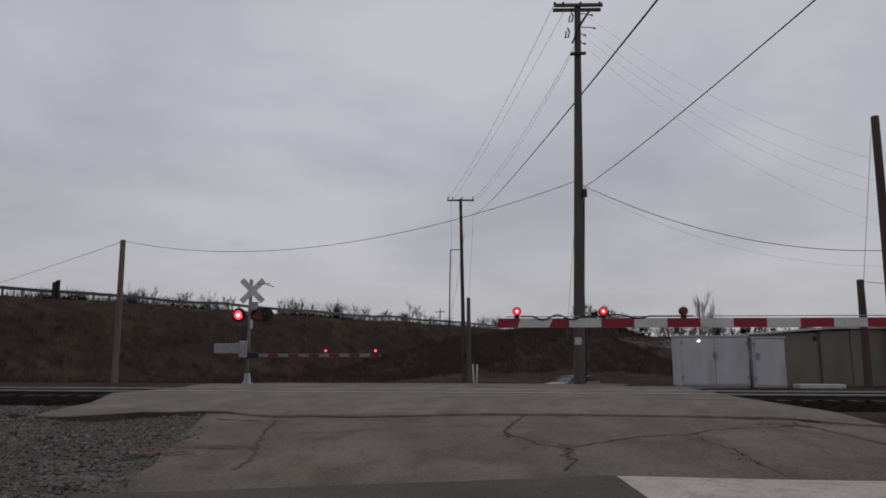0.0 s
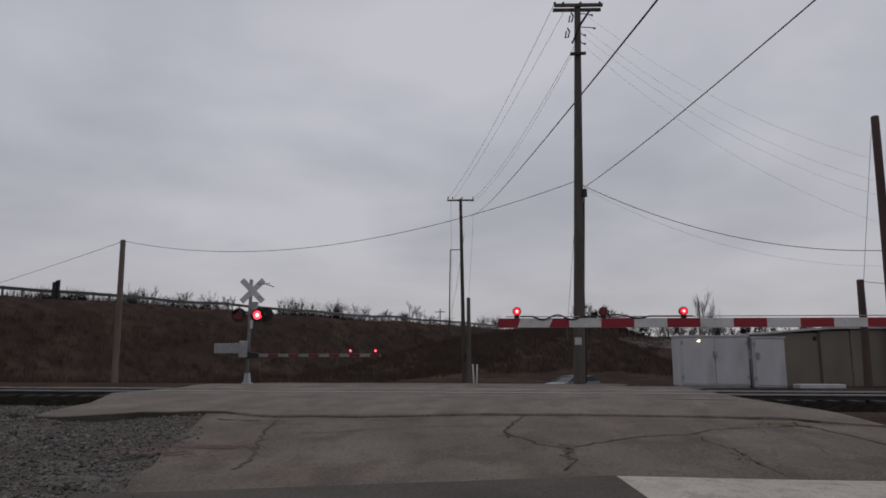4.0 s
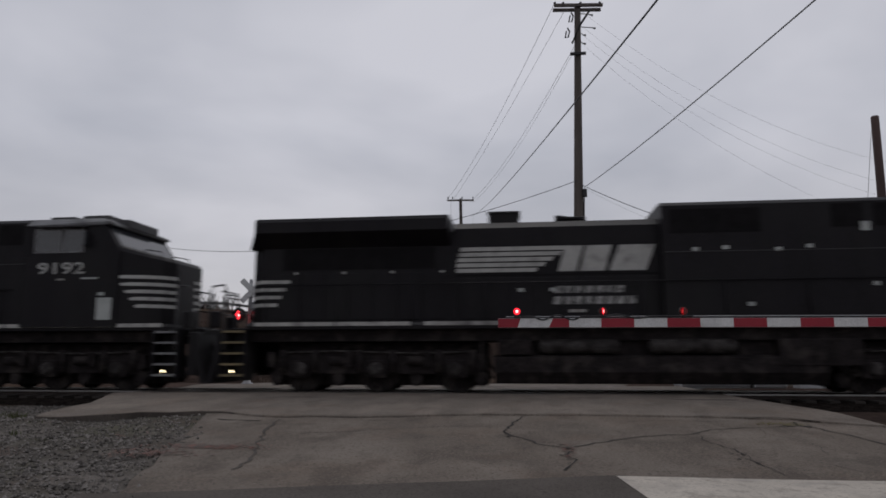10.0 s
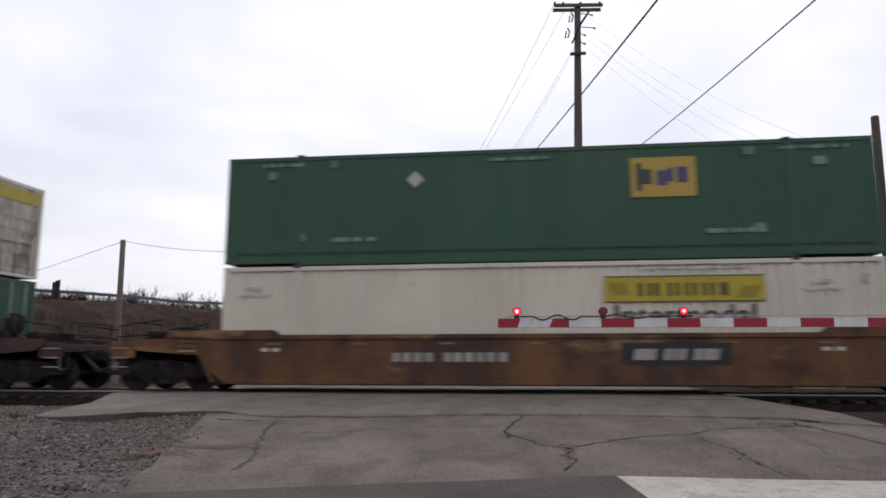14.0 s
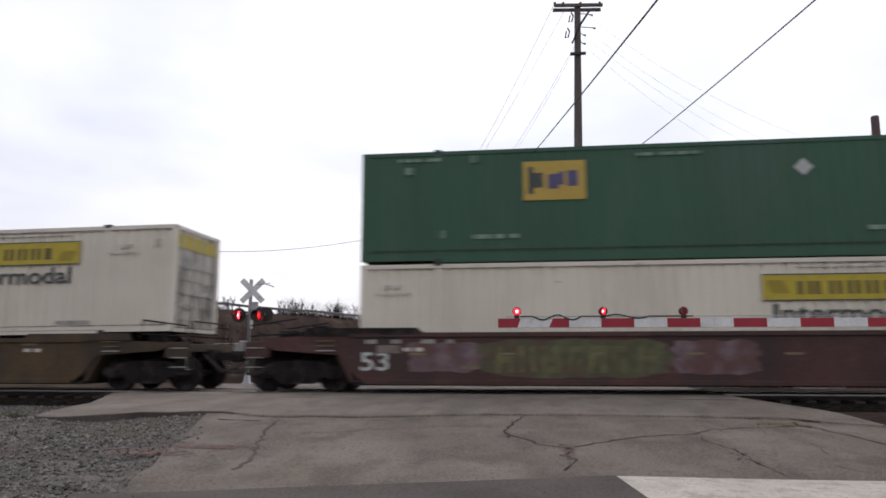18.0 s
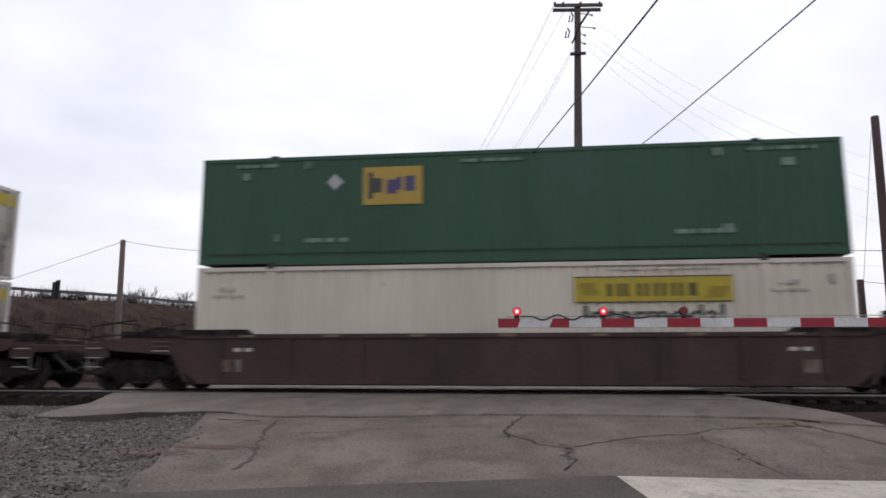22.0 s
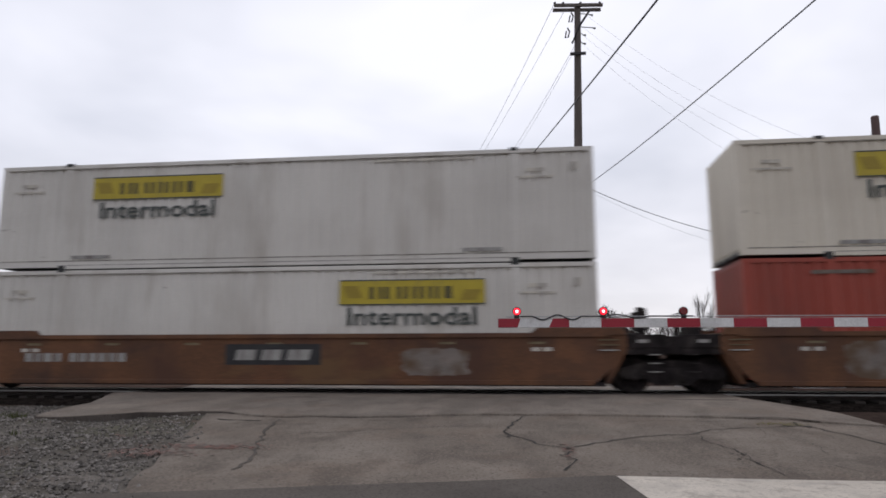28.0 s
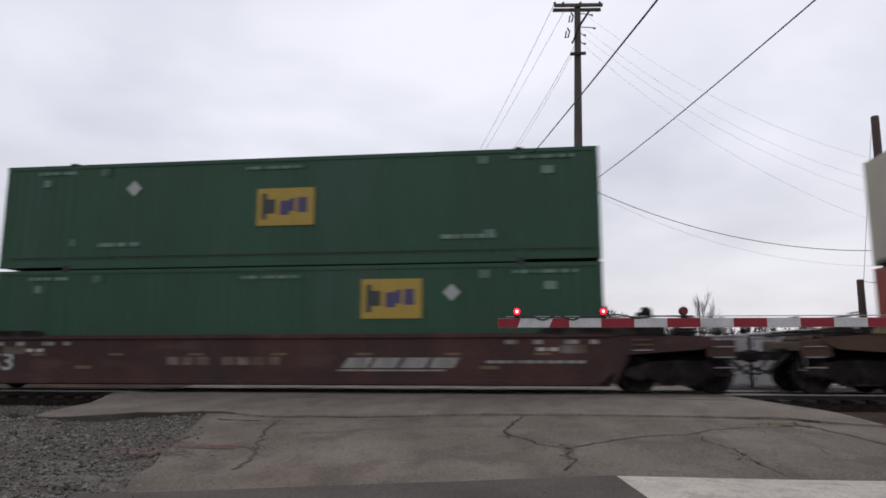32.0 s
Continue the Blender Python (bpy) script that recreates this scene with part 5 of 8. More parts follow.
def build_car():
    gz = ground_z(1.15, 34.0)
    car = thing("parked_car", pose(1.5, 34.0, gz, 0, 0, -52), "pale silver car waiting beyond the crossing", "car")
    paint = mat("silver_paint", (0.20, 0.205, 0.21), 0.35, 0.4, var=0.05, bump=0)
    bm = bmesh.new()
    slab(bm, [(0, 0.28), (0, 0.72), (0.12, 0.82), (1.15, 0.95), (4.2, 1.0), (4.4, 0.8), (4.4, 0.3)], "x", -0.9, 0.9)
    for v in bm.verts:
        v.co.x, v.co.y = v.co.x * (0.94 if v.co.z > 0.9 else 1), v.co.y
    part("body", bm, paint, car)
    bm = bmesh.new()
    lo = [bm.verts.new(p) for p in ((-0.8, 1.1, 0.94), (0.8, 1.1, 0.94), (0.8, 4.1, 0.98), (-0.8, 4.1, 0.98))]
    hi = [bm.verts.new(p) for p in ((-0.62, 1.85, 1.36), (0.62, 1.85, 1.36), (0.62, 3.7, 1.36), (-0.62, 3.7, 1.36))]
    for i in range(4):
        bm.faces.new((lo[i], lo[(i + 1) % 4], hi[(i + 1) % 4], hi[i]))
    bm.faces.new(lo[::-1])
    bm.faces.new(hi)
    part("windows", bm, mat("car_glass", (0.02, 0.022, 0.024), 0.2, var=0.1, bump=0, spec=0.35), car, "dark glazed cabin")
    cuboid("roof", paint, car, -0.64, 0.64, 1.82, 3.74, 1.362, 1.40, 0.015)
    for s in (-1, 1):
        bm = bmesh.new()
        tube(bm, [(s * 0.80, 1.08, 0.93), (s * 0.63, 1.83, 1.37)], 0.04, 6)
        part("pillar", bm, paint, car)
        cuboid("headlamp", M["cabinet"], car, s * 0.7 - 0.16, s * 0.7 + 0.16, -0.02, 0.05, 0.6, 0.75, 0.02)
        cuboid("mirror", paint, car, s * 0.98 - 0.09, s * 0.98 + 0.09, 1.2, 1.32, 0.95, 1.08, 0.02)
        for y in (0.85, 3.5):
            bm = bmesh.new()
            tube(bm, [(s * 0.72, y, 0.33), (s * 0.92, y, 0.33)], 0.33, 16)
            part("wheel", bm, M["rubber"], car)


build_car()


# ---- the train ----
def train_s(t):
    """Metres that the train has run by t seconds, so that the first container's front end is at x = 0 when it is 0."""
    knots = [(0, -222.28), (14, 8.30), (16.5, 49.55), (18, 74.36), (20, 107.41), (22, 140.47), (23, 157.08), (25, 190.37), (28, 240.40), (30, 273.80), (32, 307.13)]
    for (a, p), (b, q) in zip(knots, knots[1:]):
        if t <= b:
            return p + (q - p) * (t - a) / (b - a)
    return knots[-1][1]


RIDERS = []  # thing, distance behind the reference point, turn, pitch
WHEELS = []  # wheelset, place in its truck, distance behind the reference point, radius, direction
ROLL = {}


def wheelset_mesh(r):
    if r not in ROLL:
        bm = bmesh.new()
        for s in (-1, 1):
            tube(bm, [(0, s * 0.70, 0), (0, s * 0.715, 0), (0, s * 0.72, 0), (0, s * 0.83, 0)], [r + 0.028, r + 0.028, r, r - 0.006], 28)
            for k in range(6):
                a = k * 1.0472
                tube(bm, [(0.55 * r * math.cos(a), s * 0.825, 0.55 * r * math.sin(a)), (0.55 * r * math.cos(a), s * 0.845, 0.55 * r * math.sin(a))], 0.05, 8)
        tube(bm, [(0, -0.95, 0), (0, 0.95, 0)], 0.09, 10)
        ROLL[r] = mesh_of("wheelset", bm, M["grime"])
    return ROLL[r]


def truck(parent, x, u, axles, r, heavy):
    """A truck frame with its wheelsets; axles are offsets from its centre."""
    tr = new("truck")
    tr.parent, tr.matrix_basis = parent, pose(x, 0, -0.06)
    half = max(axles)
    for s in (-1, 1):
        bm = bmesh.new()
        if heavy:
            slab(bm, [(-half - 0.75, 0.62), (-half - 0.5, 0.42), (-half + 0.5, 0.46), (half - 0.5, 0.46), (half + 0.5, 0.42), (half + 0.75, 0.62), (half + 0.7, 0.92), (half, 1.06), (0, 1.0), (-half, 1.06), (-half - 0.7, 0.92)], "y", s * 1.0, s * 1.16)
            for a in axles:
                box(bm, a - 0.24, a + 0.24, min(s * 1.0, s * 1.24), max(s * 1.0, s * 1.24), 0.36, 0.80, 0.04)
                tube(bm, [(a + 0.42, s * 1.2, 0.5), (a + 0.42, s * 1.2, 1.05)], 0.09, 8)
                tube(bm, [(a - 0.42, s * 1.2, 0.5), (a - 0.42, s * 1.2, 1.05)], 0.09, 8)
                box(bm, a - 0.8, a - 0.62, min(s * 1.1, s * 1.3), max(s * 1.1, s * 1.3), 0.62, 1.0, 0.03)
        else:
            slab(bm, [(-half - 0.32, 0.44), (-half - 0.2, 0.34), (-half + 0.28, 0.36), (-0.42, 0.2), (0.42, 0.2), (half - 0.28, 0.36), (half + 0.2, 0.34), (half + 0.32, 0.44), (half + 0.3, 0.6), (0.5, 0.78), (-0.5, 0.78), (-half - 0.3, 0.6)], "y", s * 0.98, s * 1.1)
            for k in (-0.22, 0, 0.22):
                tube(bm, [(k, s * 1.06, 0.26), (k, s * 1.06, 0.62)], 0.085, 8)
            for a in axles:
                tube(bm, [(a, s * 0.95, r), (a, s * 1.18, r), (a, s * 1.2, r)], [0.14, 0.14, 0.09], 10)
        part("side_frame", bm, M["grime"], tr)
    bm = bmesh.new()
    box(bm, -0.2, 0.2, -1.0, 1.0, 0.5, 0.82, 0.03)
    part("bolster", bm, M["grime"], tr)
    if heavy:
        bm = bmesh.new()
        box(bm, -half - 0.75, half + 0.75, -0.66, 0.66, 0.16, 1.24, 0.05)
        part("motor_casing", bm, M["grime"], tr)
        for s in (-1, 1):
            for a in (-half / 2, half / 2):
                bm = bmesh.new()
                tube(bm, [(a - 0.2, s * 1.22, 0.78), (a + 0.25, s * 1.22, 0.78)], 0.12, 10)
                part("brake_cylinder", bm, M["grime"], tr)
            for a in (-half - 0.62, -half / 2, half / 2, half + 0.62):
                bm = bmesh.new()
                slab(bm, [(a - 0.16, 0.34), (a - 0.05, 0.16), (a + 0.05, 0.16), (a + 0.16, 0.34), (a + 0.11, 0.5), (a - 0.11, 0.5)], "y", s * 0.9, s * 1.12)
                part("brake_rigging", bm, M["grime"], tr)
            for a in (-half + 0.05, half - 0.05, 0.0):
                bm = bmesh.new()
                tube(bm, [(a, s * 1.24, 0.58), (a, s * 1.27, 0.58), (a, s * 1.29, 0.58)], [0.17, 0.17, 0.1], 12)
                part("journal_cover", bm, M["trucksteel"], tr, "dusty grey axle cover")
            bm = bmesh.new()
            tube(bm, [(-half - 0.5, s * 1.19, 0.98), (-half / 2, s * 1.22, 1.02), (half / 2, s * 1.22, 0.96), (half + 0.5, s * 1.19, 1.0)], 0.028, 6)
            part("air_line", bm, M["trucksteel"], tr)
    for a in axles:
        w = new("wheelset", wheelset_mesh(r))
        w.parent, w.matrix_basis = tr, pose(a, 0, r)
        WHEELS.append((w, (a, 0, r), u - a, r))
    return tr


def coupler(parent, x, s):
    bm = bmesh.new()
    box(bm, min(x - s * 0.75, x), max(x - s * 0.75, x), -0.09, 0.09, 0.72, 0.94, 0.02)
    box(bm, min(x - s * 0.12, x + s * 0.14), max(x - s * 0.12, x + s * 0.14), -0.16, 0.16, 0.68, 0.98, 0.04)
    part("coupler", bm, M["grime"], parent)
    bm = bmesh.new()
    tube(bm, [(x - s * 0.6, -0.3, 0.72), (x - s * 0.3, -0.32, 0.5), (x - s * 0.05, -0.25, 0.38), (x + s * 0.05, -0.2, 0.42)], 0.03, 6)
    part("air_hose", bm, M["rubber"], parent)


def blocks(name, parent, x0, x1, z0, z1, y, cuts, material, slant=0.0):
    """A row of plain blocks in place of a trade name, as one mark; cuts are the blocks' shares of the width, negative for gaps."""
    total = sum(abs(c) for c in cuts)
    bm = bmesh.new()
    x = x0
    a, b = sorted((y, y + math.copysign(0.006, y)))
    for c in cuts:
        e = x + (x1 - x0) * abs(c) / total
        if c > 0:
            slab(bm, [(x, z0), (e, z0), (e + slant, z1), (x + slant, z1)], "y", a, b)
        x = e
    part(name, bm, M[material], parent)


def blocks_apart(name, parent, x0, x1, z0, z1, y, cuts, material, slant=0.0):
    """The same row of blocks with each block a part of its own."""
    total, x = sum(abs(c) for c in cuts), x0
    for c in cuts:
        e = x + (x1 - x0) * abs(c) / total
        if c > 0:
            blocks(name, parent, x, e, z0, z1, y, [1], material, slant)
        x = e


def spray(parent, x0, x1, z0, z1, y, material, seed):
    """A sprayed patch with an uneven rounded outline."""
    rnd = random.Random(seed)
    n, bm = 40, bmesh.new()
    cx, cz, rx, rz = (x0 + x1) / 2, (z0 + z1) / 2, (x1 - x0) / 2, (z1 - z0) / 2
    pts = []
    for k in range(n):
        a = 6.28318 * k / n
        q = rnd.uniform(0.84, 1.0) * (abs(math.cos(a)) ** 7 + abs(math.sin(a)) ** 7) ** (-1 / 7)
        pts.append((cx + rx * q * math.cos(a), cz + rz * max(-1, min(1, q * math.sin(a)))))
    a, b = sorted((y, y + math.copysign(0.003, y)))
    slab(bm, pts, "y", a, b)
    part("sprayed_patch", bm, M[material], parent, "faded sprayed paint patch")


def locomotive(number, u, turn, lead=False):
    loco = thing("locomotive", pose(0, 0, RAILZ + 0.06), "black six-axle diesel locomotive with white stripes and road number %s" % number, "locomotive", "locomotives of the train")
    body = M["loco"]
    # underframe, walkway edge
    cuboid("underframe", M["grime"], loco, -17.3, 2.7, -1.16, 1.16, 1.20, 1.52, 0.02)
    cuboid("side_sill", body, loco, -17.3, 3.1, -1.42, 1.42, 1.50, 1.60, 0.01)
    for s in (-1, 1):
        for k in range(9):
            x0 = -17.2 + k * 2.24
            cuboid("sill_stripe", M["sillwhite"], loco, x0 + (0.02 if k % 3 else 0.12), x0 + 2.2 - (0.3 if k % 4 == 1 else 0), min(s * 1.42, s * 1.445), max(s * 1.42, s * 1.445), 1.585, 1.68)
    cuboid("walkway", M["locoroof"], loco, -17.3, 3.1, -1.42, 1.42, 1.604, 1.66)
    # long hood
    def hood(x0, x1, half, z1, name, cham=0.22):
        bm = bmesh.new()
        slab(bm, [(-half, 1.6), (half, 1.6), (half, z1 - cham), (half - cham * 1.4, z1), (-half + cham * 1.4, z1), (-half, z1 - cham)], "x", x0, x1)
        return part(name, bm, body, loco)
    h1 = hood(-12.0 if number != "9369" else -12.45, -6.9, 1.02, 4.24, "engine_hood", 0.18)
    bm = bmesh.new()
    rx = -11.95 if number != "9369" else -12.4
    slab(bm, [(rx, -1.06), (rx, 1.06), (-17.02, 1.06), (-17.4, 0.76), (-17.4, -0.76), (-17.02, -1.06)], "z", 1.6, 3.98)
    part("radiator_compartment", bm, body, loco)
    h2 = hood(-6.9, -1.06, 1.30, 4.56, "control_compartment", 0.10)
    # radiator wings, overhanging and tapered below
    bm = bmesh.new()
    slab(bm, [(-1.5, 3.98), (-1.06, 3.62), (1.06, 3.62), (1.5, 3.98), (1.5, 4.26), (1.42, 4.36), (-1.42, 4.36), (-1.5, 4.26)], "x", -17.42, -12.1 if number != "9369" else -12.45)
    for v in bm.verts:
        if v.co.x < -17 and abs(v.co.y) > 1.3:
            v.co.x += 0.26
            v.co.y *= 0.97
    part("radiator_wing", bm, body, loco, "overhanging black radiator housing")
    for s in (-1, 1):
        for k in range(7):
            x0 = -16.6 + k * 0.64
            cuboid("radiator_door", body, loco, x0, x0 + 0.58, min(s * 1.06, s * 1.085), max(s * 1.06, s * 1.085), 1.75, 2.95, 0.01)
            if k % 2 == 0:
                cuboid("door_latch", M["mark"], loco, x0 + 0.42, x0 + 0.50, min(s * 1.085, s * 1.10), max(s * 1.085, s * 1.10), 2.93, 2.99)
        cuboid("air_intake", M["grille"], loco, -16.5, -12.5, min(s * 1.062, s * 1.075), max(s * 1.062, s * 1.075), 3.05, 3.6, 0.0)
        for k in range(8):
            x0 = -11.85 + k * 0.61
            cuboid("hood_door", body, loco, x0, x0 + 0.56, min(s * 1.02, s * 1.04), max(s * 1.02, s * 1.04), 1.75, 2.78, 0.008)
        cuboid("vent_grille", M["grille"], loco, -6.7, -4.6, min(s * 1.30, s * 1.312), max(s * 1.30, s * 1.312), 3.78, 4.36)
        if number == "9369":
            for x, z in ((-4.6, 3.3), (-5.1, 3.36), (-6.5, 3.22), (-1.3, 3.2), (-2.9, 3.2)):
                cuboid("warning_label", M["greybar"], loco, x, x + 0.12, min(s * 1.30, s * 1.312), max(s * 1.30, s * 1.312), z, z + 0.09)
            continue
        cuboid("vent_grille", M["grille"], loco, -3.0, -2.3, min(s * 1.30, s * 1.312), max(s * 1.30, s * 1.312), 3.85, 4.40)
        cuboid("vent_grille", M["grille"], loco, -2.05, -1.35, min(s * 1.30, s * 1.312), max(s * 1.30, s * 1.312), 3.85, 4.40)
        for x, z in ((-6.2, 3.33), (-5.5, 3.36), (-4.3, 3.3), (-3.6, 3.36), (-9.6, 2.42), (-10.4, 2.42), (-2.2, 2.45), (-5.0, 2.0)):
            cuboid("warning_label", M["bar"], loco, x, x + 0.14, min(s * (1.04 if x < -6.9 else 1.30), s * (1.05 if x < -6.9 else 1.312)), max(s * (1.04 if x < -6.9 else 1.30), s * (1.05 if x < -6.9 else 1.312)), z, z + 0.09)
    # stack, fans and horn
    ex = -11.15 if number != "9369" else -12.1
    cuboid("exhaust_pipe", body, loco, ex, ex + 0.8, -0.42, 0.42, 4.2, 4.62, 0.03)
    cuboid("exhaust_rim", M["locoroof"], loco, ex - 0.03, ex + 0.83, -0.46, 0.46, 4.57, 4.61, 0.01)
    bm = bmesh.new()
    for dx in (-0.15, 0.15):
        tube(bm, [(-9.0 + dx, 0, 4.2), (-9.0 + dx, 0, 4.40)], 0.05, 8)
    tube(bm, [(-9.3, 0.1, 4.42), (-8.95, 0.1, 4.42), (-8.6, 0.1, 4.42)], [0.05, 0.055, 0.12], 8)
    tube(bm, [(-8.7, -0.1, 4.44), (-9.05, -0.1, 4.44), (-9.4, -0.1, 4.44)], [0.05, 0.055, 0.11], 8)
    part("horn", bm, body, loco)
    # cab
    plain = number == "9369"
    bm = bmesh.new()
    slab(bm, [(-1.06, 1.6), (1.66, 1.6), (1.66, 3.55), (1.60, 3.74), (1.16, 4.40), (-1.06, 4.40)], "y", -1.5, 1.5)
    bmesh.ops.bevel(bm, geom=[e for e in bm.edges if all(v.co.z > 4.3 for v in e.verts) and abs(e.verts[0].co.y - e.verts[1].co.y) < 0.1], offset=0.05, segments=2, affect="EDGES")
    cab = part("cab", bm, body, loco)
    cap = M["caproof"] if not plain else M["locoroof"]
    bm = bmesh.new()
    slab(bm, [(-1.08, 4.33), (1.34, 4.33), (1.34, 4.40), (1.02, 4.53), (-0.98, 4.53), (-1.08, 4.50)], "y", -1.525, 1.525)
    for v in bm.verts:
        if v.co.z > 4.47:
            v.co.y *= 0.86
    part("cab_roof", bm, cap, loco, "weathered cab roof cap")
    for s in (-1, 1):
        # rain strip and the pillar behind the side windows
        cuboid("rain_gutter", M["locoroof"], loco, -1.04, 1.22, min(s * 1.49, s * 1.55), max(s * 1.49, s * 1.55), 4.29, 4.326, 0.008)
        cuboid("cab_pillar", M["caproof"] if plain else body, loco, -1.05, -0.93, min(s * 1.5, s * 1.515), max(s * 1.5, s * 1.515), 3.45, 4.33)
        cuboid("cab_corner_seam", M["grille"], loco, -1.075, -1.06, min(s * 1.3, s * 1.502), max(s * 1.3, s * 1.502), 1.62, 4.36)
    if not plain:
        for x0, x1, h in ((-0.85, -0.10, 0.17), (0.12, 0.92, 0.19)):
            ac = cuboid("air_conditioner", M["locoroof"], loco, x0, x1, -0.95, 0.95, 4.52, 4.50 + h, 0.035, "grey roof cooling unit")
            cuboid("cooler_lid", M["caproof"], ac, x0 + 0.06, x1 - 0.06, -0.85, 0.85, 4.50 + h, 4.525 + h, 0.01)
    for k, (x, h) in enumerate(((-0.45, 0.30), (-0.2, 0.24), (0.3, 0.28), (0.55, 0.25))):
        bm = bmesh.new()
        tube(bm, [(x, -0.5 + 0.2 * k, 4.5), (x, -0.5 + 0.2 * k, 4.42 + h), (x, -0.5 + 0.2 * k, 4.44 + h)], [0.035, 0.03, 0.012], 6)
        part("antenna", bm, M["locoroof"], loco)
    for s in (-1, 1):
        y0, y1 = sorted((s * 1.5, s * 1.506))
        for x0, x1 in ((-0.78, -0.06), (0.04, 0.58)):
            pane = cuboid("side_window", M["glass"], loco, x0, x1, y0, y1, 3.60, 4.20)
            for (a0, a1, z0, z1) in ((x0 - 0.04, x0, 3.57, 4.23), (x1, x1 + 0.04, 3.57, 4.23), (x0, x1, 3.57, 3.60), (x0, x1, 4.20, 4.23)):
                cuboid("window_frame", M["caproof"], pane, a0, a1, min(s * 1.5, s * 1.522), max(s * 1.5, s * 1.522), z0, z1, 0, "grey metal window frame")
        cuboid("sunshade", M["locoroof"], loco, -0.62, 0.66, min(s * 1.5, s * 1.74), max(s * 1.5, s * 1.74), 4.24, 4.28)
        bm = bmesh.new()
        box(bm, 0.70, 0.76, min(s * 1.5, s * 1.72), max(s * 1.5, s * 1.72), 3.72, 4.10, 0.01)
        part("wind_deflector", bm, M["glass"], loco, "small glass wind deflector")
        lettering("road_number", number, 0.43, M["mark"], loco, Matrix.Translation((0, s * 1.504, 3.14)) @ (pose(0, 0, 0, 90, 0, 0) if s < 0 else pose(0, 0, 0, 90, 0, 180)), 0.004, 1.36)
        def small(name, m, x0, x1, z0, z1, o=1.5):
            return cuboid(name, M[m], loco, x0, x1, min(s * o, s * (o + 0.008)), max(s * o, s * (o + 0.008)), z0, z1)
        if not plain:
            small("builder_mark", "bar", 0.62, 1.08, 2.86, 2.90)
        if number == "9900":
            small("red_mark", "red", -0.95, -0.5, 2.68, 2.80)
            small("data_plate", "greybar", 1.28, 1.62, 1.86, 2.12)
        if not plain:
            # plain pale spot below the vents
            small("vent_lamp", "bar", -2.36, -2.16, 3.74, 3.96, 1.312)
        if number == "9192":
            small("data_plate", "bar", 1.10, 1.52, 1.78, 2.36)
            small("builder_mark", "bar", 1.12, 1.28, 2.42, 2.50)
            small("builder_mark", "greybar", -0.1, 0.12, 2.83, 2.88)
        if plain:
            small("builder_mark", "greybar", -0.08, 0.14, 2.80, 2.86)
            # two louvred openings with grey frames, a tall pale grab rail and a yellow notice
            for x0 in (-2.32, -3.28):
                v = cuboid("louvre", M["grille"], loco, x0, x0 + 0.58, min(s * 1.30, s * 1.306), max(s * 1.30, s * 1.306), 3.78, 4.36)
                for (a0, a1, z0, z1) in ((x0 - 0.09, x0, 3.74, 4.38), (x0 + 0.58, x0 + 0.67, 3.74, 4.38), (x0, x0 + 0.58, 3.72, 3.78)):
                    cuboid("louvre_frame", M["caproof"], v, a0, a1, min(s * 1.30, s * 1.325), max(s * 1.30, s * 1.325), z0, z1)
            bm = bmesh.new()
            tube(bm, [(-3.16, s * 1.36, 2.05), (-3.16, s * 1.36, 3.25)], 0.05, 6)
            part("door_rail", bm, M["galv"], loco, "pale vertical grab rail")
            small("door_recess", "grille", -2.95, -2.1, 2.42, 3.02, 1.30)
            small("warning_label", "yellow", -4.12, -3.92, 2.26, 2.5, 1.30)
            small("warning_label", "bar", -4.14, -3.96, 1.86, 2.06, 1.30)
    # windscreen
    bm = bmesh.new()
    v = [bm.verts.new(p) for p in ((1.585, -1.32, 3.77), (1.585, 1.32, 3.77), (1.235, 1.32, 4.30), (1.235, -1.32, 4.30))]
    bm.faces.new(v)
    g = bmesh.ops.extrude_face_region(bm, geom=bm.faces[:])
    for q in g["geom"]:
        if isinstance(q, bmesh.types.BMVert):
            q.co.x += 0.015
    part("windscreen", bm, M["glass"], loco)
    # nose: tapered in plan, with a gently sloping top and softened upper edges
    bm = bmesh.new()
    lo = [(1.60, -1.47), (2.36, -1.25), (2.66, -1.05), (2.86, -0.72), (2.86, 0.72), (2.66, 1.05), (2.36, 1.25), (1.60, 1.47)]
    top = [3.62, 3.44, 3.38, 3.34, 3.34, 3.38, 3.44, 3.62]
    r0 = [bm.verts.new((x, y, 1.6)) for x, y in lo]
    r1 = [bm.verts.new((x, y, z)) for (x, y), z in zip(lo, top)]
    r2 = [bm.verts.new((x if x < 2 else x - 0.07, y * 0.95, z + 0.10)) for (x, y), z in zip(lo, top)]
    r3 = [bm.verts.new((x if x < 2 else x - 0.22, y * 0.80, z + 0.15)) for (x, y), z in zip(lo, top)]
    for a, b in ((r0, r1), (r1, r2), (r2, r3)):
        for k in range(8):
            bm.faces.new((a[k], a[(k + 1) % 8], b[(k + 1) % 8], b[k]))
    bm.faces.new(r3)
    bm.faces.new(r0[::-1])
    nose = part("nose", bm, body, loco)
    bm = bmesh.new()
    box(bm, 2.855, 2.875, -0.62, 0.30, 1.75, 3.2, 0.01)
    part("nose_door", bm, body, nose)
    for y in (-0.75, 0.75):
        bm = bmesh.new()
        tube(bm, [(1.9, y, 3.66), (1.95, y, 3.74), (2.4, y, 3.66), (2.45, y, 3.56)], 0.016, 5)
        part("nose_grab", bm, body, nose)
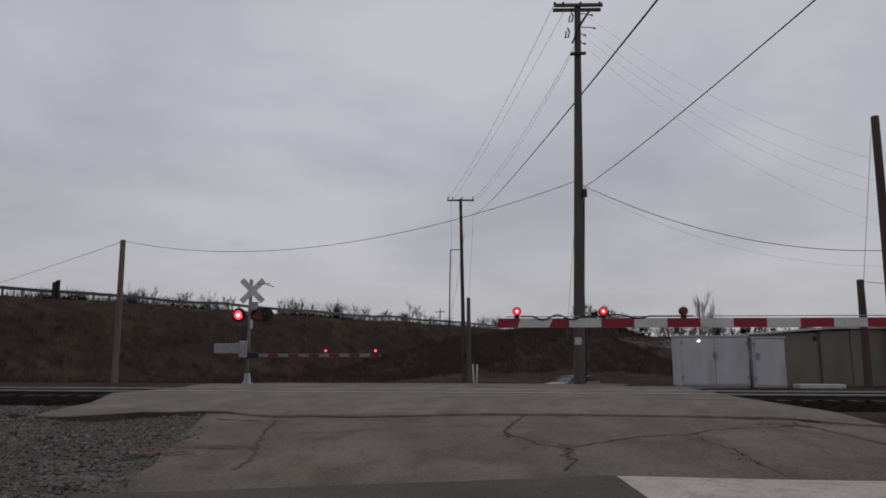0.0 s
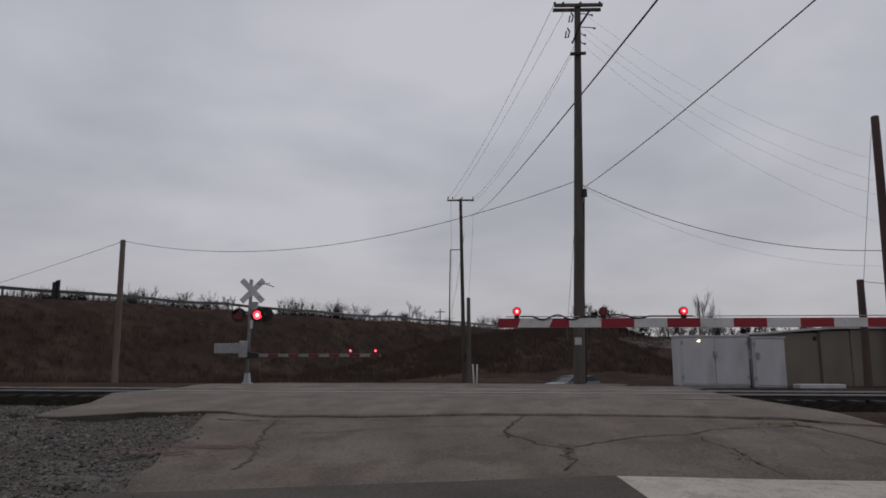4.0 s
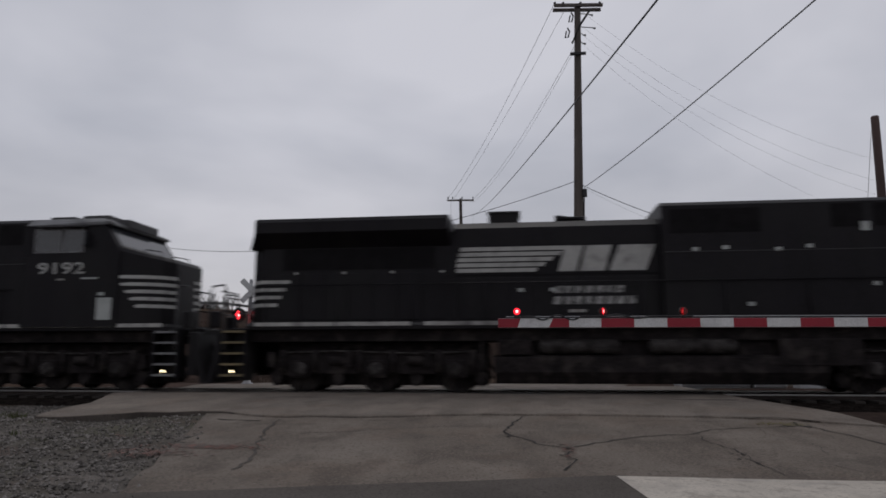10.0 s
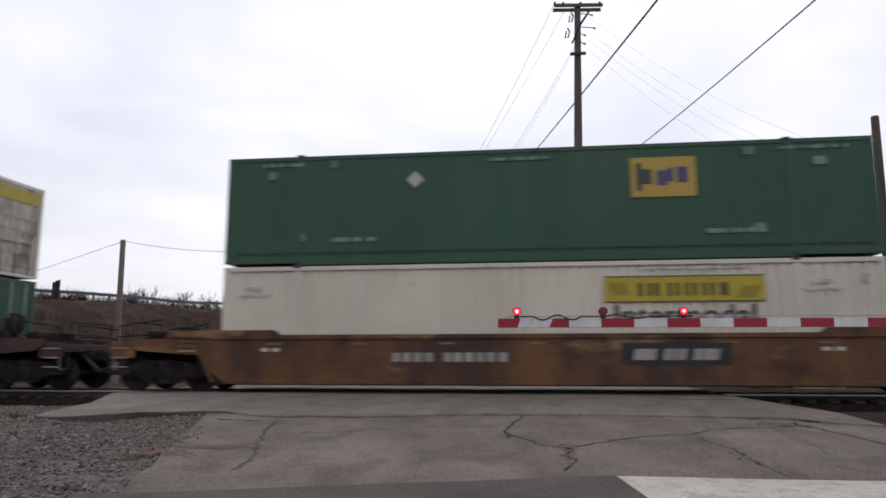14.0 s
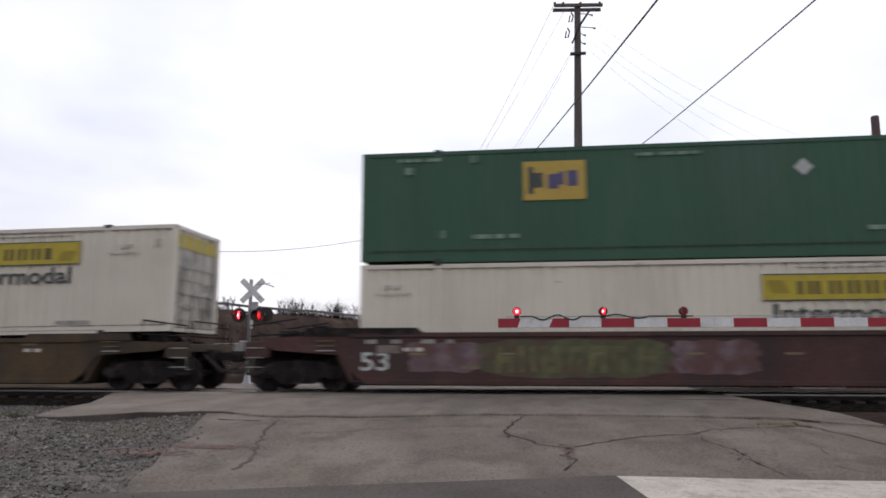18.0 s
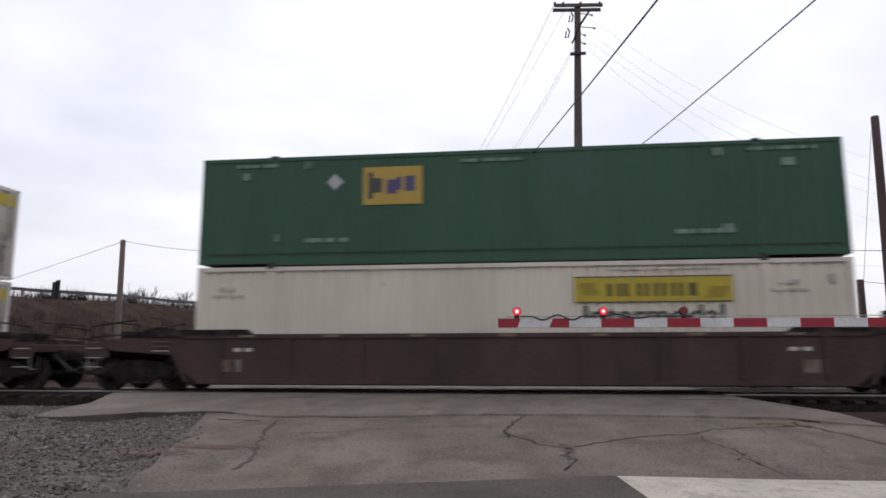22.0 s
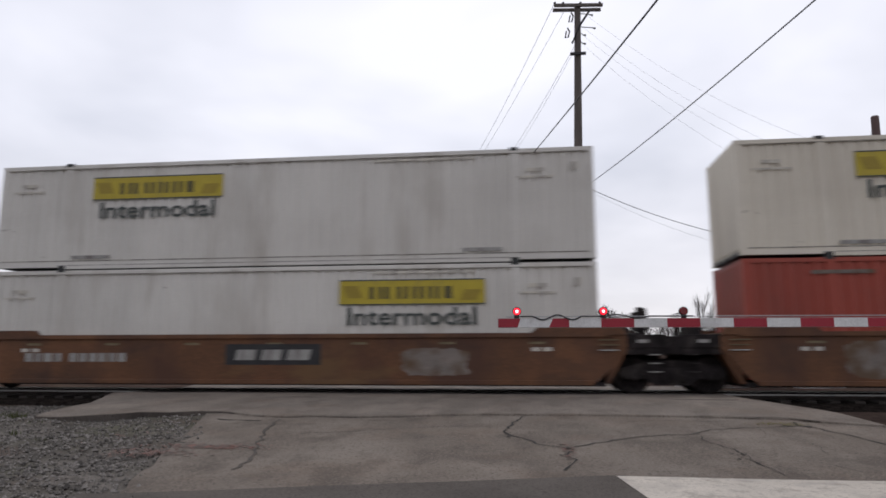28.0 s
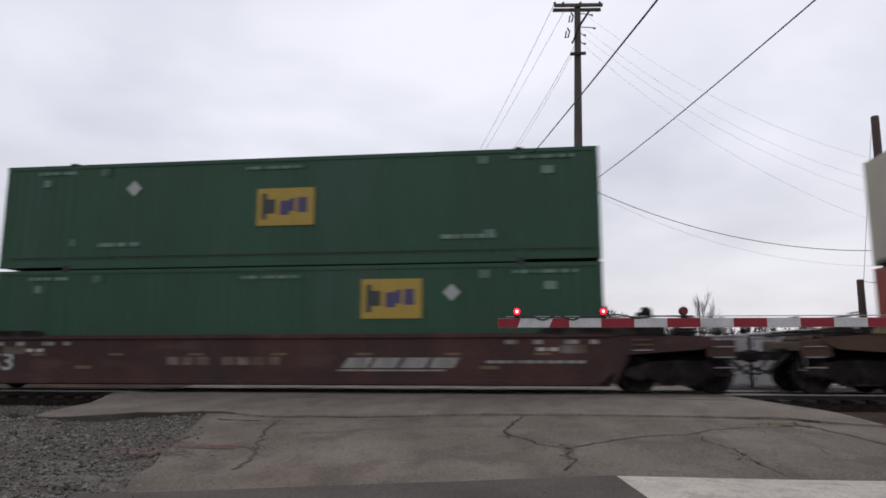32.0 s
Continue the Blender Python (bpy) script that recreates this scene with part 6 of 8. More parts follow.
    for k in range(5):
        za = 2.10 + k * 0.192
        bm = bmesh.new()
        x0 = 2.08 - k * 0.125
        path = [(x0, -1.47 + (x0 - 1.6) * 0.2895), (2.36, -1.25), (2.66, -1.05), (2.86, -0.72), (2.86, 0.72), (2.66, 1.05), (2.36, 1.25), (x0, 1.47 - (x0 - 1.6) * 0.2895)]
        lo_, hi_ = [bm.verts.new((x + 0.006, y * 1.007, za)) for x, y in path], [bm.verts.new((x + 0.006 - (0.06 if i in (0, 7) else 0), y * 1.007, za + 0.092)) for i, (x, y) in enumerate(path)]
        for i in range(7):
            bm.faces.new((lo_[i], lo_[i + 1], hi_[i + 1], hi_[i]))
        part("nose_stripe", bm, M["mark"], loco, "white stripe wrapped round the nose")
    for k in range(4):
        for s in (-1, 1):
            za = 2.1 + k * 0.2
            bm = bmesh.new()
            path = [(-16.62 + k * 0.11, s * 1.09), (-17.03, s * 1.09), (-17.415, s * 0.785)]
            lo_, hi_ = [bm.verts.new((x, y, za)) for x, y in path], [bm.verts.new((x, y, za + 0.09)) for x, y in path]
            for i in range(2):
                bm.faces.new((lo_[i], lo_[i + 1], hi_[i + 1], hi_[i]))
            part("rear_stripe", bm, M["mark"], loco)
    # emblem: plain slanted blocks and stripes
    low = number == "9900"
    for s in (-1, 1):
        y = s * 1.045
        ze = 2.92 if low else 3.04
        if s < 0:
            sa, sb, na, nb, wa, wb = (-12.0, -9.95, -9.4, -7.2, -9.55, -7.5) if low else (-12.05, -8.9, -8.85, -7.2, -9.2, -6.95)
        else:
            sa, sb, na, nb, wa, wb = (-10.62, -7.35, -12.15, -10.7, -12.5, -10.35)
        k = 1 if s < 0 else -1
        for q in range(5):
            za = ze + q * 0.136
            lean = 0.18 if low else 0.0
            a, b = sorted((y, y + s * 0.006))
            right = sb + (q * 0.2 if low else 0.0)
            bm = bmesh.new()
            slab(bm, [(sa + lean * q / 5, za), (right, za), (right + lean / 3, za + 0.10), (sa + lean * (q + 0.8) / 5, za + 0.10)], "y", a, b)
            part("stripe", bm, M["mark"], loco, "white painted stripe")
        # two plain slanted slabs, the first with a slanting cut
        w, a, b = nb - na, *sorted((y, y + s * 0.006))
        g = 0.30 * k
        for p0, p1, q0, q1 in ((0.0, 0.20, 0.0, 0.20), (0.24, 0.52, 0.24, 0.52), (0.57, 0.97, 0.60, 1.0)):
            bm = bmesh.new()
            slab(bm, [(na + w * p0, ze), (na + w * p1, ze), (na + w * q1 + g * 0.64, ze + 0.64), (na + w * q0 + g * 0.64, ze + 0.64)], "y", a, b)
            part("emblem_block", bm, M["mark"], loco)
        z1, z2 = (2.10, 2.38) if low else (2.29, 2.58)
        blocks_apart("name_bar", loco, wa, wb, z1, z1 + 0.19, y, [1, -0.3] * 8, "namewhite", 0.05 * k)
        blocks_apart("name_bar", loco, wa + 0.03, wb - 0.28, z2, z2 + 0.17, y, [1, -0.3] * 7, "namewhite", 0.05 * k)
        cuboid("small_writing", M["greybar"], loco, wa + 0.4, wa + 0.8, min(y, y + s * 0.006), max(y, y + s * 0.006), z1 - 0.2, z1 - 0.13)
        # seam along the hood
        cuboid("hood_seam", M["grille"], loco, -12.0, -6.9, min(s * 1.02, s * 1.03), max(s * 1.02, s * 1.03), 2.83, 2.86)
        cuboid("hood_seam", M["locoroof"], loco, -6.9, -1.1, min(s * 1.30, s * 1.312), max(s * 1.30, s * 1.312), 3.31, 3.325)
    # tanks between the trucks
    bm = bmesh.new()
    slab(bm, [(-1.44, 0.62), (-1.36, 0.36), (-1.15, 0.17), (1.15, 0.17), (1.36, 0.36), (1.44, 0.62), (1.44, 0.92), (1.36, 1.10), (1.2, 1.21), (-1.2, 1.21), (-1.36, 1.10), (-1.44, 0.92)] if plain else [(-1.38, 0.45), (-1.2, 0.17), (1.2, 0.17), (1.38, 0.45), (1.38, 0.80), (1.2, 0.86), (-1.2, 0.86), (-1.38, 0.80)], "x", -11.0, -3.35)
    part("fuel_tank", bm, M["grime"] if number != "9369" else body, loco)
    for s in (-1, 1):
        for a, b in ((-9.9, -8.0), (-7.3, -5.3)) if not plain else ():
            bm = bmesh.new()
            tube(bm, [(a, s * 1.22, 1.06), (a + 0.06, s * 1.22, 1.06), (b - 0.06, s * 1.22, 1.06), (b, s * 1.22, 1.06)], [0.11, 0.18, 0.18, 0.11], 14)
            part("air_reservoir", bm, M["trucksteel"], loco)
        if not plain:
            if s > 0:
                cuboid("tank_saddle", M["grime"], loco, -10.8, -3.4, -1.0, 1.0, 0.84, 1.22)
            cuboid("equipment_box", M["grime"], loco, -10.9, -10.1, min(s * 1.0, s * 1.36), max(s * 1.0, s * 1.36), 0.86, 1.22, 0.03)
        for x in (-11.3, -3.1):
            bm = bmesh.new()
            tube(bm, [(x, s * 1.36, 1.2), (x, s * 1.38, 0.7), (x + 0.25, s * 1.30, 0.3)], 0.03, 6)
            part("sand_pipe", bm, M["grime"], loco)
        cuboid("battery_box", M["grime"], loco, -4.4, -2.6, min(s * 1.0, s * 1.4), max(s * 1.0, s * 1.4), 0.6, 1.22, 0.03)
    truck(loco, -13.95, 0, (-2.0, 0, 2.0), 0.52, True)
    truck(loco, -0.35, 0, (-2.0, 0, 2.0), 0.52, True)
    # ends: steps, rails, pilot, couplers
    for e, x, s1 in (("front", 3.1, 1), ("rear", -17.3, -1)):
        st = x - 0.36 if s1 > 0 else x - 0.02
        cuboid("end_platform", body, loco, min(x, x + s1 * 0.75), max(x, x + s1 * 0.75), -1.0, 1.0, 1.38, 1.56, 0.02)
        cuboid("end_bulkhead", body, loco, min(x + s1 * 0.5, x + s1 * 0.75), max(x + s1 * 0.5, x + s1 * 0.75), -1.3, 1.3, 0.35, 1.46, 0.03)
        for s in (-1, 1):
            for k in range(5):
                z = 0.33 + k * 0.275
                cuboid("step", M["caproof"] if e == "front" and not lead else M["amber"], loco, min(st, st + s1 * 0.62), max(st, st + s1 * 0.62), min(s * 1.08, s * 1.44), max(s * 1.08, s * 1.44), z, z + 0.055, 0.0, "worn pale-edged step")
            for dx in (-0.05, 0.62):
                bm = bmesh.new()
                slab(bm, [(st + s1 * dx, 0.28), (st + s1 * (dx + 0.05), 0.28), (st + s1 * (dx + 0.05), 1.52), (st + s1 * dx, 1.52)], "y", s * 1.02, s * 1.46)
                part("step_side", bm, M["amber"] if plain and e == "rear" else body, loco)
            cuboid("step_back", body, loco, min(st, st + s1 * 0.62), max(st, st + s1 * 0.62), min(s * 1.02, s * 1.07), max(s * 1.02, s * 1.07), 0.3, 1.5)
            # hoop of the hand grabs beside the steps
            bm = bmesh.new()
            hx = st + s1 * 0.56
            tube(bm, [(hx, s * 1.42, 1.0), (hx, s * 1.42, 2.56), (hx + s1 * 0.05, s * 1.42, 2.66), (hx + s1 * 0.36, s * 1.42, 2.62), (hx + s1 * 0.41, s * 1.42, 2.5), (hx + s1 * 0.41, s * 1.42, 1.5)], 0.026, 6)
            part("grab_rail", bm, M["mark"] if e == "front" and lead else M["locoroof"], loco)
            cuboid("rail_box", body, loco, min(hx + s1 * 0.16, hx + s1 * 0.42), max(hx + s1 * 0.16, hx + s1 * 0.42), min(s * 1.2, s * 1.4), max(s * 1.2, s * 1.4), 1.56, 1.98, 0.03)
            bm = bmesh.new()
            tube(bm, [(st + s1 * 0.3, s * 1.455, 0.46), (st + s1 * 0.3, s * 1.465, 0.46)], 0.034, 10)
            part("step_light", bm, M["headlight"], loco, "small lit step lamp")
        bm = bmesh.new()
        tube(bm, [(x + s1 * 0.70, -1.35, 2.5), (x + s1 * 0.70, -0.4, 2.5), (x + s1 * 0.70, -0.4, 1.5)], 0.025, 6)
        tube(bm, [(x + s1 * 0.70, 1.35, 2.5), (x + s1 * 0.70, 0.4, 2.5), (x + s1 * 0.70, 0.4, 1.5)], 0.025, 6)
        tube(bm, [(x + s1 * 0.70, -1.35, 2.0), (x + s1 * 0.70, 1.35, 2.0)], 0.02, 6)
        part("end_handrail", bm, body, loco)
        bm = bmesh.new()
        slab(bm, [(x + s1 * 0.78, 1.4), (x + s1 * 0.86, 0.9), (x + s1 * 1.05, 0.15), (x + s1 * 0.9, 0.15), (x + s1 * 0.72, 0.9), (x + s1 * 0.70, 1.4)], "y", -1.35, 1.35)
        part("pilot_plow", bm, body, loco)
        coupler(loco, x + s1 * (1.12 if e == "front" or number == "9900" else 1.42), s1)
        for y in (-0.55, 0.55):
            bm = bmesh.new()
            tube(bm, [(x + s1 * 0.8, y, 1.2), (x + s1 * 0.98, y, 0.9), (x + s1 * 1.0, y * 0.9, 0.5)], 0.035, 6)
            part("hose", bm, M["grime"], loco)
    for s in (-1, 1):
        bm = bmesh.new()
        tube(bm, [(-16.9, s * 1.38, 2.62), (-1.5, s * 1.38, 2.62)], 0.018, 5)
        for k in range(9):
            xx = -16.8 + k * 1.88
            tube(bm, [(xx, s * 1.38, 1.6), (xx, s * 1.38, 2.62)], 0.016, 5)
        part("side_handrail", bm, body, loco)
    bm = bmesh.new()
    box(bm, 1.05, 1.40, -0.75, 0.75, 4.36, 4.60, 0.03)
    part("number_board", bm, M["locoroof"], loco)
    if lead:
        for y in (-0.14, 0.14):
            bm = bmesh.new()
            tube(bm, [(1.40, y, 4.48), (1.42, y, 4.48)], 0.09, 14)
            part("headlight", bm, M["headlight"], loco, "lit twin headlight")
        for y in (-0.95, 0.95):
            bm = bmesh.new()
            tube(bm, [(3.89, y, 1.78), (3.92, y, 1.78)], 0.085, 14)
            d = part("ditch_light", bm, M["headlight"], loco, "lit ditch light")
            cuboid("ditch_light_case", body, loco, 3.65, 3.89, y - 0.13, y + 0.13, 1.56, 1.92, 0.03)
    if plain:
        # this unit has a longer hood behind the control compartment
        def longer(x):
            return x - 0.55 * min(1.0, max(0.0, (-6.6 - x) / 0.6))
        for o in loco.children:
            if o.type == "EMPTY":
                p = o.matrix_basis.translation
                o.matrix_basis = pose(longer(p.x), p.y, p.z)
            elif o.matrix_basis.translation.length < 1e-6:
                for v in o.data.vertices:
                    v.co.x = longer(v.co.x)
    RIDERS.append((loco, u, turn, 0.0))
    return loco


FIRST_WHEEL = {}
for number, u, turn, lead in (("9900", -67.75, 0, True), ("9192", -45.25, 0, False), ("9369", -7.75, 180, False)):
    n0 = len(WHEELS)
    locomotive(number, u, turn, lead)
    for k in range(n0, len(WHEELS)):
        w, place, du, r = WHEELS[k]
        x = w.parent.matrix_basis.translation.x + place[0]
        WHEELS[k] = (w, place, u - (x if turn == 0 else -x), r if turn == 0 else -r)

# ---- containers ----
CL, CW, CH = 16.15, 2.59, 2.896


def corrugated(bm, a, b, n, out, z0, z1, axis, sign, depth=0.032):
    """A corrugated sheet from a to b along an axis, standing from z0 to z1, its faces outwards by sign."""
    pts, step = [], (b - a) / n
    for k in range(n):
        for f, d in ((0.0, 0), (0.30, 0), (0.42, depth), (0.88, depth)):
            pts.append((a + step * (k + f), out - sign * d))
    pts.append((b, out))
    prev = None
    for p, o in pts:
        q = [bm.verts.new((p, o, z) if axis == "x" else (o, p, z)) for z in (z0, z1)]
        if prev:
            bm.faces.new((prev[0], q[0], q[1], prev[1]))
        prev = q


def container(colour, label):
    """A 53-foot container; its origin is at the middle of its leading lower edge and it reaches back along -x."""
    m = M[colour]
    c = thing("shipping_container", Matrix(), label, "container", "containers on the train")
    h = CW / 2
    for s in (-1, 1):
        for (a, b, n) in ((-1.90, -0.14, 6), (-14.09, -2.06, 42), (-16.01, -14.25, 6)):
            bm = bmesh.new()
            corrugated(bm, a, b, n, s * (h - 0.012), 0.19, CH - 0.11, "x", s, 0.045 if colour != "emp" else 0.022)
            part("side_panel", bm, m, c)
        for (a, b) in ((-1.98, 0.0), (-CL, -14.17)):
            cuboid("bottom_rail", m, c, a, b, min(s * (h - 0.1), s * (h - 0.006)), max(s * (h - 0.1), s * (h - 0.006)), 0.05, 0.19)
        cuboid("bottom_rail", m, c, -14.17, -1.98, min(s * (h - 0.1), s * h), max(s * (h - 0.1), s * h), 0.0, 0.19)
        cuboid("top_rail", m, c, -CL, 0.0, min(s * (h - 0.08), s * h), max(s * (h - 0.08), s * h), CH - 0.11, CH - 0.01)
        for x in (-1.98, -14.17):
            cuboid("lifting_post", m, c, x - 0.08, x + 0.08, min(s * (h - 0.1), s * (h + 0.004)), max(s * (h - 0.1), s * (h + 0.004)), 0.0, CH + 0.0)
            cuboid("corner_casting", M["seam"], c, x - 0.10, x + 0.10, min(s * (h - 0.16), s * (h + 0.008)), max(s * (h - 0.16), s * (h + 0.008)), CH - 0.06, CH + 0.035, 0.01, "dark steel lifting casting")
            cuboid("corner_casting", M["seam"], c, x - 0.10, x + 0.10, min(s * (h - 0.16), s * (h + 0.008)), max(s * (h - 0.16), s * (h + 0.008)), -0.02, 0.10, 0.01, "dark steel lifting casting")
        for x0, x1 in ((-0.14, 0.0), (-CL, -CL + 0.14)):
            cuboid("corner_post", m, c, x0, x1, min(s * (h - 0.14), s * h), max(s * (h - 0.14), s * h), 0.05, CH - 0.01, 0.01)
    cuboid("roof", m, c, -CL + 0.02, -0.02, -h + 0.02, h - 0.02, CH - 0.035, CH - 0.008)
    cuboid("floor", M["seam"], c, -CL + 0.02, -0.02, -h + 0.02, h - 0.02, 0.06, 0.16)
    # front end: panelled wall with ribs
    front = M["doorgrey"] if colour == "emp" else m
    cuboid("end_wall", front, c, -CL + 0.02, -CL + 0.06, -h + 0.1, h - 0.1, 0.1, CH - 0.05)
    bm = bmesh.new()
    corrugated(bm, -h + 0.14, h - 0.14, 8, -CL + 0.015, 0.2, CH - 0.12, "y", -1, -0.03)
    part("end_rib_panel", bm, front, c)
    # door end
    for s in (-1, 1):
        door = cuboid("door", M["jbdoor"] if colour in ("jb", "jbgrey", "jbtan") else m, c, -0.07, -0.03, min(s * 0.01, s * 1.14), max(s * 0.01, s * 1.14), 0.14, CH - 0.12, 0.008)
        for k in range(5):
            z = 0.35 + k * 0.36
            cuboid("door_rib", M["jbdoor"] if colour in ("jb", "jbgrey", "jbtan") else m, door, -0.03, -0.008, min(s * 0.06, s * 1.10), max(s * 0.06, s * 1.10), z, z + 0.13, 0.006)
        for k, (y0, z0, w, hh) in enumerate(((0.42, 1.75, 0.42, 0.28), (0.5, 1.2, 0.34, 0.2), (0.4, 0.62, 0.3, 0.16))):
            if (k + (s > 0)) % 2 == 0:
                cuboid("door_notice", M["greybar" if colour.startswith("jb") else "bar"], door, -0.03, -0.004, min(s * y0, s * (y0 + w)), max(s * y0, s * (y0 + w)), z0, z0 + hh)
        for y in (0.28, 0.86):
            bm = bmesh.new()
            tube(bm, [(0.0, s * y, 0.12), (0.0, s * y, CH - 0.1)], 0.017, 6)
            part("lock_rod", bm, M["doorgrey"], door, "steel locking rod")
            cuboid("rod_handle", M["doorgrey"], door, -0.01, 0.03, min(s * y, s * (y - 0.3)), max(s * y, s * (y - 0.3)), 1.05, 1.10)
    if colour.startswith("jb"):
        cuboid("door_panel", M["yellow"], c, -0.028, -0.004, -1.12, 1.12, 2.30, 2.68, 0, "yellow panel on the door end")
    cuboid("door_header", m, c, -0.12, -0.005, -h + 0.1, h - 0.1, CH - 0.12, CH - 0.02)
    cuboid("door_sill", m, c, -0.12, -0.005, -h + 0.1, h - 0.1, 0.04, 0.14)
    return c


def bars(parent, x0, x1, z, h, s, material):
    """A bar in place of small writing that cannot be read."""
    blocks("small_writing", parent, x0, x1, z, z + h, s * (CW / 2 + 0.001), [1], material)


def mark_jb(c, right, word=True, dz=0.0):
    """Yellow panel with plain blocks in place of the carrier's name, and the word below it; right: near the leading end."""
    for s in (-1, 1):
        y = s * (CW / 2 + 0.001)
        a, b = (-6.44, -2.74) if right else (-13.40, -9.70)
        if s > 0:
            a, b = (-CL - b, -CL - a)
        sgn = 1 if s < 0 else -1
        p = cuboid("name_panel", M["yellow"], c, a, b, min(y, y + s * 0.006), max(y, y + s * 0.006), 1.87 + dz, 2.51 + dz)
        blocks_apart("name_bar", p, a + 0.78, b - 0.82, 2.02 + dz, 2.33 + dz, y + s * 0.006, [0.3, -0.3, 0.26, -0.14, 0.3, -0.5] + [0.26, -0.2, 0.26, -0.3] * 3 + [0.5], "inkmix")
        blocks("arrow_mark", p, a + 0.2, a + 0.6, 2.05 + dz, 2.36 + dz, y + s * 0.006, [1], "olive", -0.12)
        blocks("arrow_mark", p, b - 0.62, b - 0.2, 1.97 + dz, 2.24 + dz, y + s * 0.006, [1], "olive", 0.12)
        for z in (1.87 + dz, 2.48 + dz):
            cuboid("panel_edge", M["ink"], p, a, b, min(y + s * 0.006, y + s * 0.011), max(y + s * 0.006, y + s * 0.011), z, z + 0.03)
        if word:
            lettering("word", "Intermodal", 0.62, M["ink"], c, Matrix.Translation(((a + b) / 2, y + s * 0.004, 1.56 + dz * 0.7)) @ pose(0, 0, 0, 90, 0, 0 if s < 0 else 180), 0.004, 3.27)
        bars(c, -3.3, -2.3, 0.27, 0.09, s, "greybar")
        bars(c, -13.9, -12.8, 0.27, 0.09, s, "greybar")
        bars(c, -5.6, -3.0, 2.66, 0.06, s, "fadewhite")
        for x in (-1.45, -15.3):
            bars(c, x - 0.22, x + 0.22, 2.28, 0.09, s, "fadewhite")
            bars(c, x - 0.45, x + 0.45, 2.12, 0.05, s, "fadewhite")
        bars(c, -0.55, -0.4, 2.3, 0.2, s, "fadewhite")
        # ridge over the bottom rail and the joint under the top rail, shaded by a darker colour
        for z, h in ((0.205, 0.022), (CH - 0.135, 0.02)):
            cuboid("rail_ridge", M["joint"], c, -15.98, -0.16, min(y - s * 0.008, y + s * 0.004), max(y - s * 0.008, y + s * 0.004), z, z + h)
        cuboid("bottom_ridge", M["joint"], c, -14.0, -2.1, min(y - s * 0.008, y + s * 0.004), max(y - s * 0.008, y + s * 0.004), 0.09, 0.105)


def mark_emp(c, x0, diamond, drop=0.0):
    drop += 0.07
    for s in (-1, 1):
        y = s * (CW / 2 + 0.001)
        a, b = (-x0 - 1.55, -x0)
        p = cuboid("logo_panel", M["ochre"], c, a, b, min(y, y + s * 0.006), max(y, y + s * 0.006), 1.60 - drop, 2.60 - drop)
        y2 = y + s * 0.006
        k = 1 if s < 0 else -1
        bm = bmesh.new()
        lo, hi = sorted((y2, y2 + s * 0.005))
        o = a if s < 0 else b
        for (p0, p1, z0, z1) in ((0.13, 0.26, 1.76, 2.46), (0.26, 0.50, 1.92, 2.30)):
            box(bm, min(o + k * p0, o + k * p1), max(o + k * p0, o + k * p1), lo, hi, z0 - drop, z1 - drop)
        part("logo_mark", bm, M["ink"], p, "dark block mark")
        bm = bmesh.new()
        for (p0, p1, z0, z1) in ((0.62, 0.88, 1.88, 2.26), (0.88, 1.02, 1.98, 2.32), (1.10, 1.36, 1.94, 2.34)):
            box(bm, min(o + k * p0, o + k * p1), max(o + k * p0, o + k * p1), lo, hi, z0 - drop, z1 - drop)
        part("logo_mark", bm, M["navy"], p, "blue block mark")
        bm = bmesh.new()
        slab(bm, [(-diamond, 1.95), (-diamond + 0.22, 2.17), (-diamond, 2.39), (-diamond - 0.22, 2.17)], "y", y, y + s * 0.006)
        part("placard_holder", bm, M["bar"], c, "pale diamond placard")
        bars(c, -9.2, -7.6, 2.58, 0.085, s, "fadebar")
        bars(c, -2.2, -0.6, 2.62, 0.085, s, "fadebar")
        bars(c, -15.2, -14.0, 2.62, 0.085, s, "fadebar")
        for x, z, w, hh in ((-1.25, 2.22, 0.34, 0.2), (-2.9, 2.52, 0.26, 0.2), (-2.75, 0.62, 0.26, 0.2), (-14.9, 2.28, 0.28, 0.2), (-14.1, 0.62, 0.24, 0.2), (-13.2, 2.55, 0.26, 0.2)):
            bars(c, x - w / 2, x + w / 2, z, hh, s, "fadebar")
        bars(c, -4.0, -2.5, 0.60, 0.11, s, "fadebar")
        bars(c, -13.3, -12.1, 0.58, 0.11, s, "fadebar")
        bm = bmesh.new()
        box(bm, -15.9, -0.2, min(y, y + s * 0.004), max(y, y + s * 0.004), 0.285, 0.315)
        part("rub_line", bm, M["seam"], c)


def mark_hub(c):
    for s in (-1, 1):
        y = s * (CW / 2 + 0.001)
        o, k = (-9.88, 1) if s < 0 else (-CL + 9.88, -1)
        bm = bmesh.new()
        lo, hi = sorted((y, y + s * 0.006))
        slab(bm, [(o, 1.15), (o + k * 0.3, 1.15), (o + k * 0.3, 1.62), (o + k * 0.94, 1.62), (o + k * 0.94, 1.15), (o + k * 1.24, 1.15), (o + k * 1.24, 1.95), (o + k * 0.62, 2.32), (o, 1.95)], "y", lo, hi)
        part("logo_mark", bm, M["white"], c, "white house-shaped mark")
        blocks("name_bar", c, min(o + k * 1.6, o + k * 2.5), max(o + k * 1.6, o + k * 2.5), 1.62, 1.95, y, [1, -0.3, 1, -0.3, 1], "bar")
        bars(c, -8.7, -7.1, 2.5, 0.09, s, "spray_pale")
        bars(c, -3.9, -2.1, 2.42, 0.09, s, "spray_pale")
        bars(c, -14.6, -13.2, 2.5, 0.09, s, "spray_pale")


PROTO = {}


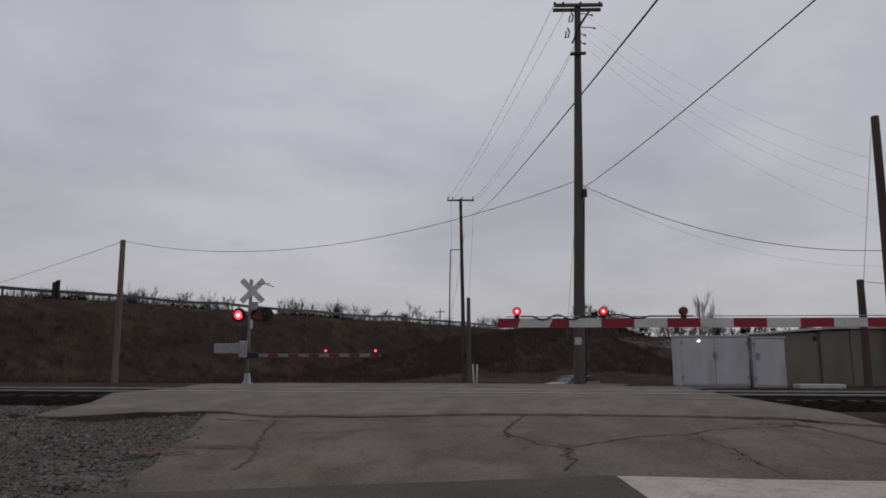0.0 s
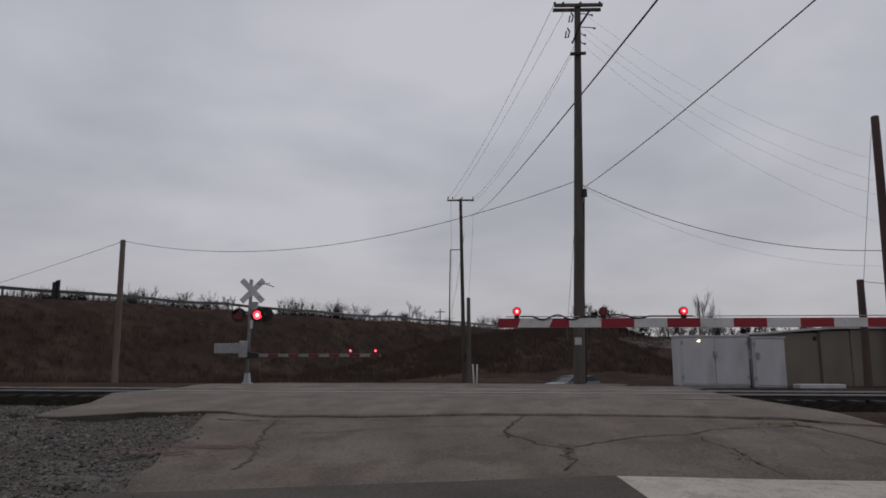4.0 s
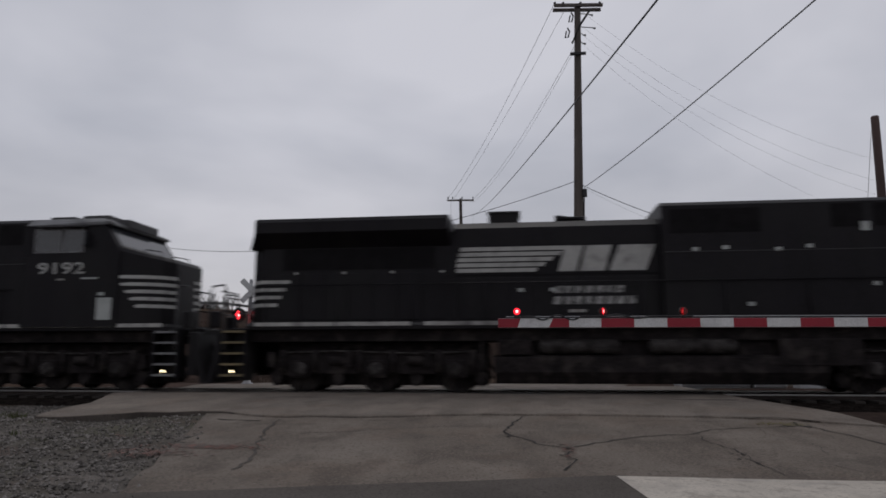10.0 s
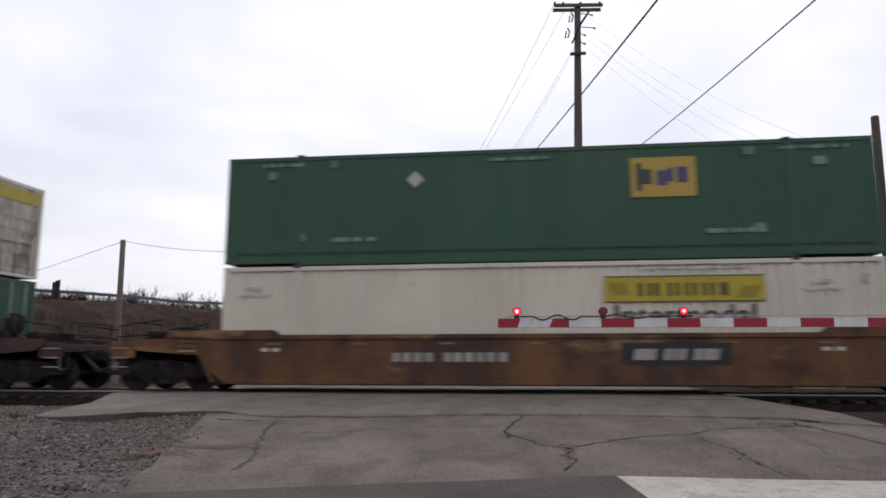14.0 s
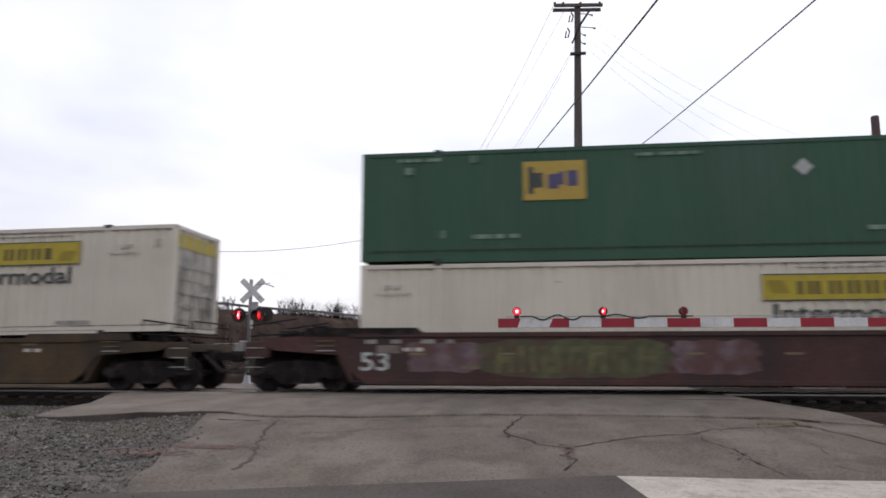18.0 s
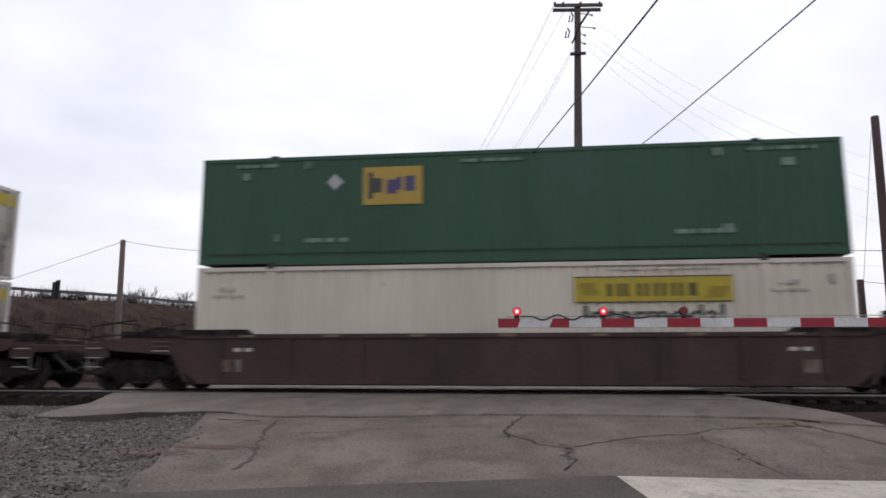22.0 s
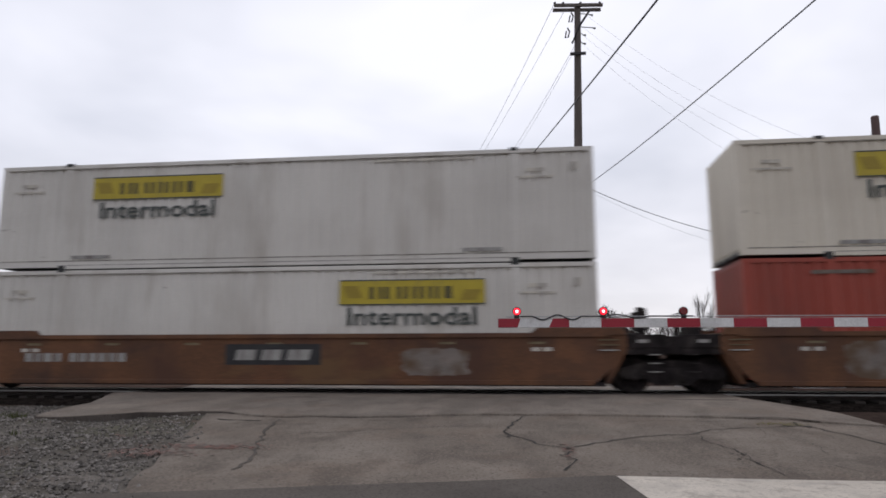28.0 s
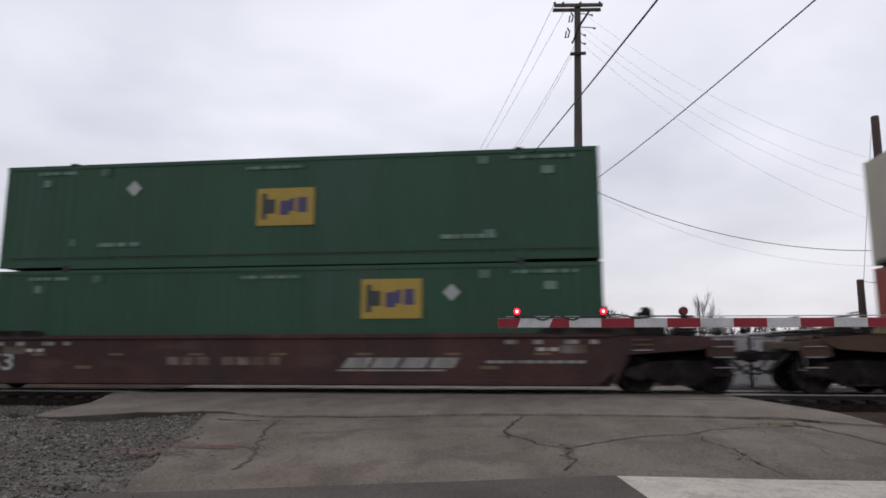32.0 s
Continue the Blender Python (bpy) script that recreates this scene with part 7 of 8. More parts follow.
def place_container(colour, u, z, marks, label, pitch=0.0):
    """Copy a container of that colour; the first of each colour is the one that the rest are copied from."""
    if colour not in PROTO:
        PROTO[colour] = container(colour, label)
        c = PROTO[colour]
        clone = copy_thing(c, Matrix())
        PROTO[colour] = (clone, c)
        made = c
    else:
        made = copy_thing(PROTO[colour][0], Matrix())
    made["label"] = label
    marks(made)
    made.matrix_basis = pose(0, 0, RAILZ + 0.06 + z)
    RIDERS.append((made, u, 0, pitch))
    return made


# ---- well cars ----
def scrawl(parent, x0, w, z0, z1, y, seed):
    """One looping sprayed stroke: a thin flat ribbon on the side sheet."""
    rnd = random.Random(seed)
    pts = [(x0 + rnd.uniform(0, w), rnd.choice((z0, z1, (z0 + z1) / 2)) + rnd.uniform(-0.05, 0.05)) for _ in range(7)]
    fine = []
    for i in range(1, len(pts) - 2):
        p0, p1, p2, p3 = pts[i - 1:i + 3]
        for k in range(8):
            t = k / 8
            fine.append(tuple(0.5 * (2 * p1[c] + (p2[c] - p0[c]) * t + (2 * p0[c] - 5 * p1[c] + 4 * p2[c] - p3[c]) * t * t + (3 * p1[c] - p0[c] - 3 * p2[c] + p3[c]) * t ** 3) for c in (0, 1)))
    bm = bmesh.new()
    prev = None
    for i in range(len(fine)):
        p, q = fine[max(0, i - 1)], fine[min(len(fine) - 1, i + 1)]
        dx, dz = q[0] - p[0], q[1] - p[1]
        n = math.hypot(dx, dz) or 1
        r = 0.035 + 0.012 * math.sin(i * 0.7 + seed)
        zz = lambda v: max(z0 - 0.05, min(z1 + 0.05, v))
        cur = [bm.verts.new((fine[i][0] + sg * r * dz / n, y, zz(fine[i][1] - sg * r * dx / n))) for sg in (-1, 1)]
        if prev:
            bm.faces.new((prev[0], prev[1], cur[1], cur[0]))
        prev = cur
    part("sprayed_stroke", bm, M["spray_grey"], parent, "faded white sprayed stroke")


def well_body(parent, x0, colour, chord, style, art_front, art_rear, tag=None, emblem=False):
    """One well from x0 (container's front end) back; art_*: it shares its truck there with the next well."""
    m = M[colour]
    a, b = x0 - CL - 0.12, x0 + 0.12
    cuboid("well_floor", M["grime"], parent, a, b, -1.36, 1.36, 0.12, 0.215)
    for s in (-1, 1):
        y0, y1 = sorted((s * 1.37, s * 1.405))
        bm = bmesh.new()
        fa, ra = (1.35 if art_front else 2.35), (1.35 if art_rear else 2.35)
        # side sheet, cut away over the trucks
        def end(shared, far):
            if shared:
                return [(-0.3, 0.17), (0.05, 0.45), (0.3, 0.8), (0.5, 1.0), (0.5, chord - 0.06), (0.1, chord)]
            return [(-0.3, 0.17), (0.05, 0.45), (0.35, 0.86), (far - 0.3, 0.98), (far, 1.12), (far, chord - 0.12), (0.1, chord)]
        slab(bm, [(b + p, q) for p, q in end(art_front, fa)] + [(a - p, q) for p, q in reversed(end(art_rear, ra))], "y", y0, y1)
        side = part("side_sheet", bm, m, parent)
        c0, c1 = sorted((s * 1.35, s * 1.46))
        cuboid("top_chord", m, side, a - 0.1, b + 0.1, c0, c1, chord - 0.10, chord + 0.01, 0.01)
        cuboid("bottom_chord", m, side, a + 0.3, b - 0.3, c0, c1, 0.15, 0.26, 0.01)
        n = 9 if style == "ribs" else 0
        for k in range(n):
            xx = a + 0.9 + (b - a - 1.8) * k / (n - 1)
            cuboid("stiffener", m, side, xx - 0.07, xx + 0.07, min(s * 1.405, s * 1.455), max(s * 1.405, s * 1.455), 0.26, chord - 0.10)
        if style in ("yellow", "red", "ribs"):
            for k in range(7):
                xx = a + 1.6 + (b - a - 3.2) * k / 6
                z = 1.12 if style == "yellow" else (0.86 if style == "red" else chord - 0.07)
                o = 1.405 if style != "ribs" else 1.46
                cuboid("reflector", M["amber"], side, xx - 0.2, xx + 0.2, min(s * o, s * (o + 0.005)), max(s * o, s * (o + 0.005)), z, z + 0.055, 0, "yellow reflective strip")
        # raised guides at the ends of the well
        for e, fr in ((b, art_front), (a, art_rear)):
            sg = 1 if e == b else -1
            bm = bmesh.new()
            slab(bm, [(e - sg * 1.75, chord + 0.01), (e - sg * 1.6, chord + 0.13), (e + sg * (0.4 if fr else 1.2), chord + 0.13), (e + sg * (0.48 if fr else 1.3), chord - 0.05), (e - sg * 1.7, chord - 0.05)], "y", c0, c1)
            part("end_guide", bm, M["amber"] if colour == "w_brown" else (M["grime"] if style != "yellow" else m), side)
            hx = 0.3 if fr else 0.95
            for k in range(3):
                cuboid("handhold", M["bar"] if k == 0 else M["amber"], side, min(e + sg * (hx - 0.45), e + sg * hx), max(e + sg * (hx - 0.45), e + sg * hx), min(s * 1.41, s * 1.45), max(s * 1.41, s * 1.45), 1.0 + k * 0.12 - 0.04, 1.02 + k * 0.12 - 0.04)
            bars_y = s * 1.406
            blocks("stencil", side, e - sg * 1.5 - 0.25, e - sg * 1.5 + 0.25, 0.95, 1.04, bars_y, [0.5, -0.2, 0.5], "fadewhite")
            if style in ("red", "tag"):
                blocks_apart("stencil", side, e - sg * 1.4 - 1.1, e - sg * 1.4 + 1.1, chord - 0.26, chord - 0.16, bars_y, [0.6, -0.8, 0.5, -1.1, 0.7, -0.6, 0.4], "greybar")
                blocks("consolidated_stencil", side, e - sg * 0.9 - 0.3, e - sg * 0.9 + 0.3, 0.9, 1.1, bars_y, [1], "spray_pale")
                blocks("warning_plate", side, e - sg * 2.9 - 0.22, e - sg * 2.9 + 0.22, 0.52, 0.60, bars_y, [1], "amber")
            if style == "plain":
                blocks_apart("stencil", side, e - sg * 3.4 - 1.6, e - sg * 3.4 + 1.6, chord - 0.3, chord - 0.19, bars_y, [0.6, -0.8, 0.5, -1.1, 0.7, -0.6, 0.4, -1.2, 0.6], "spray_pale")
                blocks("reflector_patch", side, e - sg * 0.5 - 0.25, e - sg * 0.5 + 0.25, 0.92, 1.12, bars_y, [1], "olive")
            if style == "ribs":
                blocks("consolidated_stencil", side, e - sg * 1.15 - 0.3, e - sg * 1.15 + 0.3, 0.45, 0.75, bars_y, [1, -0.3, 0.4], "spray_pale")
        sgn = 0 if s < 0 else 180
        if style == "red" or style == "tag":
            xn = a + 0.55 if s < 0 else b - 0.55
            lettering("capacity_number", "53", 0.62, M["bar"], side, Matrix.Translation((xn, s * 1.408, 0.68)) @ pose(0, 0, 0, 90, 0, sgn), 0.003, 0.72)
        if style == "red" and emblem:
            xm = x0 - (8.0 if art_front else 5.05)
            blocks("emblem", side, xm - 1.4, xm + 1.4, 0.55, 0.80, s * 1.406, [0.9, -0.12, 0.9, -0.12, 0.9, -0.12, 0.9], "greybar" if len(parent.children) < 40 else "tanmark", 0.18 if s < 0 else -0.18)
            cuboid("emblem_bar", M["greybar" if len(parent.children) < 40 else "tanmark"], side, xm - 1.5, xm + 1.2, min(s * 1.406, s * 1.412), max(s * 1.406, s * 1.412), 0.47, 0.51)
            blocks_apart("reporting_mark", side, xm + 2.2, xm + 4.6, 0.66, 0.73, s * 1.406, [1, -0.2] * 10, "greybar")
            blocks_apart("reporting_mark", side, xm - 6.0, xm - 3.0, 0.62, 0.82, s * 1.406, [1, -0.3, 1, -0.3, 1, -1.2, 1, -0.3, 1, -0.3, 1, -0.3, 1], "spray_pale")
        if style == "tag":
            xs0 = a + 1.15 if s < 0 else b - 5.6
            for j in range(14):
                scrawl(side, xs0 + j * 0.3, 0.7, 0.36, 1.14, s * 1.4065, int(abs(x0)) * 7 + j)
            xm = x0 - 9.0
            blocks_apart("reporting_mark", side, xm - 1.3, xm + 1.6, 0.72, 0.88, s * 1.406, [0.6, -0.25, 0.6, -0.25, 0.6, -0.7] + [0.8, -0.18] * 9, "bar")
        if style in ("yellow", "ribs") and tag:
            xm = x0 - tag
            z0 = 0.62 if style == "yellow" else 0.60
            w = 1.25 if style == "yellow" else 0.8
            pan = cuboid("name_panel", M["iron"], side, xm - w, xm + w, min(s * 1.406, s * 1.412), max(s * 1.406, s * 1.412), z0, z0 + 0.52, 0, "black name panel") if style == "yellow" else side
            blocks_apart("name_bar", pan, xm - w * 0.8, xm + w * 0.75, z0 + 0.12, z0 + 0.38, s * 1.413, [0.8, -0.25, 0.8, -0.25, 0.9], "greybar", 0.06)
            blocks_apart("reporting_mark", side, xm - 6.8, xm - 3.9, 0.70, 0.92, s * 1.406, [1, -0.3] * 4 + [-0.8] + [1, -0.3] * 6, "greybar")
    # bulkheads and end platforms
    for e, shared, sg in ((b, art_front, 1), (a, art_rear, -1)):
        bm = bmesh.new()
        slab(bm, [(e, 0.19), (e + sg * 0.08, 0.19), (e + sg * 0.5, 0.95), (e + sg * 0.5, chord), (e + sg * 0.4, chord)], "y", -1.36, 1.36)
        part("bulkhead", bm, m, parent)
        length = 1.45 if shared else 3.0
        cuboid("centre_sill", M["grime"], parent, min(e + sg * 0.3, e + sg * length), max(e + sg * 0.3, e + sg * length), -0.3, 0.3, 0.72, 1.02, 0.03)
        cuboid("end_deck", M["grime"], parent, min(e + sg * 0.45, e + sg * (1.3 if shared else 2.75)), max(e + sg * 0.45, e + sg * (1.3 if shared else 2.75)), -1.34, 1.34, 1.02, 1.08, 0.01)
        if not shared:
            cuboid("end_sill", m, parent, min(e + sg * 2.7, e + sg * 2.85), max(e + sg * 2.7, e + sg * 2.85), -1.36, 1.36, 0.95, 1.16, 0.02)
            coupler(parent, e + sg * 3.55, sg)
            for y in (-1.3, 1.3):
                bm = bmesh.new()
                tube(bm, [(e + sg * 2.78, y, 0.5), (e + sg * 2.78, y, 1.05), (e + sg * 2.78, y * 0.75, 1.05), (e + sg * 2.78, y * 0.75, 0.5), (e + sg * 2.78, y, 0.5)], 0.02, 5)
                part("stirrup_step", bm, M["greybar"], parent)
            # crowded end platform: railing, ladder rungs, valves, brake stand and hoses
            for y in (-1.28, 1.28):
                bm = bmesh.new()
                tube(bm, [(e + sg * 1.5, y, 1.08), (e + sg * 1.5, y, 1.78), (e + sg * 2.72, y, 1.62), (e + sg * 2.78, y, 1.05)], 0.026, 6)
                tube(bm, [(e + sg * 1.5, y, 1.42), (e + sg * 2.74, y, 1.34)], 0.02, 5)
                part("side_railing", bm, M["grime"], parent)
                for k in range(3):
                    bm = bmesh.new()
                    tube(bm, [(e + sg * 2.35, y * 1.08, 0.56 + k * 0.24), (e + sg * 2.8, y * 1.08, 0.56 + k * 0.24)], 0.018, 5)
                    part("ladder_rung", bm, M["greybar"], parent, "pale worn ladder rung")
                cuboid("step_plate", M["grime"], parent, min(e + sg * 2.3, e + sg * 2.8), max(e + sg * 2.3, e + sg * 2.8), min(y * 0.85, y * 1.06), max(y * 0.85, y * 1.06), 0.36, 0.42)
                cuboid("corner_panel", m, parent, min(e + sg * 2.2, e + sg * 2.86), max(e + sg * 2.2, e + sg * 2.86), min(y * 1.0, y * 1.06), max(y * 1.0, y * 1.06), 0.80, 1.20, 0.02)
            bm = bmesh.new()
            tube(bm, [(e + sg * 2.72, -0.9, 1.1), (e + sg * 2.72, -0.9, 1.75), (e + sg * 2.72, 0.9, 1.75), (e + sg * 2.72, 0.9, 1.1)], 0.022, 5)
            tube(bm, [(e + sg * 2.72, -0.9, 1.42), (e + sg * 2.72, 0.9, 1.42)], 0.018, 5)
            part("end_railing", bm, M["grime"], parent)
            cuboid("valve_box", M["grime"], parent, min(e + sg * 1.55, e + sg * 2.05), max(e + sg * 1.55, e + sg * 2.05), -1.1, -0.45, 1.08, 1.50, 0.05)
            cuboid("slack_adjuster", M["trucksteel"], parent, min(e + sg * 0.9, e + sg * 2.4), max(e + sg * 0.9, e + sg * 2.4), 0.35, 0.5, 1.10, 1.24, 0.03)
            for y, z0 in ((-0.42, 0.9), (0.42, 0.95)):
                bm = bmesh.new()
                tube(bm, [(e + sg * 2.8, y, z0), (e + sg * 3.1, y * 1.1, z0 - 0.25), (e + sg * 3.3, y * 0.9, z0 - 0.5), (e + sg * 3.55, y * 0.6, z0 - 0.35)], 0.034, 6)
                part("brake_hose", bm, M["rubber"], parent)
        else:
            for y in (-1.36, 1.36):
                for k in range(3):
                    bm = bmesh.new()
                    tube(bm, [(e + sg * 1.0, y * 1.02, 0.46 + k * 0.2), (e + sg * 1.28, y * 1.02, 0.46 + k * 0.2)], 0.016, 5)
                    part("ladder_rung", bm, M["greybar" if sg > 0 else "trucksteel"], parent, "pale worn ladder rung")
                cuboid("link_cover", M["grime"], parent, min(e + sg * 0.48, e + sg * 1.42), max(e + sg * 0.48, e + sg * 1.42), min(y * 0.95, y), max(y * 0.95, y), 1.02, chord - 0.04, 0.02)
                cuboid("data_plate", M["greybar"], parent, min(e + sg * 0.75, e + sg * 1.0), max(e + sg * 0.75, e + sg * 1.0), min(y, y * 1.004), max(y, y * 1.004), 1.14, 1.22)
        if sg > 0:
            bm = bmesh.new()
            tube(bm, [(e + 1.0, -0.75, 1.72), (e + 1.06, -0.75, 1.72)], 0.28, 16)
            part("brake_wheel", bm, M["grime"], parent)
            cuboid("brake_stand", M["grime"], parent, e + 0.85, e + 1.0, -0.9, -0.6, 1.05, 2.02, 0.02)
            cuboid("brake_case", M["trucksteel"], parent, e + 0.72, e + 0.86, -0.98, -0.52, 1.45, 1.9, 0.03)
        else:
            cuboid("relay_valve", M["grime"], parent, e - 1.2, e - 0.8, -1.0, -0.55, 1.05, 1.62, 0.06)
            bm = bmesh.new()
            tube(bm, [(e - 1.3, -1.05, 1.08), (e - 1.3, -1.05, 1.86), (e - 1.3, -0.3, 1.86), (e - 1.3, -0.3, 1.08)], 0.024, 6)
            part("grab_frame", bm, M["trucksteel"], parent)
        cuboid("air_tank", M["grime"], parent, min(e + sg * 0.6, e + sg * 1.15), max(e + sg * 0.6, e + sg * 1.15), 0.1, 0.9, 1.08, 1.42, 0.08)


CARS = []


def well_car(wells, colour, chord, style, label, tag=None):
    u0 = wells[0]
    car = thing("well_car", pose(0, 0, RAILZ + 0.06), label, "freight car", "well cars of the train")
    n = len(wells)
    for k, u in enumerate(wells):
        well_body(car, -(u - u0), colour, chord, style, k > 0, k < n - 1, tag[k] if isinstance(tag, (list, tuple)) else tag, n == 1 or k == 1)
    places = [u0 - 1.7] + [(p + CL + q) / 2 for p, q in zip(wells, wells[1:])] + [wells[-1] + CL + 1.65]
    for p in places:
        n0 = len(WHEELS)
        truck(car, -(p - u0), 0, (-0.9, 0.9), 0.44, False)
        for i in range(n0, len(WHEELS)):
            w, place, du, r = WHEELS[i]
            WHEELS[i] = (w, place, p - place[0], r)
    for p in places[1:-1]:
        # added dark box, stands in for the shadows between two wells
        cuboid("joint_platform", M["grime"], car, -(p - u0) - 1.55, -(p - u0) + 1.55, -1.33, 1.33, 0.86, 1.30, 0.03, "dark filler box for the shade over the shared truck")
    RIDERS.append((car, u0, 0, 0.0))
    CARS.append(car)


well_car([0.0], "w_yellow", 1.36, "yellow", "rusty yellow-brown well car with a black name panel", 4.85)
well_car([23.48, 42.98, 62.41], "w_red", 1.40, "red", "three-unit oxide-red articulated well car with white stencils")
well_car([86.0], "w_olive", 1.30, "yellow", "grimy dull yellow well car", None)
well_car([109.5], "w_maroon", 1.30, "plain", "dark maroon well car")
well_car([132.89], "w_dark", 1.38, "ribs", "dark brown well car with ribbed sides", None)
well_car([156.5, 175.98, 195.5], "w_redtag", 1.40, "tag", "three-unit oxide-red well car with sprayed white scrawls")
well_car([219.17, 238.7, 258.23], "w_orange", 1.38, "yellow", "three-unit rusty yellow articulated well car", [None, 8.1, None])
well_car([281.75], "w_brown", 1.38, "ribs", "brown-yellow well car with ribbed sides", 4.9)
well_car([305.3], "w_red", 1.38, "red", "oxide-red well car with a slanted white emblem")

for ob, items in ((CARS[1], ((-52.2, -47.4, 0.30, 1.26, "spray_olive"), (-47.6, -45.5, 0.36, 1.24, "spray_lilac"), (-53.9, -52.0, 0.42, 1.2, "spray_lilac"))),
                  (CARS[2], ((-10.8, -8.8, 0.3, 1.05, "spray_teal"), (-13.2, -12.1, 0.5, 1.0, "spray_olive"))),
                  (CARS[6], ((-14.1, -12.3, 0.3, 1.2, "spray_pale"), (-12.4, -11.0, 0.28, 1.25, "spray_teal"), (-11.2, -9.2, 0.3, 1.15, "spray_pale"), (-24.4, -22.6, 0.35, 1.05, "spray_pale"))),
                  (CARS[5], ((-33.0, -32.2, 0.8, 1.15, "spray_pale"), (-22.6, -21.9, 0.85, 1.1, "spray_lilac")))):
    for k, (a, b, z0, z1, material) in enumerate(items):
        for s in (-1, 1):
            spray(ob, a, b, z0, z1, s * 1.406, material, k)
            if material == "spray_olive" and b - a > 3:
                rnd = random.Random(k)
                x = a + 0.5
                while x < b - 0.7:
                    bm = bmesh.new()
                    w, lean = rnd.uniform(0.28, 0.5), rnd.uniform(-0.12, 0.12)
                    for (p0, p1, q0, q1) in ((0, 0.3, 0, 1), (0.3, 1, rnd.choice((0.0, 0.38, 0.75)), 0), (0.7, 1, 0, rnd.choice((0.5, 1.0)))):
                        q1 = q1 or q0 + 0.24
                        h = (z1 - z0) * 0.66
                        slab(bm, [(x + p0 * w + lean * q0, z0 + 0.14 + q0 * h), (x + p1 * w + lean * q0, z0 + 0.14 + q0 * h), (x + p1 * w + lean * q1, z0 + 0.14 + q1 * h), (x + p0 * w + lean * q1, z0 + 0.14 + q1 * h)], "y", *sorted((s * 1.409, s * 1.412)))
                    part("sprayed_shape", bm, M["spray_letter"], ob, "faded yellow-green sprayed shape")
                    x += w + rnd.uniform(0.1, 0.25)

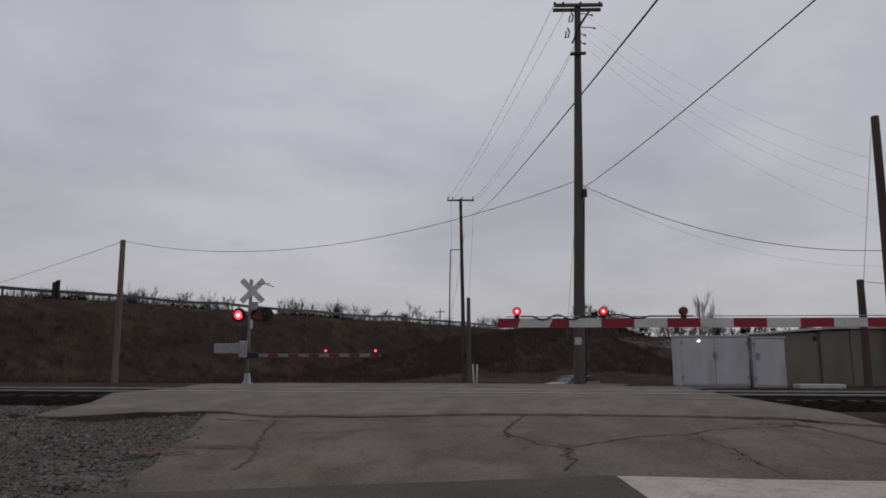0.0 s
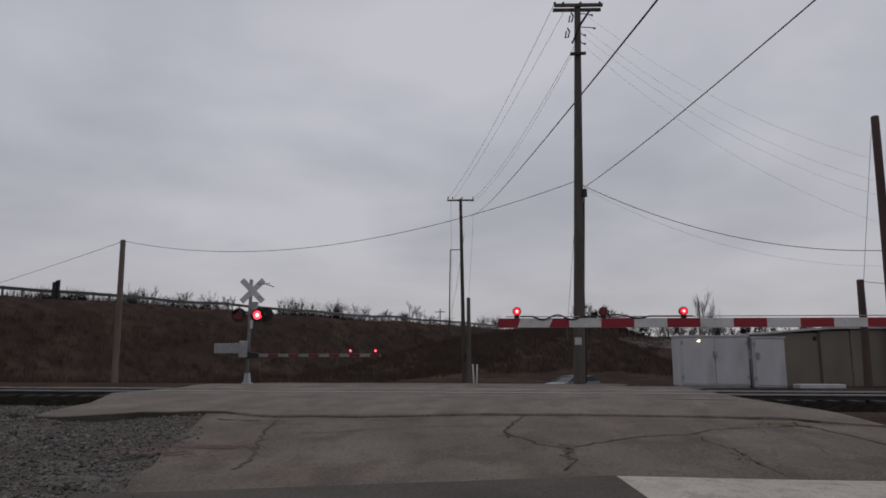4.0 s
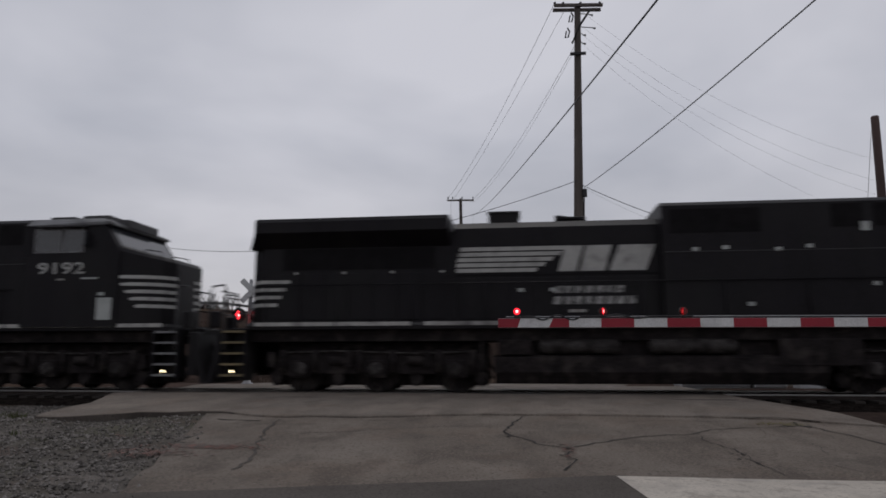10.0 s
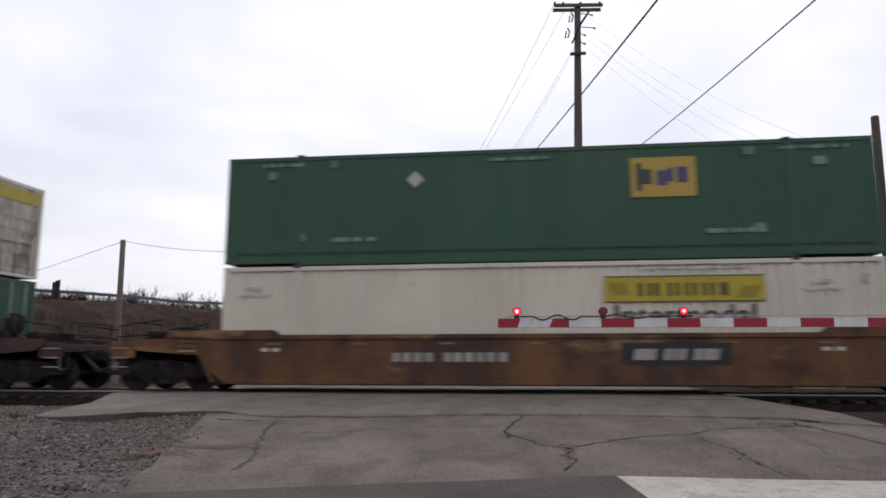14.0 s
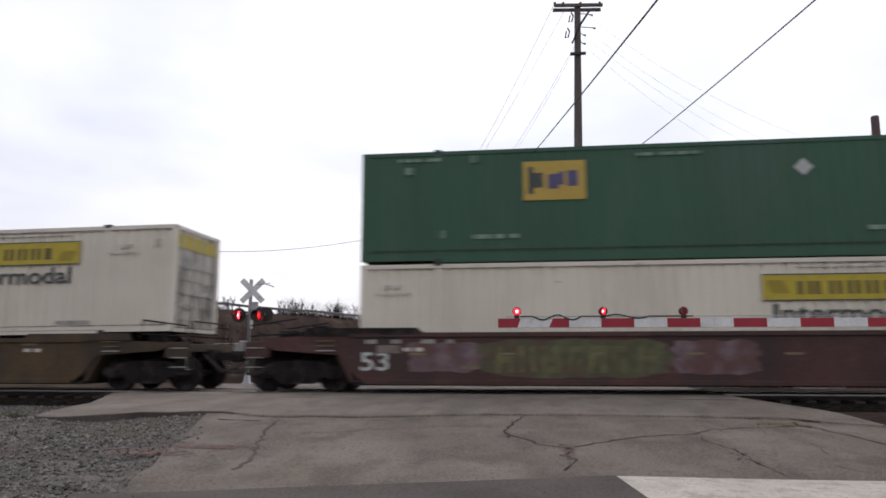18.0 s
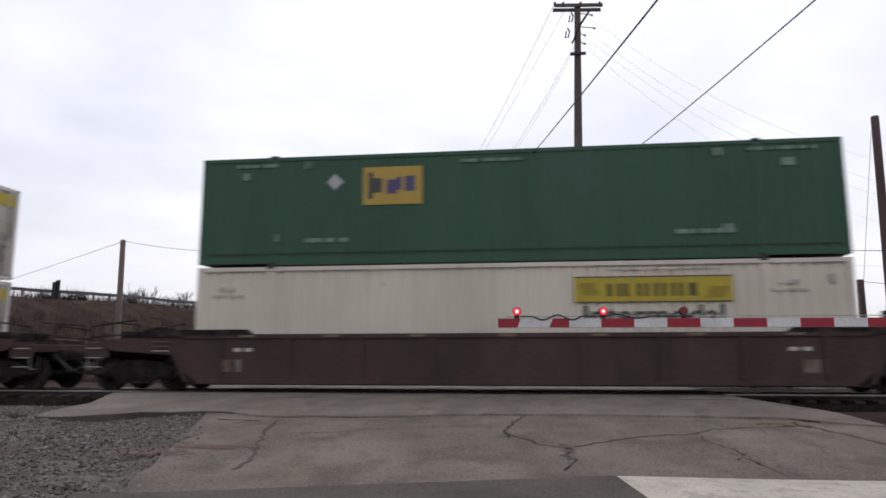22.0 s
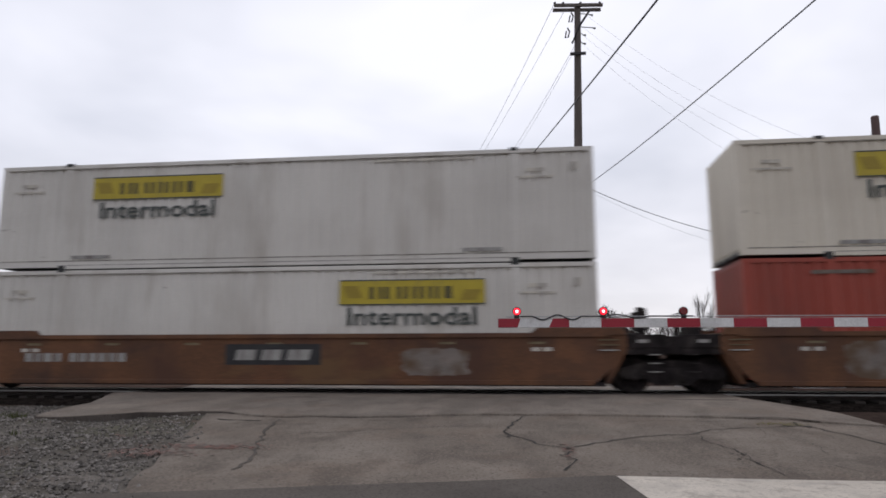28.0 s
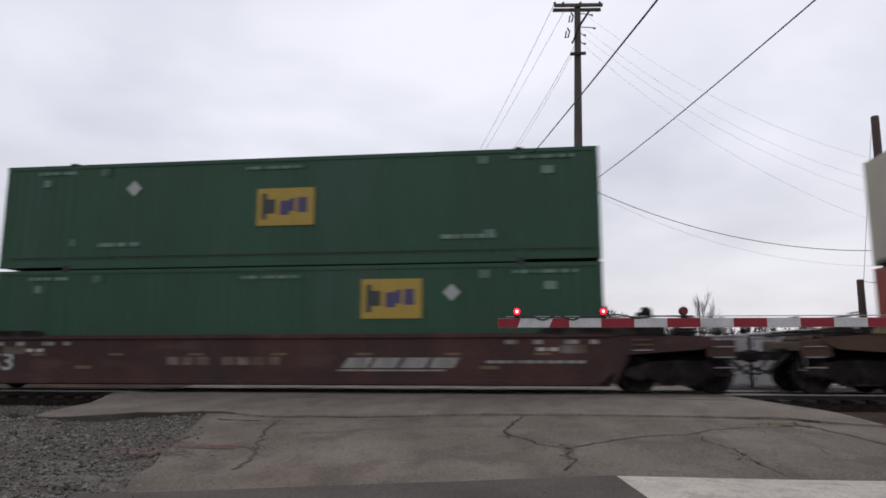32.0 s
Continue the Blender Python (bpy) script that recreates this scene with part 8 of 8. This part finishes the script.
LOW, HIGH = 0.235, 0.235 + CH + 0.03
WHITE_L = "cream white corrugated steel container with a yellow name panel"
GREEN_L = "dark green corrugated steel container with an ochre square logo panel"
RED_L = "orange red corrugated steel container with a white house mark"
jb_r, jb_l = (lambda c: mark_jb(c, True)), (lambda c: mark_jb(c, False))
for colour, u, z, marks, label, *pitch in (
        ("emp", 0.0, HIGH, lambda c: mark_emp(c, 4.15, 11.1), GREEN_L), ("jb", 0.0, LOW, jb_r, WHITE_L),
        ("jb", 23.48, HIGH, jb_l, WHITE_L), ("emp", 23.48, LOW, lambda c: mark_emp(c, 7.3, 4.0), GREEN_L),
        ("emp", 42.98, HIGH, lambda c: mark_emp(c, 10.15, 12.4), GREEN_L), ("jb", 42.98, LOW, jb_r, WHITE_L),
        ("emp", 62.41, HIGH, lambda c: mark_emp(c, 10.45, 5.3), GREEN_L), ("jb", 62.41, LOW, jb_r, WHITE_L),
        ("jb", 83.57, 1.44, jb_r, WHITE_L, -0.48), ("jbtan", 107.04, 1.46, jb_r, WHITE_L, -0.42),
        ("emp", 132.89, HIGH, lambda c: mark_emp(c, 10.2, 12.5), GREEN_L), ("jb", 132.89, LOW, jb_r, WHITE_L),
        ("jbgrey", 156.5, HIGH, jb_l, WHITE_L), ("jbgrey", 156.5, LOW, jb_r, WHITE_L),
        ("jb", 175.98, HIGH, jb_l, WHITE_L), ("emp", 175.98, LOW, lambda c: mark_emp(c, 7.25, 3.7, 0.5), GREEN_L),
        ("jb", 195.5, HIGH, jb_l, WHITE_L), ("emp", 195.5, LOW, lambda c: mark_emp(c, 4.4, 3.7), GREEN_L),
        ("jb", 219.17, HIGH, jb_l, WHITE_L), ("hub", 219.17, LOW, mark_hub, RED_L),
        ("jbgrey", 238.7, HIGH, jb_l, WHITE_L), ("jbgrey", 238.7, LOW, jb_r, WHITE_L),
        ("jbtan", 258.23, HIGH, lambda c: mark_jb(c, False, True, 0.06), WHITE_L), ("jbblue", 258.23, LOW, lambda c: mark_jb(c, True, False), "clean bluish white steel container with a yellow panel"),
        ("jbtan", 281.75, HIGH, lambda c: mark_jb(c, False, True, 0.15), WHITE_L), ("hub", 281.75, LOW, mark_hub, RED_L),
        ("emp", 305.3, HIGH, lambda c: mark_emp(c, 7.3, 12.35, 0.48), GREEN_L), ("emp", 305.3, LOW, lambda c: mark_emp(c, 4.45, 3.7), GREEN_L)):
    place_container(colour, u, z, marks, label, *pitch)
for clone, c in PROTO.values():
    for o in [*clone.children_recursive, clone]:
        bpy.data.objects.remove(o)


# ---- what moves ----
FLASH, FLASH_AT = 0.61425, 0.74  # half of the lamps' beat, and when the first of a pair lights up


def motions():
    times = [0, 4, 8, 10, 12, 14, 16.5, 18, 20, 22, 23, 25, 26.5, 28, 30, 32]
    for ob, u, turn, pitch in RIDERS:
        z = ob.matrix_basis.translation.z
        walk(ob, [(t, pose(train_s(t) - u, 0, z, 0, pitch, turn)) for t in times])
    # wheels roll while they cross the view
    for w, (a, b, c), u, r in WHEELS:
        span = [k / FPS for k in range(0, 961) if -17 < train_s(k / FPS) - u < 14]
        rows = [(0, pose(a, b, c))]
        if span:
            s0 = train_s(span[0])
            rows += [(t, pose(a, b, c, 0, math.degrees((train_s(t) - s0) / r), 0)) for t in span if t > 0]
        if rows[-1][0] < 32:
            last = rows[-1][1]
            rows.append((32, last))
        walk(w, rows)
    # lamp units turn their bright side to the front and away
    for ob, (x, y, z), rate in LAMPS:
        if rate == "on":
            continue
        rows, t = [], FLASH_AT - 2 * FLASH
        turn = 0 if rate == "a" else 180
        while t + FLASH < 0.05:
            t += FLASH
            turn += 180
        rows.append((0, pose(x, y, z, 0, 0, turn)))
        while True:
            t += FLASH
            if t > 31.7:
                break
            rows.append((t, pose(x, y, z, 0, 0, turn)))
            for q in (1, 2, 3):
                rows.append((t + q / FPS, pose(x, y, z, 0, 0, turn + 60 * q)))
            turn += 180
        rows.append((32, pose(x, y, z, 0, 0, turn)))
        walk(ob, rows)


motions()
